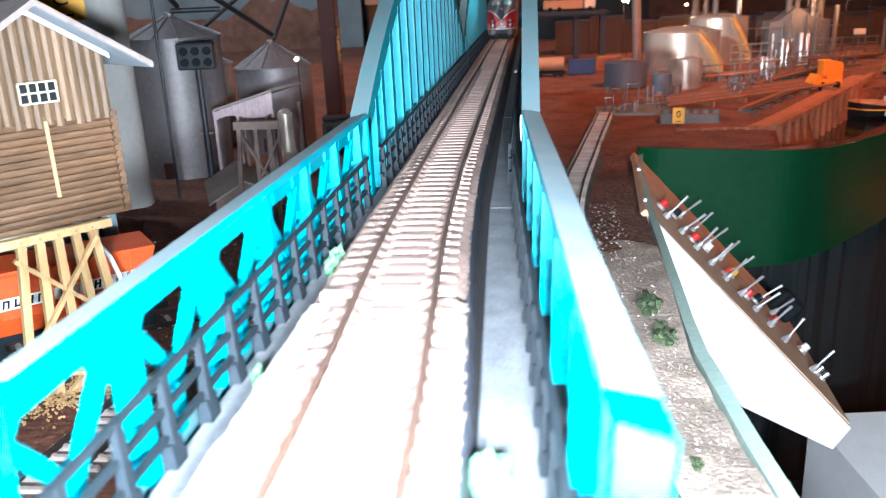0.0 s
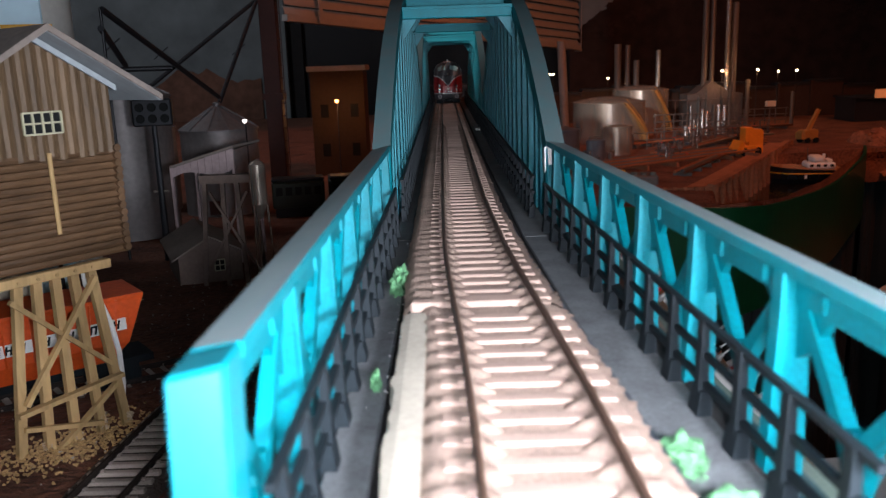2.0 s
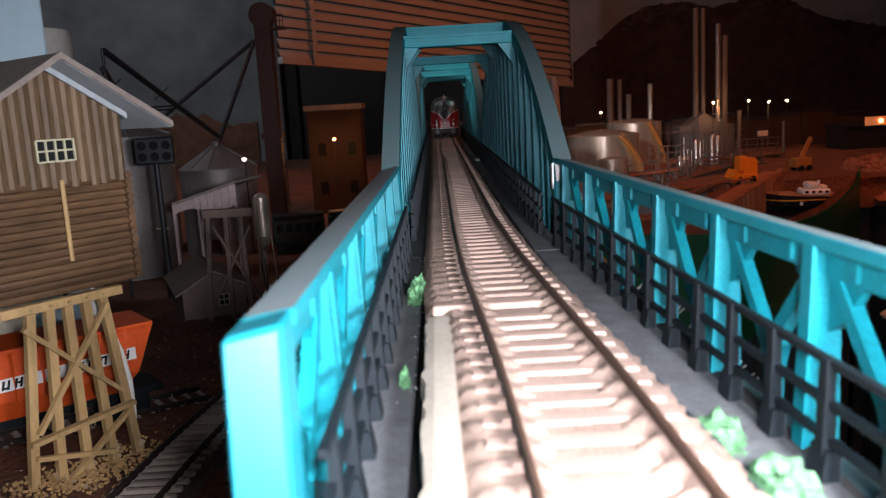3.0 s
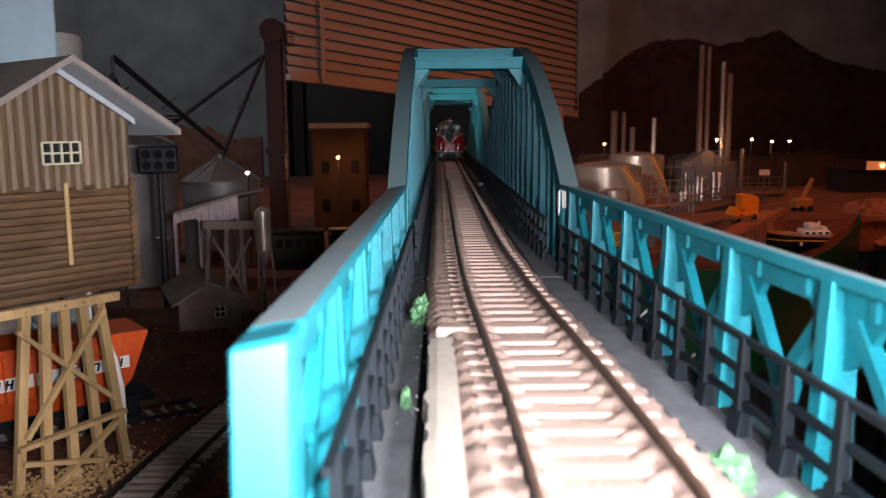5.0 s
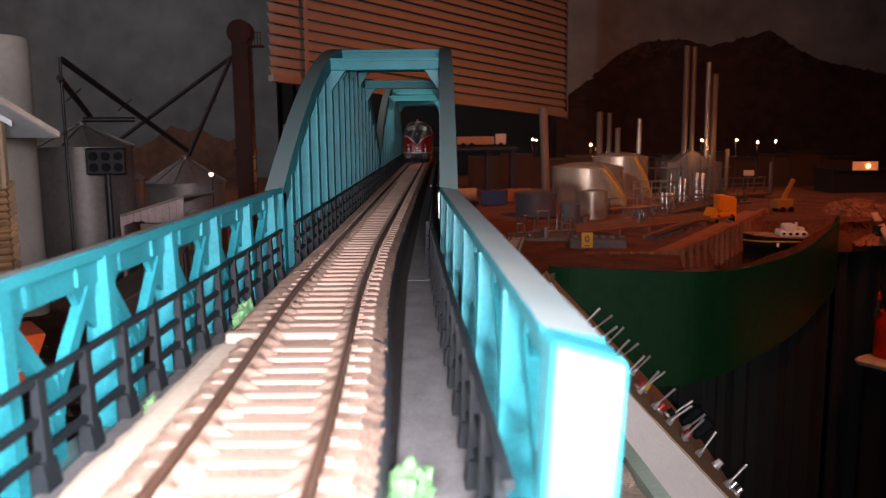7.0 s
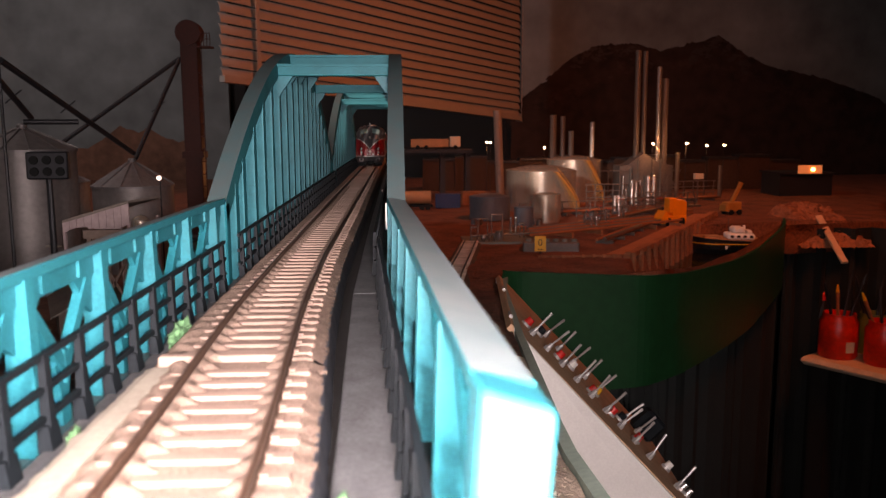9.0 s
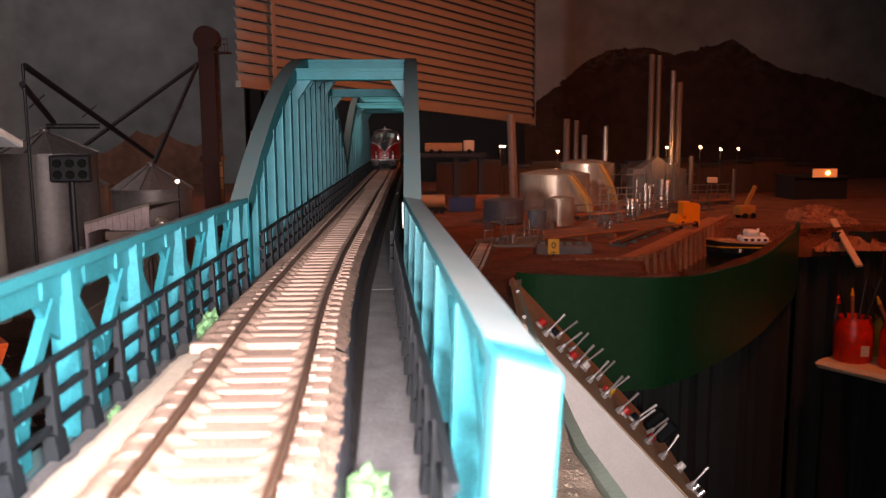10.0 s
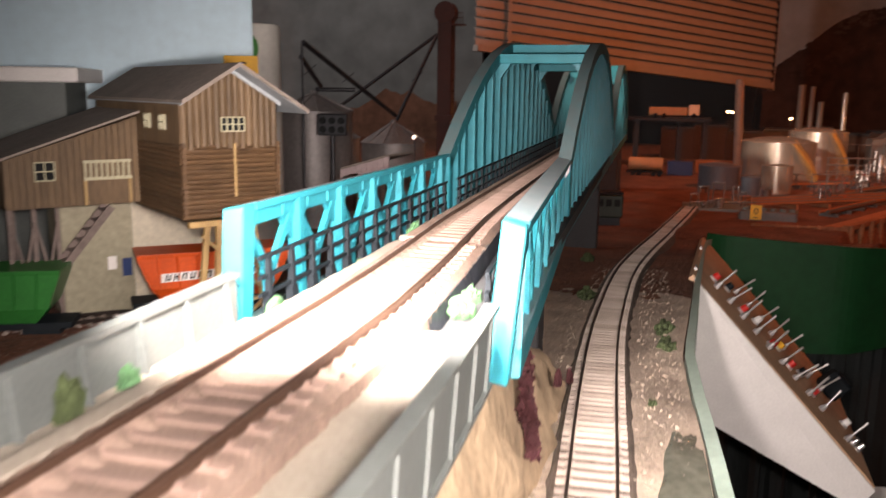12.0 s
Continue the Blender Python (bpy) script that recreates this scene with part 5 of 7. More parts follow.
# black lamp board on its mast
mast = thing("floodlight_mast", on_ground(-0.243, 0.60), 8.0, "black floodlight board on a slim mast", "floodlight")
part("mast", rod(bmesh.new(), (0, 0, 0), (0, 0, 0.112), 0.0030, 0.0022, 10), DUCT, mast)
part("board", boxed(-0.0155, 0.0155, -0.004, 0.004, 0.112, 0.1335, bevel=0.0012), DUCT, mast)
for x in (-0.0095, 0.0, 0.0095):
    for z in (0.118, 0.127):
        part("lens", rod(bmesh.new(), (x, -0.0056, z), (x, -0.0038, z), 0.0032, 0.0036, 14), PANE, mast, "dark lamp lens")
part("cross_arm", boxed(-0.006, 0.006, -0.001, 0.001, 0.058, 0.0595), STEEL, mast)

# carport, bin on its trestle, small house
PINK_SHEET = material("pinkish_sheet", (0.42, 0.33, 0.33), 0.7, 0, 0.2, 300, 40, 0.1)
port = thing("open_shelter", on_ground(-0.195, 0.575), -12.0, "open shelter with a pinkish corrugated roof front", "shelter")
part("roof", prism(bmesh.new(), [(-0.034, 0, 0.078), (0.022, 0, 0.094), (0.022, 0, 0.096), (-0.034, 0, 0.080)], (0, 0.05, 0)), ROOF, port)
for k in range(9):
    x = -0.033 + k * 0.0062
    part("front_sheet", prism(bmesh.new(), [(x, -0.0015, 0.070 + k * 0.0009 + 0.003 * math.sin(k * 0.7)), (x + 0.0058, -0.0015, 0.071 + k * 0.0009 + 0.003 * math.sin(k * 0.7 + 0.7)), (x + 0.0058, -0.0015, 0.0795 + k * 0.00178), (x, -0.0015, 0.0780 + k * 0.00178)], (0, 0.0014, 0)), PINK_SHEET, port)
for x in (-0.0335, -0.012, 0.0205):
    for y in (0.002, 0.046):
        part("post", boxed(x - 0.0011, x + 0.0011, y - 0.0011, y + 0.0011, 0, 0.080), PINK_SHEET, port)
GREY_TIMBER = material("grey_timber", (0.15, 0.11, 0.09), 0.8, 0, 0.3, 400, 60, 0.3)
stand = thing("bin_trestle", on_ground(-0.158, 0.49), 0.0, "grey timber trestle beside the hopper bin", "trestle")
part("cap_beam", boxed(-0.019, 0.019, -0.003, 0.003, 0.074, 0.0795), GREY_TIMBER, stand)
for x in (-0.016, -0.004, 0.006, 0.016):
    part("leg", bar(bmesh.new(), (x * 1.35, 0, 0), (x, 0, 0.0742), 0.0028, 0.0028, (0, 1, 0)), GREY_TIMBER, stand)
for e in (-1, 1):
    part("brace", bar(bmesh.new(), (e * 0.019, -0.002, 0.010), (-e * 0.013, -0.002, 0.068), 0.0016, 0.0022, (0, 1, 0)), GREY_TIMBER, stand)
bin_ = thing("hopper_bin", on_ground(-0.130, 0.458), 0.0, "small steel hopper bin on thin legs", "bin")
part("drum", spun(bmesh.new(), [(0.0052, 0.062), (0.0052, 0.0875), (0.0035, 0.0895), (0.001, 0.0905)], 20), STEEL, bin_, "", True)
part("cone", spun(bmesh.new(), [(0.0012, 0.052), (0.0052, 0.0619)], 20), STEEL, bin_, "", True)
for k in range(3):
    a = 2 * math.pi * k / 3
    part("leg", rod(bmesh.new(), (0.008 * math.cos(a), 0.008 * math.sin(a), 0), (0.0048 * math.cos(a), 0.0048 * math.sin(a), 0.064), 0.0006, None, 6), STEEL, bin_)
house = thing("small_house", on_ground(-0.178, 0.50), 24.0, "small brown house with a dull pitched roof", "house")
part("wall", prism(bmesh.new(), [(-0.022, 0, 0), (0.022, 0, 0), (0.022, 0, 0.022), (0, 0, 0.034), (-0.022, 0, 0.022)], (0, 0.075, 0)), GREY_TIMBER, house)
for s in (-1, 1):
    part("roof_slope", prism(bmesh.new(), [(0, -0.004, 0.0350), (s * 0.027, -0.004, 0.0203), (s * 0.027, -0.004, 0.0215), (0, -0.004, 0.0362)], (0, 0.083, 0)), ROOF, house)
small_window(house, pose(0.006, -0.0006, 0.010), 0.007, 0.008, 2, 2)
# dark long train of cars behind, seen as a low row
for k in range(4):
    t = thing("dark_coach", (-0.175 + k * 0.062, 0.845 + k * 0.012, along(HEIGHT, 0.85)), 11.0, "dark green railway coach standing in the yard", "coach", "parked coaches")
    part("body", boxed(-0.029, 0.029, -0.014, 0.014, 0.010, 0.040, bevel=0.002), material("dark_green_coach", (0.02, 0.032, 0.022), 0.5, 0, 0.2, 300, 40, 0.1) if k == 0 else bpy.data.materials["dark_green_coach"], t)
    part("roof", boxed(-0.0292, 0.0292, -0.0135, 0.0135, 0.040, 0.0435, bevel=0.0015), DUCT, t)
    part("underframe", boxed(-0.026, 0.026, -0.010, 0.010, -0.001, 0.0102), DUCT, t)
    for j in range(5):
        part("window", boxed(-0.0245 + j * 0.0105, -0.0175 + j * 0.0105, -0.0146, -0.0139, 0.025, 0.034), PANE, t)
# lit yellow house front beyond the tower
lit = thing("yellow_building", on_ground(-0.170, 1.21), 0, "ochre building front lit by an orange lamp", "building")
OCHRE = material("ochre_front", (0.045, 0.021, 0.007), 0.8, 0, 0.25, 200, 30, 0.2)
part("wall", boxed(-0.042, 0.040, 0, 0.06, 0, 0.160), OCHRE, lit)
for x in (-0.028, 0.018):
    for z in (0.03, 0.09):
        part("window", boxed(x, x + 0.012, -0.0012, 0.0002, z, z + 0.02), PANE, lit)
part("roof", boxed(-0.046, 0.044, -0.006, 0.064, 0.160, 0.168), ROOF, lit)


# shallow clear-resin stream along the edge board
RESIN = material("greenish_resin_water", (0.115, 0.120, 0.095), 0.10, 0, 0.45, 220, 45, 0.35, 0.0012, None, 0.6)
bm = bmesh.new()
rows = []
for k in range(60):
    v = -0.30 + k * 0.0086
    f = min(1.0, max(0.0, (0.205 - v) / 0.12))
    x1 = along(EDGE, v) - 0.0006
    x0 = x1 - 0.003 - 0.0125 * f * (1 + 0.25 * noise.noise(Vector((v * 40, 0, 7))))
    row = []
    for j in range(7):
        x = x0 + (x1 - x0) * j / 6
        row.append((x, v, along(HEIGHT, v) + 0.0030 * f - 0.0022 * (1 - f) + 0.0005 * noise.noise(Vector((x * 260, v * 90, 3))) - (0.0022 if j == 0 else 0)))
    rows.append(row)
loft(bm, rows)
structure("resin_stream", bm, RESIN, "shallow greenish resin water along the edge board", "water")
for p in bpy.data.meshes["resin_stream"].polygons:
    p.use_smooth = True
# ---- harbour and works ----
QUAY_WOOD = material("red_brown_timber", (0.25, 0.10, 0.048), 0.8, 0, 0.35, 300, 40, 0.3, 0.0005, None, 0.3, (1, 1, 1), 0.3)
WATER = material("dark_water", (0.010, 0.012, 0.012), 0.12, 0, 0.3, 60, 10, 0.15, 0.001)
BLUE_GREY = material("blue_grey_tank", (0.075, 0.085, 0.105), 0.5, 0.1, 0.2, 200, 30, 0.1)
BRASS = material("orange_stair", (0.42, 0.20, 0.05), 0.6, 0.1, 0.2, 300, 40, 0.1)
CHROME = material("bright_pipe", (0.42, 0.41, 0.40), 0.26, 0.8, 0.1, 300, 40, 0.05, brushed=0.8)
STACK = material("warm_steel_stack", (0.11, 0.105, 0.10), 0.5, 0.3, 0.15, 200, 20, 0.08, brushed=0.85)
RED_VALVE = material("red_valve", (0.35, 0.02, 0.012), 0.5, 0, 0.15, 300, 40, 0.05)
SMOKY = material("grey_plant", (0.105, 0.095, 0.09), 0.6, 0.2, 0.3, 300, 30, 0.2)
BULB = glowing("lamp_bulb", (1.0, 0.66, 0.36), 14.0)
BULB_WARM = glowing("orange_bulb", (1.0, 0.42, 0.12), 7.0)
G = along(HEIGHT, 1.5)

structure("dock_water", prism(bmesh.new(), [(x, y, -0.176) for x, y in ((0.292, 0.835), (0.33, 0.82), (0.46, 0.975), (0.68, 1.30), (0.66, 1.47), (0.39, 1.06))], (0, 0, 0.002)), WATER, "dark still water of the small harbour basin", "water")
quay = thing("timber_quay", (0, 0, -0.178), 0, "red-brown timber quay with piles and a top beam", "quay")
qp = plan_line(QUAY[1:4], 10)
for (x0, y0), (x1, y1) in zip(qp, qp[1:]):
    part("top_beam", bar(bmesh.new(), (x0, y0, 0.0475), (x1, y1, 0.0475), 0.010, 0.006), QUAY_WOOD, quay)
run = 0.0
for (x0, y0), (x1, y1) in zip(qp, qp[1:]):
    d = Vector((x1 - x0, y1 - y0, 0))
    while run < d.length:
        q = Vector((x0, y0, 0)) + d * (run / d.length)
        part("post", rod(bmesh.new(), q + Vector((0.006, -0.003, 0)), q + Vector((0.005, -0.002, 0.050)), 0.0036, None, 8), QUAY_WOOD, quay)
        run += 0.034
    run -= d.length
part("bulkhead", boxed(0.205, 0.322, 0.934, 0.942, 0.0, 0.0475), QUAY_WOOD, quay, "plank bulkhead")
for k in range(9):
    part("upright", boxed(0.208 + k * 0.0128, 0.2115 + k * 0.0128, 0.930, 0.934, 0.0, 0.049), QUAY_WOOD, quay)
rows = []
bm = bmesh.new()
for x, y in qp:
    rows.append([(x - 0.030, y + 0.016, 0.0445), (x, y, 0.0445), (x, y, 0.0), (x - 0.002, y + 0.001, 0.0)])
loft(bm, rows)
part("plank_wall", bm, QUAY_WOOD, quay, "planked quay wall")

# moored boat
boat = thing("harbour_boat", (0.560, 1.232, -0.1745), -8.0, "small black-hulled harbour boat with a white cabin", "boat")
HULL = material("black_hull", (0.012, 0.012, 0.014), 0.35, 0, 0.2, 300, 40, 0.05)
TAN_DECK = material("tan_deck", (0.36, 0.22, 0.12), 0.7, 0, 0.2, 300, 40, 0.1)
bm = bmesh.new()
rows = []
for f in [k / 12 for k in range(13)]:
    x = -0.055 + 0.115 * f
    w = 0.024 * (1 - max(0.0, (0.35 - f) / 0.35) ** 2.2) * (1 - 0.25 * max(0, f - 0.8))
    sheer = 0.0215 + 0.006 * (1 - f) ** 2
    rows.append([(x, -w, sheer), (x, -w * 0.92, 0.008), (x, -w * 0.7, 0.0), (x, w * 0.7, 0.0), (x, w * 0.92, 0.008), (x, w, sheer)])
vs = loft(bm, rows, True)
bm.faces.new(vs[0])
bm.faces.new(vs[-1][::-1])
part("hull", bm, HULL, boat, "black hull", False)
for z, off in ((0.0165, 0.0246),):
    bm = bmesh.new()
    rows = []
    for f in [k / 12 for k in range(13)]:
        x = -0.0556 + 0.116 * f
        w = off * (1 - max(0.0, (0.35 - f) / 0.35) ** 2.2)
        rows.append([(x, -w - 0.0003, z), (x, -w - 0.0003, z + 0.0015), (x, -w + 0.001, z + 0.0015), (x, -w + 0.001, z)])
    loft(bm, rows, True)
    part("gold_stripe", bm, YELLOW, boat, "yellow line along the hull")
bm = bmesh.new()
loft(bm, [[(-0.055 + 0.115 * f, -0.0235 * (1 - max(0.0, (0.35 - f) / 0.35) ** 2.2), 0.0222 + 0.006 * (1 - f) ** 2), (-0.055 + 0.115 * f, 0.0235 * (1 - max(0.0, (0.35 - f) / 0.35) ** 2.2), 0.0222 + 0.006 * (1 - f) ** 2)] for f in [k / 12 for k in range(13)]])
part("deck", bm, TAN_DECK, boat, "tan planked deck")
part("cabin", boxed(0.004, 0.046, -0.0145, 0.0145, 0.0225, 0.0325, bevel=0.0025), WHITE, boat, "white cabin")
part("wheelhouse", boxed(0.012, 0.030, -0.0115, 0.0115, 0.0325, 0.0425, bevel=0.0025), WHITE, boat)
part("roof_hatch", boxed(0.034, 0.043, -0.008, 0.008, 0.0325, 0.0370, bevel=0.0012), WHITE, boat)
part("funnel", rod(bmesh.new(), (0.033, 0.004, 0.0325), (0.034, 0.004, 0.0440), 0.0026, 0.0022, 12), WHITE, boat)
part("mast", rod(bmesh.new(), (0.008, 0, 0.0325), (0.007, 0, 0.0560), 0.0006, None, 8), SMOKY, boat)
for k in range(4):
    part("window", boxed(0.007 + k * 0.010, 0.012 + k * 0.010, -0.0149, -0.0142, 0.0262, 0.0300), PANE, boat)
part("hold_cover", boxed(-0.034, -0.006, -0.0100, 0.0100, 0.0240, 0.0275, bevel=0.001), TAN_DECK, boat, "tan hold cover")
for k in range(6):
    a = -0.030 + k * 0.0155
    part("fender", rod(bmesh.new(), (a, -0.0262, 0.0085), (a, -0.0262, 0.0150), 0.0016, None, 8), BLACK_PLASTIC, boat)
part("crest", boxed(-0.004, 0.003, -0.0253, -0.0245, 0.0095, 0.0150), WHITE, boat, "small white plate on the hull")
boat.scale = (1.0, 1.3, 1.0)


def tank(name, place, radius, height, mat, label, stairs=0, rim=True):
    t = thing(name, place, 0, label, "tank", "works tanks")
    # shallow rolled rings round the shell
    rings = [(radius + (0.00016 if k % 2 else -0.00016), height * k / 44) for k in range(45)]
    part("wall", spun(bmesh.new(), rings + [(radius, height), (radius * 0.97, height + radius * 0.03), (radius * 0.4, height + radius * 0.14), (0.0005, height + radius * 0.16)], 48), mat, t, "", True)
    if rim:
        part("rim", spun(bmesh.new(), [(radius * 1.012, height - 0.0015), (radius * 1.012, height + 0.001), (radius * 0.985, height + 0.001), (radius * 0.985, height - 0.0015)], 48), mat, t, "", True)
    if stairs:
        n = 22
        for k in range(n):
            a = -1.35 + stairs * 0.9 * k / n
            z = height * (1 - k / n)
            part("stair_tread", bar(bmesh.new(), (radius * 1.005 * math.cos(a), radius * 1.005 * math.sin(a), z), ((radius + 0.011) * math.cos(a), (radius + 0.011) * math.sin(a), z), 0.0042, 0.0012), BRASS, t)
        for zz in (0.000, 0.008):
            bm = bmesh.new()
            pts = [((radius + 0.011) * math.cos(-1.35 + stairs * 0.9 * k / n), (radius + 0.011) * math.sin(-1.35 + stairs * 0.9 * k / n), height * (1 - k / n) + zz) for k in range(n)]
            for p, q in zip(pts, pts[1:]):
                bar(bm, p, q, 0.0016, 0.0036 if zz == 0 else 0.0012)
            part("stair_rail", bm, BRASS, t, "orange stair rail")
    return t


tank("storage_tank", (0.321, 1.585, G), 0.071, 0.079, STEEL, "large bright steel storage tank with an orange stair", 1.0)
tank("storage_tank", (0.425, 1.76, G), 0.060, 0.094, STEEL, "steel storage tank with an orange stair behind another", 1.0)
tank("low_tank", (0.198, 1.415, G), 0.037, 0.041, BLUE_GREY, "low blue-grey tank beside the steel tanks")
tank("low_tank", (0.238, 1.27, G), 0.0155, 0.034, BLUE_GREY, "small dark drum-shaped tank in the works")
tank("small_steel_tank", (0.290, 1.36, G), 0.0270, 0.048, STEEL, "small bright steel tank in the works")


def chimney(place, r, h, mat, label):
    t = thing("chimney", place, 0, label, "chimney", "steel chimneys")
    part("shaft", spun(bmesh.new(), [(r, 0), (r, h), (r * 0.8, h), (r * 0.8, h - 0.004)], 20), mat, t, "", True)
    for f in (0.35, 0.7, 0.97):
        part("band", spun(bmesh.new(), [(r * 1.08, h * f - 0.0012), (r * 1.08, h * f + 0.0012)], 20), mat, t)
    part("base_flange", spun(bmesh.new(), [(r * 1.5, 0), (r * 1.5, 0.003)], 20), mat, t)
    return t


for x, y, top, r, mat in ((0.413, 1.944, 0.060, 0.0080, STACK), (0.438, 1.950, 0.057, 0.0058, STACK), (0.456, 1.936, 0.021, 0.0066, STACK), (0.508, 1.936, 0.043, 0.0060, CHROME), (0.609, 1.905, 0.211, 0.0066, STACK), (0.6265, 1.905, 0.209, 0.0055, STACK), (0.659, 1.896, 0.172, 0.0060, CHROME), (0.676, 1.900, 0.145, 0.0070, SMOKY), (0.694, 1.851, -0.030, 0.0045, STACK), (0.79, 1.83, -0.06, 0.004, STACK)):
    chimney((x, y, G), r, top - G, mat, "slender steel chimney of the works")

plant = thing("boiler_house", (0.632, 1.905, G), 0, "grey boiler house with a stepped roof below the stacks", "building")
part("wall", prism(bmesh.new(), [(-0.070, -0.03, 0), (0.060, -0.03, 0), (0.060, -0.03, 0.075), (0.03, -0.03, 0.078), (-0.012, -0.03, 0.105), (-0.050, -0.03, 0.076), (-0.070, -0.03, 0.074)], (0, 0.06, 0)), SMOKY, plant)
for k in range(7):
    part("pipe", rod(bmesh.new(), (-0.062 + k * 0.018, -0.036, 0), (-0.062 + k * 0.018, -0.036, 0.05 + 0.02 * (k % 3)), 0.0035 if k % 2 else 0.0022, None, 10), CHROME if k == 0 else STACK, plant)
for z in (0.030, 0.062):
    part("gantry_rail", boxed(-0.16, 0.075, -0.046, -0.044, z, z + 0.0025), SMOKY, plant)
for k in range(9):
    part("gantry_post", boxed(-0.158 + k * 0.028, -0.156 + k * 0.028, -0.046, -0.044, 0, 0.064), SMOKY, plant)
column = thing("process_column", (0.520, 1.62, G), 0, "steel process columns with short bright pipes", "column")
for x, y, r, h in ((0, 0, 0.0045, 0.055), (0.012, 0.01, 0.0045, 0.050), (0.05, 0.05, 0.006, 0.06), (0.062, 0.05, 0.006, 0.058), (-0.06, -0.09, 0.004, 0.030), (-0.052, -0.09, 0.004, 0.030), (-0.043, -0.09, 0.004, 0.029)):
    part("cylinder", spun(bmesh.new(), [(r, 0), (r, h), (r * 0.6, h + r * 0.5), (0.0004, h + r * 0.6)], 14, (x, y)), CHROME, column, "", True)
for i, (x, y, turn) in enumerate(((0.375, 1.33, 20), (0.445, 1.43, 35), (0.560, 1.52, 10), (0.640, 1.62, 25), (0.355, 1.245, 15))):
    skid = thing("process_skid", (x, y, G), turn, "small steel pipe skid with valves on the works ground", "pipework", "process skids")
    r = random.Random(60 + i)
    part("base_frame", boxed(-0.028, 0.028, -0.010, 0.010, -0.002, 0.003), SMOKY, skid)
    for k in range(6):
        px, py, h = -0.024 + k * 0.0096, r.uniform(-0.007, 0.007), r.uniform(0.010, 0.034)
        part("riser", rod(bmesh.new(), (px, py, 0.003), (px, py, h), r.choice((0.0010, 0.0014, 0.0022)), None, 8), r.choice((CHROME, STACK, SMOKY)), skid)
        if k % 2:
            part("valve_wheel", spun(bmesh.new(), [(0.0030, h), (0.0030, h + 0.0008), (0.0018, h + 0.0008), (0.0018, h)], 12, (px, py)), r.choice((RED_VALVE, SMOKY)), skid)
    for z in (0.008, 0.016):
        part("cross_pipe", rod(bmesh.new(), (-0.026, r.uniform(-0.006, 0.006), z), (0.026, r.uniform(-0.006, 0.006), z), 0.0009, None, 8), STACK, skid)
    part("pump_box", boxed(-0.022, -0.010, -0.009, 0.001, 0.003, 0.011, bevel=0.0008), BLUE_GREY, skid)
rack = thing("pipe_rack", (0.30, 1.17, G), 28.0, "low pipe rack with long brown and steel pipes", "pipe rack")
for k in range(6):
    part("pipe", rod(bmesh.new(), (-0.10 + 0.01 * k, -0.02 + k * 0.014, 0.009), (0.24, 0.0 + k * 0.015, 0.010), 0.0022, None, 8), STACK if k % 2 else QUAY_WOOD, rack)
for k in range(6):
    part("trestle", boxed(-0.08 + k * 0.058, -0.076 + k * 0.058, -0.022, 0.078, -0.006, 0.0072), QUAY_WOOD, rack)
fence = thing("pipe_railing", (0.40, 1.45, G), 20.0, "thin dark pipe railing along the works road", "railing")
for k in range(12):
    part("post", rod(bmesh.new(), (-0.16 + k * 0.03, 0, -0.004), (-0.16 + k * 0.03, 0, 0.030), 0.0010, None, 6), SMOKY, fence)
for z in (0.016, 0.029):
    part("rail", rod(bmesh.new(), (-0.16, 0, z), (0.17, 0, z), 0.0009, None, 6), SMOKY, fence)
WORKS_PIPE = material("rusty_pipe", (0.11, 0.05, 0.03), 0.6, 0.2, 0.5, 300, 60, 0.2)
# pairs of short bright stand pipes
for x, y, h, label in ((0.338, 1.20, 0.026, "pair of short bright stand pipes by the quay"), (0.424, 1.35, 0.024, "pair of bright stand pipes before the loader"), (0.470, 1.50, 0.046, "pair of tall grey stand pipes between the tanks"), (0.545, 1.66, 0.052, "pair of tall stand pipes below the stacks"), (0.205, 1.16, 0.030, "pair of bright stand pipes by the low tank")):
    t = thing("stand_pipes", (x, y, G - 0.002), 18.0, label, "pipework", "stand pipes")
    part("base_block", boxed(-0.010, 0.010, -0.005, 0.005, 0, 0.004, bevel=0.0006), SMOKY, t)
    for d in (-0.0042, 0.0042):
        part("pipe", spun(bmesh.new(), [(0.0017, 0.003), (0.0017, h), (0.0024, h), (0.0024, h + 0.0022), (0.0008, h + 0.003)], 12, (d, 0)), CHROME, t, "", True)
    part("bridge_pipe", rod(bmesh.new(), (-0.0042, 0, h * 0.62), (0.0042, 0, h * 0.62), 0.0010, None, 8), SMOKY, t)
# long pipes lying on low saddles through the works
for i, (x, y, turn, length, n) in enumerate(((0.40, 1.18, 58.0, 0.30, 3), (0.50, 1.45, 52.0, 0.34, 4), (0.36, 1.46, 30.0, 0.22, 3), (0.62, 1.70, 20.0, 0.30, 4))):
    t = thing("pipe_run", (x, y, G - 0.001), turn, "low run of rusty pipes on small saddles", "pipework", "pipe runs")
    for k in range(n):
        part("pipe", rod(bmesh.new(), (-length / 2 + 0.012 * (k % 2), k * 0.007, 0.009), (length / 2, k * 0.007, 0.009), 0.0020 + 0.0006 * ((k + i) % 2), None, 10), (WORKS_PIPE, STACK, QUAY_WOOD)[(k + i) % 3], t)
    for k in range(6):
        u = -length / 2 + 0.02 + k * (length - 0.04) / 5
        part("saddle", boxed(u - 0.0022, u + 0.0022, -0.005, n * 0.007, -0.002, 0.0066), SMOKY, t)
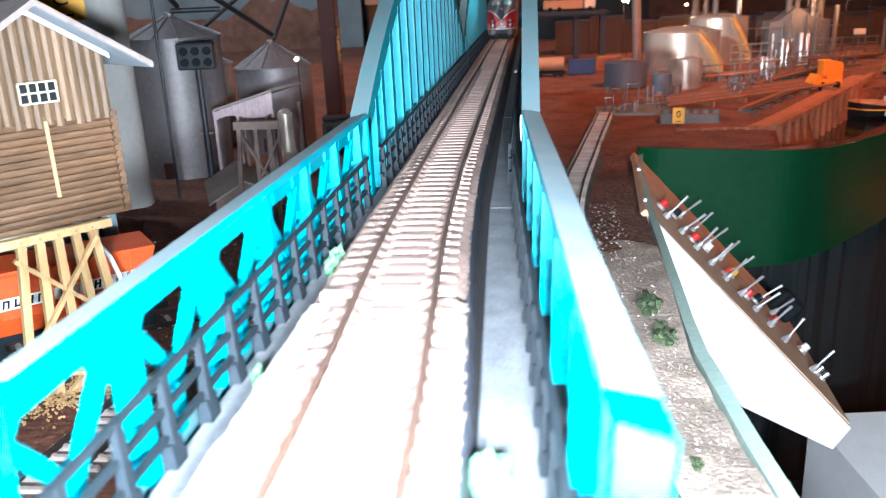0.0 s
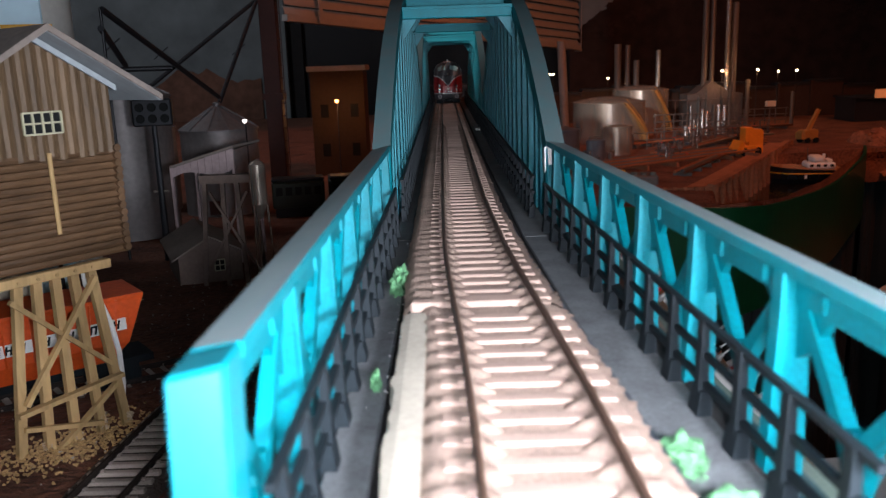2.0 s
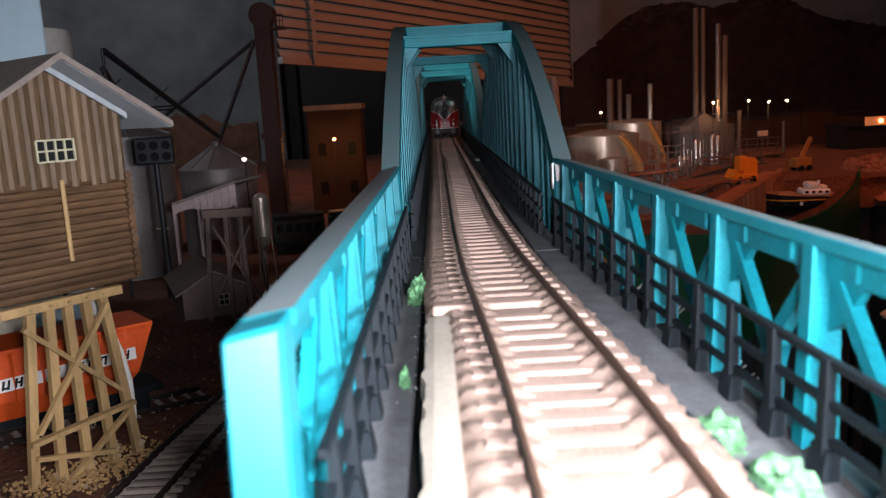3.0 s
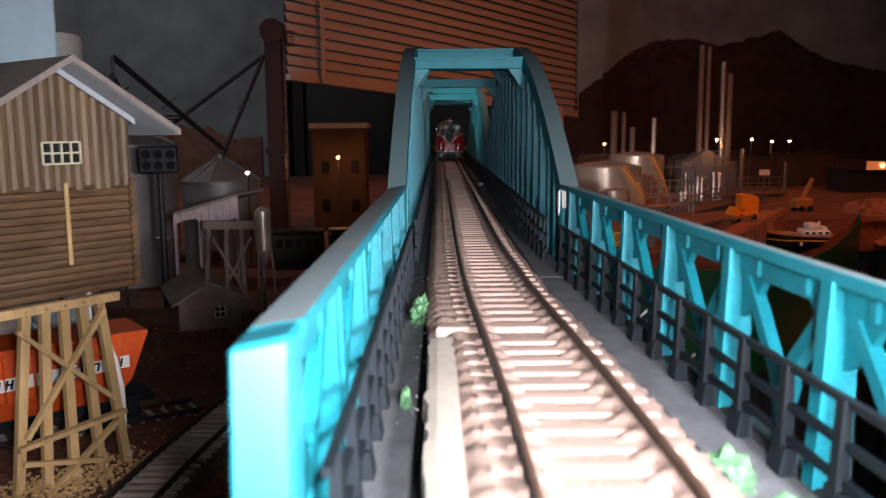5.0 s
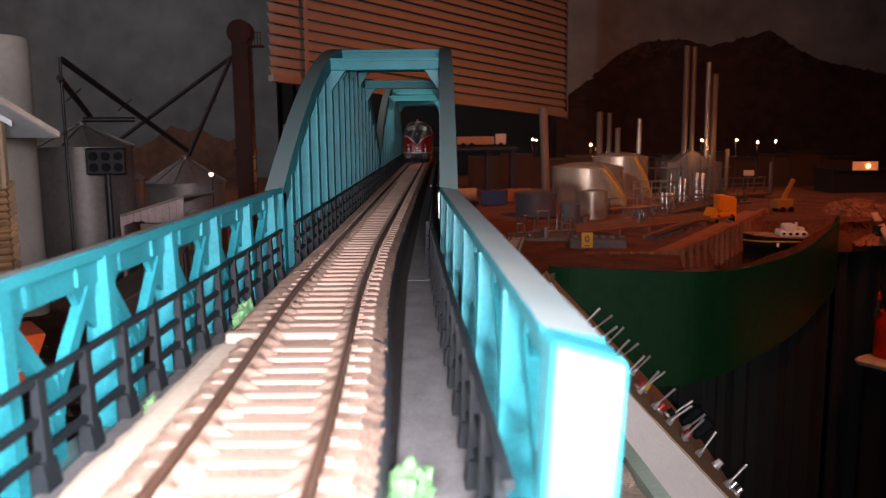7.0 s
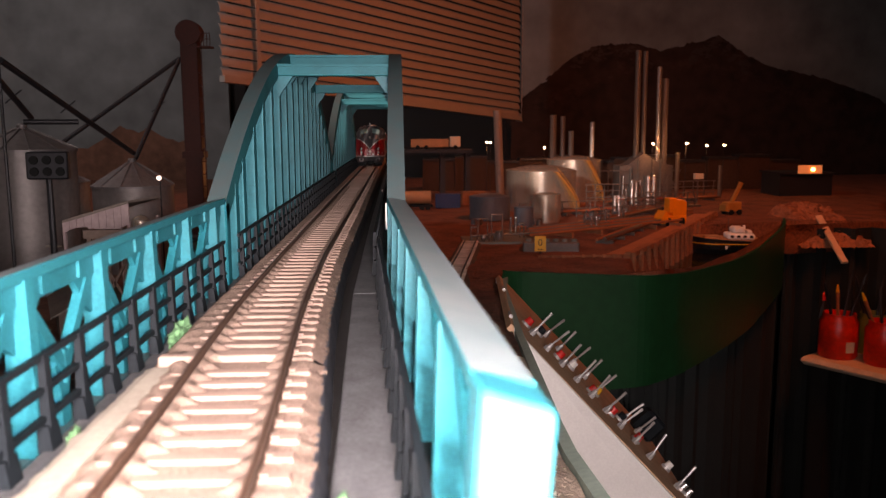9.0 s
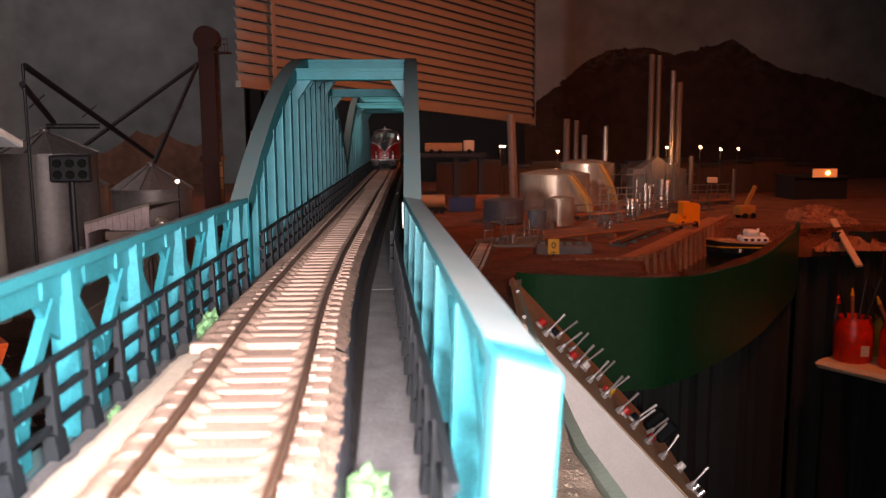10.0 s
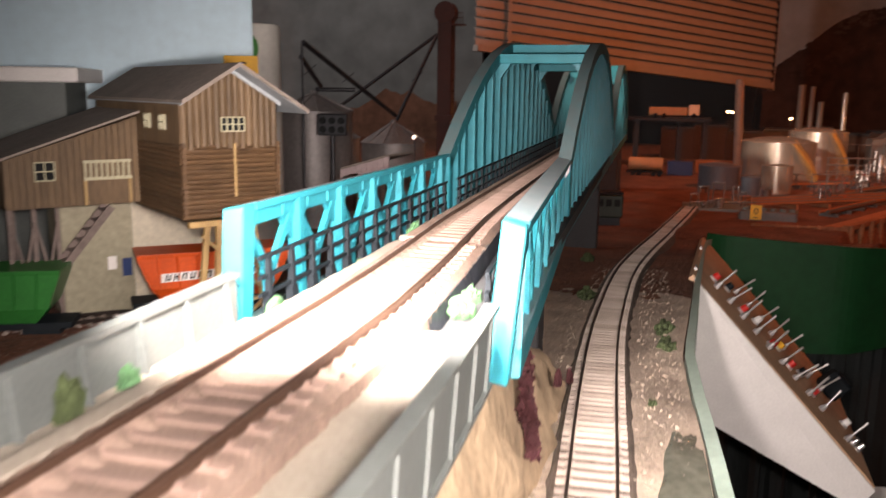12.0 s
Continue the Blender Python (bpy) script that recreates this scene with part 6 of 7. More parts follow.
# gantry frames and a lamp box on its post
for i, (x, y, w, h) in enumerate(((0.470, 1.62, 0.10, 0.050), (0.690, 1.76, 0.13, 0.046), (0.560, 1.58, 0.09, 0.036))):
    t = thing("pipe_gantry", (x, y, G - 0.002), 12.0, "thin grey pipe gantry with crossing rails", "gantry", "pipe gantries")
    for k in range(6):
        part("post", rod(bmesh.new(), (-w / 2 + w * k / 5, 0, 0), (-w / 2 + w * k / 5, 0, h), 0.0010, None, 8), SMOKY, t)
    for z in (h * 0.45, h * 0.72, h):
        part("rail", rod(bmesh.new(), (-w / 2 - 0.004, 0, z), (w / 2 + 0.004, 0, z), 0.0011, None, 8), SMOKY, t)
    for k in range(0, 5, 2):
        part("brace", rod(bmesh.new(), (-w / 2 + w * k / 5, 0, 0.002), (-w / 2 + w * (k + 1) / 5, 0, h * 0.72), 0.0007, None, 6), SMOKY, t)
t = thing("lamp_box", (0.705, 1.74, G - 0.002), 0, "pale lamp box on a thin post in the works", "lamp")
part("post", rod(bmesh.new(), (0, 0.003, 0), (0, 0.003, 0.052), 0.0014, None, 8), SMOKY, t)
part("box", boxed(-0.010, 0.010, -0.006, 0.006, 0.052, 0.064, bevel=0.001), CONCRETE, t)
# drums and crates beside the tanks
for i, (x, y) in enumerate(((0.262, 1.32), (0.275, 1.325), (0.268, 1.30), (0.385, 1.41), (0.396, 1.415), (0.505, 1.40), (0.160, 1.33), (0.172, 1.325), (0.318, 1.255), (0.445, 1.26))):
    t = thing("drum", (x, y, G - 0.001), 0, "small dark oil drum standing in the works", "drum", "oil drums")
    part("barrel", spun(bmesh.new(), [(0.0040, 0), (0.0042, 0.0034), (0.0040, 0.0038), (0.0042, 0.0072), (0.0040, 0.0076), (0.0040, 0.0110), (0.0036, 0.0112)], 14), (BLUE_GREY, WORKS_PIPE, SMOKY)[i % 3], t, "", True)
for i, (x, y, turn) in enumerate(((0.345, 1.30, 10), (0.372, 1.27, 40), (0.585, 1.47, 15), (0.225, 1.22, 25))):
    t = thing("crate", (x, y, G - 0.001), turn, "small brown timber crate on the works ground", "crate", "timber crates")
    part("box", boxed(-0.008, 0.008, -0.006, 0.006, 0, 0.010, bevel=0.0004), QUAY_WOOD, t)
    for z in (0.002, 0.0075):
        part("batten", boxed(-0.0086, 0.0086, -0.0067, -0.0061, z - 0.0008, z + 0.0008), WORKS_PIPE, t)
# bright valve pipes near the sign
valves = thing("valve_station", (0.165, 1.115, ground_z(0.165, 1.115) - 0.001), 0, "bright pipe loops and valves on a low base", "pipework")
part("base_slab", boxed(-0.040, 0.075, -0.03, 0.04, 0, 0.004), GIRDER_GREY, valves)


def loop_pipe(parent, x, y, w, h, r):
    bm = bmesh.new()
    rod(bm, (x, y, 0.003), (x, y, h), r, None, 8)
    rod(bm, (x + w, y, 0.003), (x + w, y, h), r, None, 8)
    rod(bm, (x - r, y, h), (x + w + r, y, h), r, None, 8)
    part("pipe_loop", bm, CHROME, parent)


for x, y, w, h in ((-0.030, -0.018, 0.010, 0.024), (-0.018, 0.0, 0.014, 0.034), (0.004, 0.020, 0.016, 0.038), (-0.004, -0.02, 0.008, 0.015), (0.045, 0.01, 0.006, 0.026)):
    loop_pipe(valves, x, y, w, h, 0.0011)
part("long_pipe", rod(bmesh.new(), (-0.03, -0.01, 0.010), (0.070, 0.016, 0.011), 0.0016, None, 8), CHROME, valves)
part("drum", rod(bmesh.new(), (0.012, -0.012, 0.004), (0.012, -0.012, 0.018), 0.006, None, 16), CHROME, valves)
part("ball", spun(bmesh.new(), [(0.002, 0.004), (0.004, 0.007), (0.004, 0.011), (0.002, 0.014)], 14, (-0.012, -0.020)), CHROME, valves, "", True)
mound = thing("stone_base", (0.225, 1.00, ground_z(0.225, 1.0) - 0.003), -10.0, "low grey stone base with pipe flanges", "base")
part("block", boxed(-0.030, 0.045, 0.0, 0.040, 0, 0.016, bevel=0.002), SMOKY, mound)
for k in range(6):
    part("flange", rod(bmesh.new(), (-0.022 + k * 0.012, 0.010, 0.016), (-0.022 + k * 0.012, 0.010, 0.0195), 0.004, None, 10), GIRDER_GREY, mound)


# yellow loader and small crane
LOADER_PAINT = material("orange_loader_paint", (0.80, 0.25, 0.012), 0.5, 0, 0.15, 500, 60, 0.1)
loader = thing("wheel_loader", (0.492, 1.288, G), 12.0, "worn yellow loader standing on the quay", "loader")
part("chassis", boxed(-0.026, 0.028, -0.012, 0.012, 0.004, 0.016, bevel=0.0015), LOADER_PAINT, loader)
part("hood", prism(bmesh.new(), [(-0.004, -0.011, 0.016), (0.027, -0.011, 0.016), (0.027, -0.011, 0.036), (0.022, -0.011, 0.040), (-0.004, -0.011, 0.040)], (0, 0.022, 0)), LOADER_PAINT, loader, "tall yellow engine cover")
part("cab", boxed(-0.012, 0.006, -0.010, 0.010, 0.020, 0.043, bevel=0.0015), LOADER_PAINT, loader)
part("bucket", prism(bmesh.new(), [(-0.030, -0.015, 0.004), (-0.018, -0.015, 0.006), (-0.016, -0.015, 0.018), (-0.022, -0.015, 0.024), (-0.031, -0.015, 0.012)], (0, 0.030, 0)), LOADER_PAINT, loader)
for x in (-0.014, 0.016):
    for y in (-0.0145, 0.0105):
        part("wheel", rod(bmesh.new(), (x, y, 0.0062), (x, y + 0.004, 0.0062), 0.0066, None, 18), BLACK_PLASTIC, loader)
loader.scale = (0.82, 0.9, 1.08)
crane = thing("mobile_crane", (0.665, 1.452, G), 15.0, "small yellow mobile crane with a raised boom", "crane")
part("body", boxed(-0.018, 0.014, -0.010, 0.010, 0.006, 0.024, bevel=0.0015), BRASS, crane)
part("boom", bar(bmesh.new(), (-0.004, 0, 0.020), (0.018, 0, 0.060), 0.006, 0.006), BRASS, crane)
part("counterweight", boxed(-0.022, -0.0182, -0.009, 0.009, 0.008, 0.020), BRASS, crane)
for x in (-0.010, 0.008):
    for y in (-0.0125, 0.009):
        part("wheel", rod(bmesh.new(), (x, y, 0.005), (x, y + 0.0035, 0.005), 0.0052, None, 14), BLACK_PLASTIC, crane)

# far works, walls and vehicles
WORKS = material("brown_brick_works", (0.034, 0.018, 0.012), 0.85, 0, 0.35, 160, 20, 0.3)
wall = thing("works_wall", (0.10, 2.10, G), 0, "long brown works wall with a stepped dark coping", "works wall")
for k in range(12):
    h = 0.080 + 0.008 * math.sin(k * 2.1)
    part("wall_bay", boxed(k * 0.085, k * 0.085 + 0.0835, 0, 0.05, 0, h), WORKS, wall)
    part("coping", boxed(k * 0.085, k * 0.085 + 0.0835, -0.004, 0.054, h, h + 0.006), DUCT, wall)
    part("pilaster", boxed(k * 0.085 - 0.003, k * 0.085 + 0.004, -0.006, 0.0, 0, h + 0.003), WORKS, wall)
lorry = thing("box_lorry", (0.118, 1.86, G + 0.116), 0, "pale box trailer standing on the upper road", "lorry")
part("box", boxed(-0.055, 0.032, -0.014, 0.014, 0.005, 0.024, bevel=0.001), TAN_DECK, lorry)
part("cab", boxed(0.036, 0.060, -0.013, 0.013, 0.005, 0.030, bevel=0.002), CONCRETE, lorry)
for x in (-0.04, -0.02, 0.048):
    part("wheel", rod(bmesh.new(), (x, -0.0150, 0.005), (x, -0.0110, 0.005), 0.005, None, 14), BLACK_PLASTIC, lorry)
road = thing("upper_road", (0.08, 1.86, G), 0, "dark raised road deck behind the works", "raised road")
part("deck", boxed(-0.16, 0.125, -0.03, 0.04, 0.108, 0.116), DUCT, road)
for x in (-0.15, -0.05, 0.05, 0.108):
    part("column", boxed(x, x + 0.012, -0.02, 0.02, 0, 0.108), DUCT, road)
for x, y, mat, lab in ((0.135, 1.64, BLUE_BOX, "dark blue freight container on the ground"), (0.195, 1.70, QUAY_WOOD, "rust red freight container on the ground")):
    t = thing("freight_container", (x, y, G), 0, lab, "container", "freight containers")
    part("box", boxed(-0.026, 0.026, -0.014, 0.014, 0, 0.029, bevel=0.0008), mat, t)
    for k in range(9):
        part("rib", boxed(-0.023 + k * 0.0056, -0.021 + k * 0.0056, -0.0152, -0.0140, 0.002, 0.027), mat, t)
tankcar = thing("tank_wagon", (0.068, 1.60, G + 0.012), 0, "tan tank wagon standing beside the containers", "wagon")
part("barrel", rod(bmesh.new(), (-0.040, 0, 0.013), (0.030, 0, 0.013), 0.0135, None, 24), TAN_DECK, tankcar, "", True)
part("frame", boxed(-0.044, 0.034, -0.008, 0.008, -0.006, -0.001), BLACK_PLASTIC, tankcar)
for x in (-0.03, -0.018, 0.012, 0.024):
    part("wheel", rod(bmesh.new(), (x, -0.010, -0.0075), (x, 0.010, -0.0075), 0.0052, None, 14), BLACK_PLASTIC, tankcar)
dark = thing("dark_store", (0.98, 1.86, G), 0, "dark store building with a lit orange sign", "building")
part("wall", boxed(-0.03, 0.10, 0, 0.10, 0, 0.052), DUCT, dark)
part("roof", boxed(-0.034, 0.104, -0.006, 0.106, 0.052, 0.057), DUCT, dark)
part("lit_sign", boxed(0.010, 0.068, -0.010, -0.0062, 0.054, 0.074), glowing("sign_glow", (1.0, 0.40, 0.14), 0.17), dark, "glowing orange sign panel")
part("sign_post", boxed(0.034, 0.038, -0.0060, -0.0010, 0.0573, 0.072), DUCT, dark)
part("sign_bulb", rod(bmesh.new(), (0.045, -0.0125, 0.064), (0.045, -0.0102, 0.064), 0.005, None, 14), BULB_WARM, dark, "bright bulb")
RUBBLE = material("red_brown_rubble", (0.33, 0.135, 0.072), 0.9, 0, 0.5, 260, 40, 0.8, 0.002)


def rubble_z(x, y):
    rise = min(1.0, max(0.0, (y - 1.278) / 0.13))
    side = min(1.0, max(0.0, (x - 0.715) / 0.03)) * min(1.0, max(0.0, (0.845 - x) / 0.02))
    return -0.176 + (0.058 * rise ** 0.55 + 0.010 * noise.noise(Vector((x * 22, y * 22, 4))) * rise) * (0.35 + 0.65 * side)


bm = bmesh.new()
loft(bm, [[(0.715 + 0.130 * j / 34, y, rubble_z(0.715 + 0.130 * j / 34, y) + 0.003 * noise.noise(Vector((j * 0.9, y * 130, 1)))) for j in range(35)] for y in [1.276 + 0.0055 * k for k in range(32)]])
r = random.Random(77)
for _ in range(700):
    c = (r.uniform(0.72, 0.84), r.uniform(1.28, 1.44))
    k = r.uniform(0.002, 0.006)
    v = [bm.verts.new(Vector((c[0], c[1], rubble_z(*c))) + Vector((r.uniform(-1, 1), r.uniform(-1, 1), r.uniform(-1, 0.8))) * k) for _ in range(5)]
    for f in ((0, 1, 2), (0, 1, 3), (1, 2, 3), (0, 2, 4), (1, 2, 4), (0, 3, 4)):
        bm.faces.new([v[i] for i in f])
tagged(part("rubble_mound", bm, RUBBLE), "rough red-brown rubble mound at the harbour end", "rubble", kind="stuff")
plank = thing("timber_prop", (0.863, 1.366, -0.246), 0, "bare timber prop leaning against the layout rim", "timber")
part("board", bar(bmesh.new(), (0, 0, 0), (-0.012, 0.118, 0.100), 0.028, 0.014), TAN_DECK, plank)
part("cap", bar(bmesh.new(), (0.010, -0.02, -0.004), (0.006, 0.07, 0.060), 0.012, 0.010), TAN_DECK, plank)


# ---- street lamps of the layout ----
def street_lamp(place, height, bulb, power, colour, label):
    t = thing("street_lamp", place, 0, label, "street lamp", "layout street lamps")
    part("pole", rod(bmesh.new(), (0, 0.004, 0), (0, 0.004, height), 0.0009, 0.0007, 8), DUCT, t)
    part("arm", rod(bmesh.new(), (0, 0.004, height), (0, -0.002, height + 0.002), 0.0009, None, 8), SMOKY, t)
    part("bulb", spun(bmesh.new(), [(0.0004, height - 0.0040), (0.0024, height - 0.0026), (0.0028, height - 0.0006), (0.0018, height + 0.0008)], 14), bulb, t, "glowing bulb", True)
    if power:
        lamp("lamp_light", "POINT", (place[0], place[1] - 0.012, place[2] + height - 0.010), power, colour, 0.005)
    return t


for x, y, z, pw in ((0.250, 1.944, -0.004, 0.06), (0.264, 1.99, -0.006, 0), (0.409, 2.038, -0.020, 0.06), (0.637, 1.86, -0.008, 0.06), (0.707, 1.829, -0.007, 0.06), (0.787, 1.911, -0.014, 0.06), (0.829, 1.908, -0.013, 0)):
    street_lamp((x, y, G), z - G, BULB, pw, (1.0, 0.45, 0.18), "slim layout street lamp with a glowing bulb")
street_lamp((-0.167, 1.165, along(HEIGHT, 1.165)), 0.117, BULB_WARM, 0.05, (1.0, 0.42, 0.14), "layout street lamp glowing orange before the ochre building")
street_lamp((-0.232, 0.858, along(HEIGHT, 0.858)), 0.108, glowing("pale_bulb", (1.0, 0.86, 0.74), 1.6), 0, (1, 0.8, 0.6), "small pale lamp beside the low silo")

# ---- control console ----
BROWN_BOARD = material("brown_hardboard", (0.66, 0.42, 0.26), 0.7, 0, 0.2, 500, 40, 0.15)
RED_CAP = material("red_cap", (0.55, 0.02, 0.015), 0.35, 0, 0.1, 300, 30, 0.0)
A, B, T = Vector((0.112, 0.512, -0.114)), Vector((0.264, 0.497, -0.277)), Vector((0.135, 0.768, -0.124))
T2 = B + (T - A)
N = (B - A).cross(T - A).normalized()
if N.z < 0:
    N = -N
console = thing("control_console", (0, 0, 0), 0, "sloping control console with a white side and brown face", "control panel")
part("face_board", prism(bmesh.new(), [A, B, T2, T], -N * 0.005), BROWN_BOARD, console, "brown hardboard face")
C, D = Vector((0.2485, 0.4885, -0.2915)), Vector((0.118, 0.508, -0.232))
low = N * -0.0052
part("side_panel", prism(bmesh.new(), [A + Vector((0.001, -0.0055, -0.0016)), B + low * 0.3 + Vector((0, -0.0055, 0)), C + Vector((0, -0.0045, 0)), D + Vector((0, -0.0045, 0))], (0.0005, 0.004, 0)), WHITE, console, "white side panel")
part("rear_side_panel", prism(bmesh.new(), [T + low, T2 + low, T2 + Vector((-0.014, 0, -0.020)), T + Vector((0, 0, -0.11))], (0, -0.004, 0)), WHITE, console, "white side panel")
U, V = (B - A), (T - A)


TOGGLE = material("dull_chrome", (0.45, 0.44, 0.43), 0.40, 0.5, 0.1, 300, 40, 0.03)


def toggle(u, v, lean):
    t = new("toggle_switch")
    t.parent = console
    t.empty_display_size = 0.004
    q = A + U * u + V * v
    t.matrix_basis = Matrix.Translation(q) @ N.to_track_quat("Z", "Y").to_matrix().to_4x4()
    part("nut", rod(bmesh.new(), (0, 0, 0), (0, 0, 0.0035), 0.0030, None, 6), TOGGLE, t)
    part("collar", rod(bmesh.new(), (0, 0, 0.0035), (0, 0, 0.0070), 0.0019, None, 12), TOGGLE, t)
    part("lever", rod(bmesh.new(), (0, 0, 0.0060), (lean[0], lean[1], 0.0235), 0.0008, 0.0012, 10), TOGGLE, t)


def button(u, v, mat, r=0.0036):
    t = new("push_button")
    t.parent = console
    t.empty_display_size = 0.004
    q = A + U * u + V * v
    t.matrix_basis = Matrix.Translation(q) @ N.to_track_quat("Z", "Y").to_matrix().to_4x4()
    part("ring", rod(bmesh.new(), (0, 0, 0), (0, 0, 0.0022), r * 1.3, None, 14), TOGGLE, t)
    part("cap", rod(bmesh.new(), (0, 0, 0.0022), (0, 0, 0.0075), r, r * 0.85, 14), mat, t)


r = random.Random(12)
for k in range(9):
    u = 0.12 + k * 0.078
    toggle(u, 0.22, (r.uniform(-0.003, 0.004), r.uniform(-0.003, 0.003)))
    if k not in (0, 6):
        toggle(u + 0.035, 0.52, (r.uniform(-0.003, 0.004), r.uniform(-0.003, 0.003)))
toggle(0.885, 0.2, (0.002, 0.001))
for k, u in enumerate((0.10, 0.18, 0.27, 0.36, 0.45, 0.50, 0.56, 0.64, 0.70, 0.91)):
    button(u, 0.40 if k % 2 else 0.30, (RED_CAP, BLACK_PLASTIC, RED_CAP, WHITE, RED_CAP, YELLOW)[k % 6])
for u in (0.93, 0.96):
    button(u, 0.25, CHROME, 0.0026)
q = A + U * 0.83 + V * 0.62
m = Matrix.Translation(q) @ N.to_track_quat("Z", "Y").to_matrix().to_4x4()
knob = part("black_knob", box(bmesh.new(), -0.009, 0.009, -0.012, 0.012, 0.0, 0.024, 0.003), BLACK_PLASTIC, console, "black controller knob")
knob.matrix_basis = m
for k in range(2):
    part("hinge", rod(bmesh.new(), A + V * (0.10 + 0.5 * k) + N * 0.001, A + V * (0.16 + 0.5 * k) + N * 0.001, 0.0016, None, 10), TOGGLE, console)

# white box below the console
crate = thing("white_box", (0.300, 0.47, -0.420), 6.0, "white cardboard box with small dark print", "box")
part("carton", boxed(-0.030, 0.16, -0.05, 0.10, 0, 0.108, bevel=0.001), WHITE, crate)
part("flap", boxed(-0.031, 0.161, -0.051, 0.101, 0.108, 0.1105), WHITE, crate)
for k in range(4):
    part("print_bar", boxed(-0.016 + 0.0010 * k, -0.012 + 0.0010 * k, -0.0516, -0.0512, 0.080 + 0.0055 * k, 0.084 + 0.0055 * k), BLACK_PLASTIC, crate, "small unreadable print")
shelf_stand = thing("box_table", (0.36, 0.50, FLOOR_Z), 0, "dark plain table below the console", "table")
part("top", boxed(-0.12, 0.20, -0.12, 0.14, -0.435 - FLOOR_Z, -0.4205 - FLOOR_Z), DARK, shelf_stand)
for x in (-0.11, 0.18):
    for y in (-0.11, 0.12):
        part("leg", boxed(x, x + 0.015, y, y + 0.015, 0, -0.4355 - FLOOR_Z), DARK, shelf_stand)

# ---- paint shelf with jars ----
PALE_WOOD = material("pale_wood", (0.70, 0.56, 0.40), 0.6, 0, 0.15, 150, 20, 0.15, 0.0005, None, 0.4, (0.2, 1, 1))
shelf = thing("side_table", (0.708, 1.250, FLOOR_Z), -57.0, "pale wooden side table with paint jars on it", "table")
top = -0.357 - FLOOR_Z
bm = bmesh.new()
box(bm, 0.0, 0.42, 0.0, 0.30, top - 0.014, top, 0.006)
part("top", bm, PALE_WOOD, shelf)
for x, y in ((0.015, 0.015), (0.375, 0.015), (0.015, 0.255), (0.375, 0.255)):
    part("leg", boxed(x, x + 0.03, y, y + 0.03, 0, top - 0.0142), DARK, shelf)
RED_PAINT = material("red_jar_label", (0.62, 0.03, 0.012), 0.3, 0, 0.35, 120, 40, 0.1)
GLASS = bpy.data.materials.new("clear_glass")
GLASS.use_nodes = True
GLASS.node_tree.nodes["Principled BSDF"].inputs["Transmission Weight"].default_value = 1.0
GLASS.node_tree.nodes["Principled BSDF"].inputs["Roughness"].default_value = 0.03
OLIVE = material("olive_paint", (0.16, 0.15, 0.03), 0.5, 0, 0.2, 200, 40, 0.05)


def paint_jar(x, y, r, h, paint, label, brushes):
    t = thing("paint_jar", (x, y, -0.357), 0, label, "jar", "paint jars")
    part("glass", spun(bmesh.new(), [(r * 0.92, 0), (r, 0.004), (r, h * 0.8), (r * 0.85, h * 0.9), (r * 0.85, h), (r * 0.78, h), (r * 0.78, h * 0.88)], 28), paint, t, "", True)
    part("label_plate", boxed(-r * 0.1, r * 0.35, -r * 1.02, -r * 0.98, h * 0.18, h * 0.42), CONCRETE, t, "small pale label")
    rr = random.Random(int(x * 1000))
    for k in range(brushes):
        a = rr.uniform(0, 6.28)
        p = Vector((0.4 * r * math.cos(a), 0.4 * r * math.sin(a), h * 0.7))
        q = Vector((1.1 * r * math.cos(a), 1.1 * r * math.sin(a), h + rr.uniform(0.015, 0.055)))
        part("brush_handle", rod(bmesh.new(), p, q, 0.0022, 0.0032, 8), (DUCT, DUCT, QUAY_WOOD)[k % 3], t, "thin brush handle")
        part("brush_tip", rod(bmesh.new(), q, q + (q - p).normalized() * 0.014, 0.0034, 0.0012, 8), (DUCT, DUCT, YELLOW)[k % 3], t)
    return t


paint_jar(0.772, 1.245, 0.031, 0.075, RED_PAINT, "red paint jar with a dark label and brushes", 4)
paint_jar(0.822, 1.195, 0.030, 0.072, RED_PAINT, "red paint jar full of brushes", 6)
paint_jar(0.842, 1.262, 0.026, 0.070, OLIVE, "olive paint jar full of brushes", 5)
for x, y, h in ((0.770, 1.300, 0.100), (0.800, 1.330, 0.165)):
    t = thing("glue_bottle", (x, y, -0.357), 0, "dark squeeze bottle with a bright red cap", "bottle", "glue bottles")
    part("body", spun(bmesh.new(), [(0.015, 0), (0.016, 0.004), (0.016, h * 0.62), (0.008, h * 0.82), (0.007, h * 0.88)], 20), DUCT, t, "", True)
    part("cap", spun(bmesh.new(), [(0.009, h * 0.86), (0.009, h * 0.97), (0.006, h)], 16), RED_CAP, t, "bright red cap", True)

# ---- the train standing on the bridge ----
LOCO_RED = material("loco_red", (0.23, 0.010, 0.014), 0.36, 0, 0.10, 400, 40, 0.03)
LOCO_GREY = material("loco_grey", (0.055, 0.055, 0.060), 0.35, 0, 0.12, 400, 40, 0.03)
SILVER = material("silver_line", (0.42, 0.42, 0.42), 0.5, 0.3, 0.08, 300, 40, 0.02)
WINDSCREEN = material("green_windscreen", (0.20, 0.30, 0.29), 0.12, 0, 0.1, 200, 40, 0.0)
HEADLAMP = material("headlamp_lens", (0.35, 0.33, 0.30), 0.15, 0, 0.05, 200, 40, 0.0)
BUFFER = material("worn_buffer", (0.16, 0.16, 0.17), 0.5, 0.3, 0.2, 300, 60, 0.05)
LAMP_RED = material("red_lens", (0.55, 0.08, 0.02), 0.2, 0, 0.05, 200, 40, 0.0)
HW = 0.0172


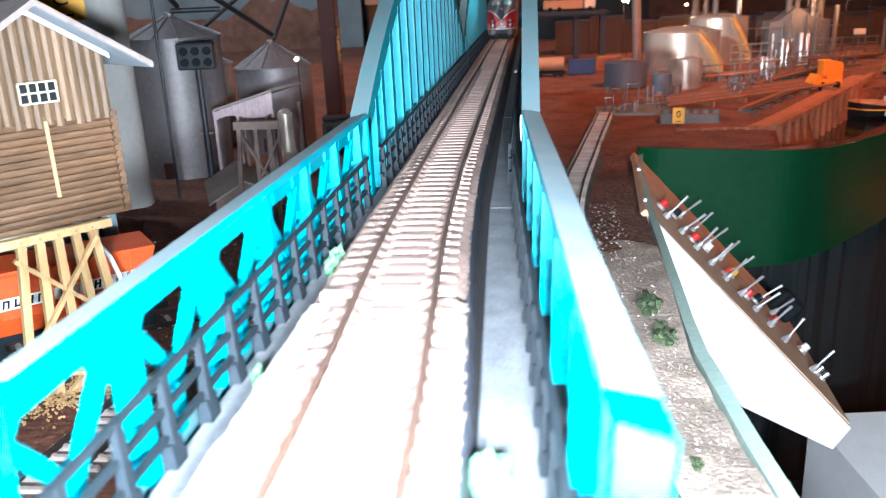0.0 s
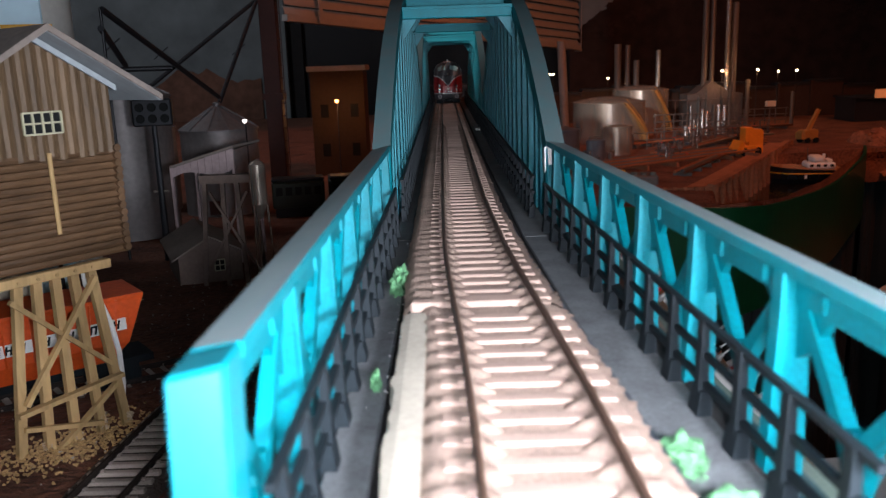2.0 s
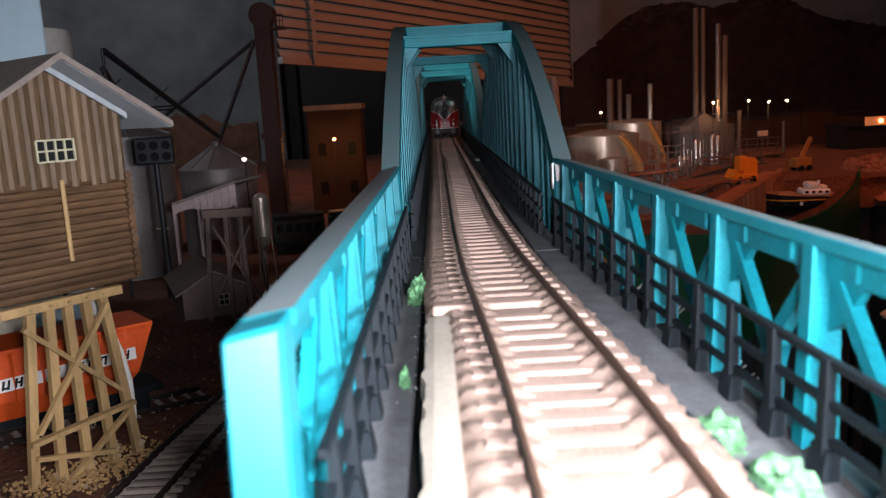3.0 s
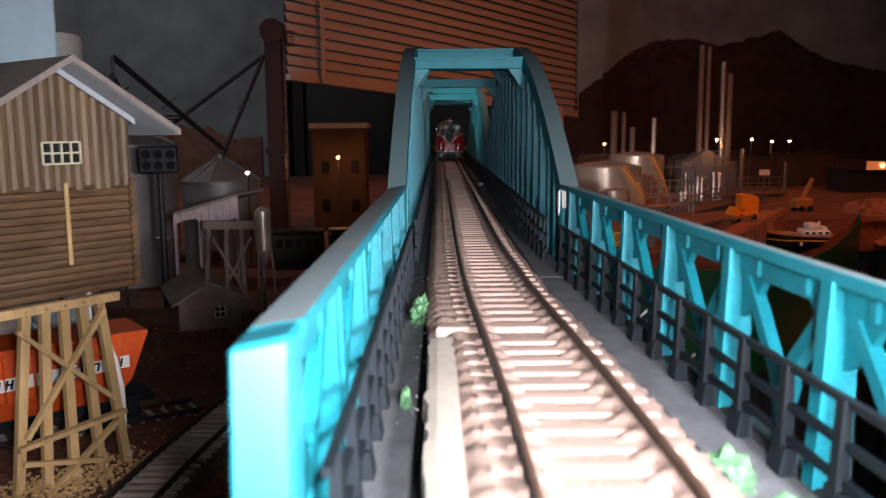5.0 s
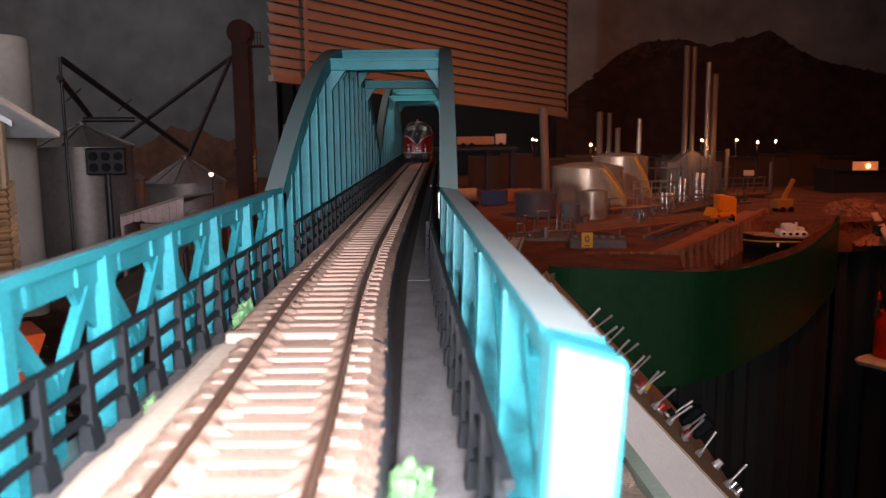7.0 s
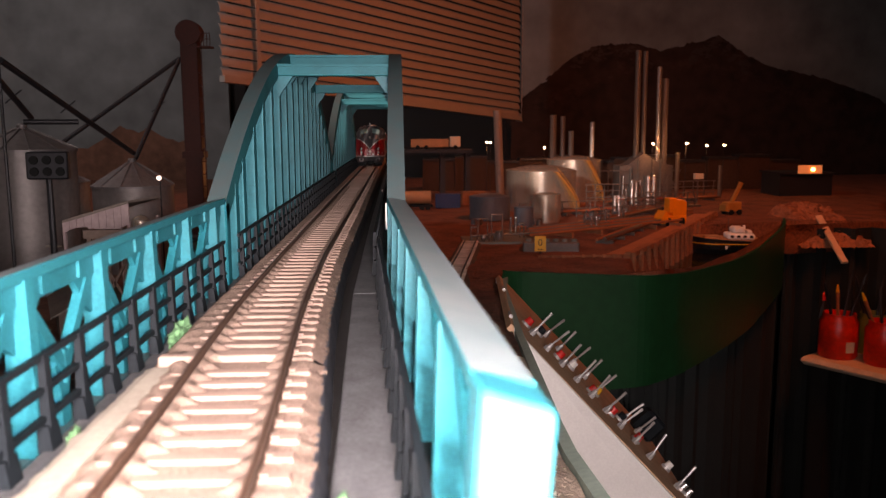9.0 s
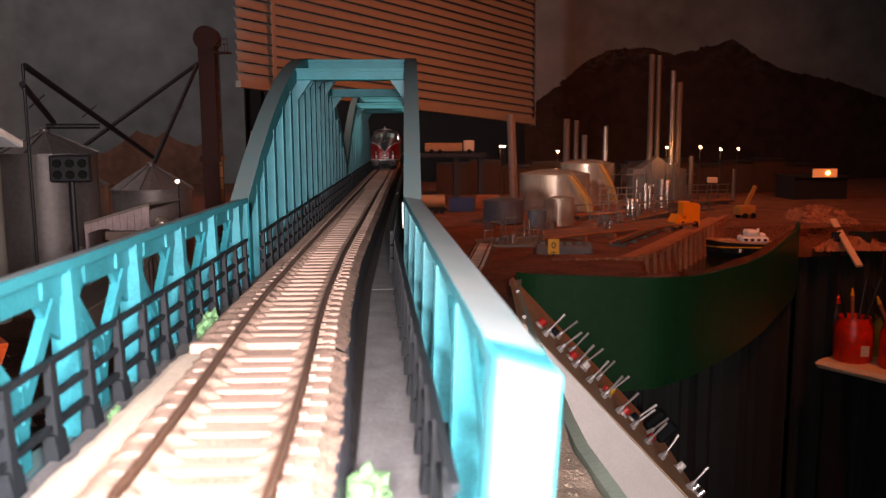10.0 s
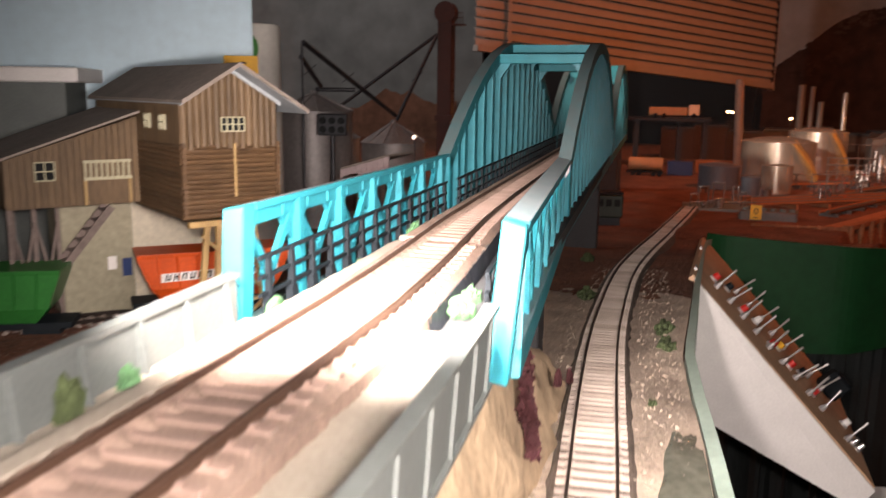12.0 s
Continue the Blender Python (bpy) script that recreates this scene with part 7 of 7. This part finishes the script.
def nose(x, z):
    return 0.0115 * (abs(x) / HW) ** 3.2 + max(0.0, z - 0.022) * 0.32 + max(0.0, 0.016 - z) * 0.10


def locomotive(place, length):
    t = thing("diesel_locomotive", place, 0, "dark red and grey diesel locomotive with a silver front chevron", "locomotive")
    n = 24
    xs = [-HW + 2 * HW * k / n for k in range(n + 1)]
    # red lower body: front skin, sides and rear
    bm = bmesh.new()
    zs = [0.0125, 0.017, 0.0215, 0.026, 0.030, 0.0335]
    ring = [[(x, nose(x, z), z) for x in xs] + [(HW, length - 0.012, z), (HW * 0.7, length - 0.002, z), (-HW * 0.7, length - 0.002, z), (-HW, length - 0.012, z)] for z in zs]
    vs = loft(bm, ring, True)
    bm.faces.new(vs[0])
    bm.faces.new(vs[-1][::-1])
    part("body", bm, LOCO_RED, t, "dark red lower body")
    # dark skirt
    bm = bmesh.new()
    ring = [[(x * s, nose(x, 0.013) + o, z) for x in xs] + [(HW * s, length - 0.012, z), (HW * 0.7, length - 0.003, z), (-HW * 0.7, length - 0.003, z), (-HW * s, length - 0.012, z)] for z, s, o in ((0.0045, 0.90, 0.0025), (0.0080, 0.97, 0.0010), (0.0122, 1.0, 0.0002))]
    vs = loft(bm, ring, True)
    bm.faces.new(vs[0])
    bm.faces.new(vs[-1][::-1])
    part("skirt", bm, LOCO_GREY, t, "dark grey skirt")
    # grey upper body with raked windscreens
    sec = [(-0.0170, 0.0337), (-0.0166, 0.0380), (-0.0155, 0.0425), (-0.0132, 0.0458), (-0.0095, 0.0480), (-0.005, 0.0491), (0, 0.0494)]
    sec = sec + [(-x, z) for x, z in sec[-2::-1]]
    base = [(x, nose(x, 0.0337) + 0.0004, 0.0337) for x in [-0.0168 + 0.0336 * k / 12 for k in range(13)]]
    mid = [((b[0] + x) / 2, (b[1] + 0.0190) / 2 - 0.0012, (b[2] + z) / 2) for b, (x, z) in zip(base, sec)]
    rows = [base, mid, [(x, 0.0190 + 0.004 * (abs(x) / HW) ** 2, z) for x, z in sec], [(x, 0.030, z) for x, z in sec], [(x, length - 0.030, z) for x, z in sec], [(x, length - 0.019, z) for x, z in sec], [(x, length - 0.006, 0.0337) for x in [-0.0168 + 0.0336 * k / 12 for k in range(13)]]]
    bm = bmesh.new()
    loft(bm, rows)
    part("upper_body", bm, LOCO_GREY, t, "dark grey roof and cab", True)
    # grey chevron panel on the nose, silver edge and belt lines
    def edge(x):
        return 0.0215 + 0.0119 * (1 - max(0.0, 1 - abs(x) / 0.0166) ** 1.9)

    bm = bmesh.new()
    rows = []
    for x in [-0.0160 + 0.032 * k / 24 for k in range(25)]:
        z0 = edge(x)
        rows.append([(x, nose(x, z) - 0.0003, z) for z in (z0, z0 + (0.0336 - z0) * 0.5, 0.0336)])
    loft(bm, rows)
    part("nose_panel", bm, LOCO_GREY, t, "dark grey chevron panel", True)
    bm = bmesh.new()
    rows = []
    for x in [-0.0166 + 0.0332 * k / 32 for k in range(33)]:
        z0 = edge(x)
        rows.append([(x, nose(x, z) - 0.0006, z) for z in (z0 - 0.0007, z0 + 0.0006)])
    loft(bm, rows)
    part("chevron_line", bm, SILVER, t, "silver chevron line", True)
    for z, w in ((0.0126, 0.0014), (0.0335, 0.0007)):
        bm = bmesh.new()
        if z < 0.02:
            loft(bm, [[(x * 1.004, nose(x, z) - 0.0005, z - w / 2), (x * 1.004, nose(x, z) - 0.0005, z + w / 2)] for x in xs])
        for s in (-1, 1):
            box(bm, *sorted((s * HW, s * (HW + 0.0003))), 0.012, length - 0.012, z - w / 2, z + w / 2)
        part("belt_line", bm, SILVER, t, "silver belt line")
    # windscreens
    for s in (-1, 1):
        bm = bmesh.new()
        rows = []
        for f in (0.10, 0.35, 0.60, 0.80):
            row = []
            for g in (0.40, 0.58, 0.76):
                j = 6 + s * (0.35 + 3.6 * f)
                lo, hi = int(math.floor(j)), int(math.floor(j)) + 1
                hi = min(hi, 12)
                k = j - lo
                b = Vector(base[lo]).lerp(Vector(base[hi]), k)
                e = Vector((sec[lo][0], 0.0190, sec[lo][1])).lerp(Vector((sec[hi][0], 0.0190, sec[hi][1])), k)
                q = b.lerp(e, g)
                row.append(q + Vector((0, -0.0018, 0.0006)))
            rows.append(row)
        loft(bm, rows)
        part("windscreen", bm, WINDSCREEN, t, "pale green windscreen")
    # lamps, number bars, vents
    for s in (-1, 1):
        x = s * 0.0102
        for z, mat, rr, nm in ((0.0172, HEADLAMP, 0.0010, "headlamp"), (0.0147, LAMP_RED, 0.0009, "tail_lamp")):
            y = nose(x, z)
            part(nm, rod(bmesh.new(), (x, y + 0.0006, z), (x, y - 0.0011, z), rr, None, 14), mat, t)
            part("lamp_ring", rod(bmesh.new(), (x, y + 0.0004, z), (x, y - 0.0008, z), rr * 1.3, None, 14), SILVER, t)
        part("nose_vent", boxed(x - 0.0013, x + 0.0013, nose(x, 0.0215) - 0.0005, nose(x, 0.0215) + 0.001, 0.0198, 0.0230), LOCO_GREY, t, "small grille")
        part("grab_rail", rod(bmesh.new(), (s * 0.0148, nose(0.0148, 0.0150) - 0.0006, 0.0145), (s * 0.0148, nose(0.0148, 0.018) - 0.0006, 0.0180), 0.0003, None, 6), SILVER, t)
        for k, zz in ((0, 0.010), (1, 0.010)):
            part("buffer", rod(bmesh.new(), (s * 0.0102, -0.0035, 0.0088), (s * 0.0102, 0.003, 0.0088), 0.0026 if k == 0 else 0.0014, None, 16), BUFFER if k == 0 else LOCO_GREY, t)
        part("step", boxed(s * 0.0125 - 0.002, s * 0.0125 + 0.002, 0.002, 0.006, 0.0012, 0.0050), BLACK_PLASTIC, t)
    for x, w, z in ((-0.0035, 0.0010, 0.0150), (-0.0010, 0.0026, 0.0150), (0.0026, 0.0018, 0.0150)):
        part("number_bar", boxed(x, x + w, nose(0, z) - 0.0006, nose(0, z), z - 0.0006, z + 0.0006), WHITE, t, "white unreadable number")
    part("badge", boxed(-0.0014, 0.0014, nose(0, 0.018) - 0.0007, nose(0, 0.018), 0.0172, 0.0190), WHITE, t, "small pale badge")
    part("nose_door", boxed(-0.0060, 0.0060, nose(0, 0.016) - 0.0003, nose(0, 0.016) + 0.0004, 0.0133, 0.0202), LOCO_RED, t)
    part("top_lamp", rod(bmesh.new(), (0, 0.0035, 0.0352), (0, 0.0075, 0.0362), 0.0011, None, 12), HEADLAMP, t)
    bm = bmesh.new()
    loft(bm, [[(x, 0.0186 + 0.004 * (abs(x) / HW) ** 2, z + 0.0002), (x, 0.0200 + 0.004 * (abs(x) / HW) ** 2, z + 0.0005)] for x, z in sec[2:-2]])
    part("brow_line", bm, SILVER, t, "silver line over the windscreens", True)
    part("windscreen_pillar", bar(bmesh.new(), (0, 0.0062, 0.0362), (0, 0.0172, 0.0482), 0.0014, 0.0010), LOCO_GREY, t)
    part("horn", rod(bmesh.new(), (0, 0.022, 0.0490), (0, 0.022, 0.0530), 0.0007, None, 8), SILVER, t)
    part("coupler", box(bmesh.new(), -0.0035, 0.0035, -0.008, 0.004, 0.0030, 0.0070, 0.0006), BLACK_PLASTIC, t)
    for s in (-1, 1):
        part("rail_guard", prism(bmesh.new(), [(s * 0.0050, 0.002, 0.0045), (s * 0.0118, 0.002, 0.0045), (s * 0.0108, 0.0012, 0.0008), (s * 0.0068, 0.0012, 0.0008)], (0, 0.0016, 0)), BLACK_PLASTIC, t)
        part("brake_hose", rod(bmesh.new(), (s * 0.0045, -0.002, 0.0075), (s * 0.0050, -0.0035, 0.0025), 0.0005, None, 6), BLACK_PLASTIC, t)
    # side windows, doors, roof gear
    for s in (-1, 1):
        for y, w in ((0.030, 0.008), (0.040, 0.006), (0.070, 0.007), (0.085, 0.007), (0.100, 0.007), (0.115, 0.007), (0.135, 0.007), (0.165, 0.006), (0.178, 0.006)):
            q = boxed(*sorted((s * 0.0160, s * 0.01685)), y, y + w, 0.0362, 0.0412)
            part("side_window", q, WINDSCREEN, t)
        for y in (0.062, 0.080, 0.098, 0.116, 0.134):
            part("port_window", boxed(*sorted((s * HW, s * (HW + 0.0004))), y, y + 0.0075, 0.0258, 0.0305), WINDSCREEN, t)
        for y in (0.040, 0.162):
            for d in (0, 0.006):
                part("door_rail", rod(bmesh.new(), (s * (HW + 0.0006), y + d, 0.0145), (s * (HW + 0.0006), y + d, 0.0290), 0.0003, None, 6), SILVER, t)
        for y in (0.036, 0.060, 0.150, 0.174):
            part("wheel", rod(bmesh.new(), (s * 0.0078, y, 0.0055), (s * 0.0102, y, 0.0055), 0.0055, None, 18), BLACK_PLASTIC, t)
        for y in (0.048, 0.162):
            part("bogie_side", boxed(*sorted((s * 0.0112, s * 0.0128)), y - 0.020, y + 0.020, 0.0035, 0.0075), BLACK_PLASTIC, t)
    for y in (0.05, 0.07, 0.09, 0.11, 0.13, 0.15):
        part("roof_vent", rod(bmesh.new(), (0, y, 0.0488), (0, y, 0.0506), 0.005, 0.0042, 16), SILVER, t, "pale roof fan")
    return t


TRAIN_Y = 0.94
locomotive((-0.0023, TRAIN_Y, RAIL_TOP), 0.212)
WAGON_RED = material("brown_red_wagon", (0.21, 0.030, 0.026), 0.45, 0, 0.2, 400, 50, 0.08)
t = thing("goods_wagon", (-0.0023, TRAIN_Y + 0.220, RAIL_TOP), 0, "brown-red lidded goods wagon with upright ribs", "wagon", "goods wagons in the train")
part("body", prism(bmesh.new(), [(-0.0140, 0.004, 0.011), (0.0140, 0.004, 0.011), (0.0168, 0.004, 0.034), (0.0100, 0.004, 0.0450), (0, 0.004, 0.0475), (-0.0100, 0.004, 0.0450), (-0.0168, 0.004, 0.034)], (0, 0.112, 0)), WAGON_RED, t)
for j in range(8):
    y = 0.008 + j * 0.0146
    for s in (-1, 1):
        part("rib", bar(bmesh.new(), (s * 0.0146, y, 0.012), (s * 0.0173, y, 0.034), 0.0014, 0.0016), WAGON_RED, t)
        part("roof_rib", bar(bmesh.new(), (s * 0.0172, y, 0.0345), (s * 0.0101, y, 0.0457), 0.0014, 0.0010), WAGON_RED, t)
part("underframe", boxed(-0.012, 0.012, 0.0, 0.120, 0.0085, 0.0108), BLACK_PLASTIC, t)
for y in (0.025, 0.095):
    part("wheelset", rod(bmesh.new(), (-0.0100, y, 0.0055), (0.0100, y, 0.0055), 0.0055, None, 16), BLACK_PLASTIC, t)

# board that trims the far rim of the layout
tagged(part("rim_board", bar(bmesh.new(), (0.772, 1.335, -0.128), (0.752, 1.205, -0.190), 0.004, 0.010, (1, 0, 0.2)), BROWN_BOARD), "pale brown board trimming the far rim", "board")
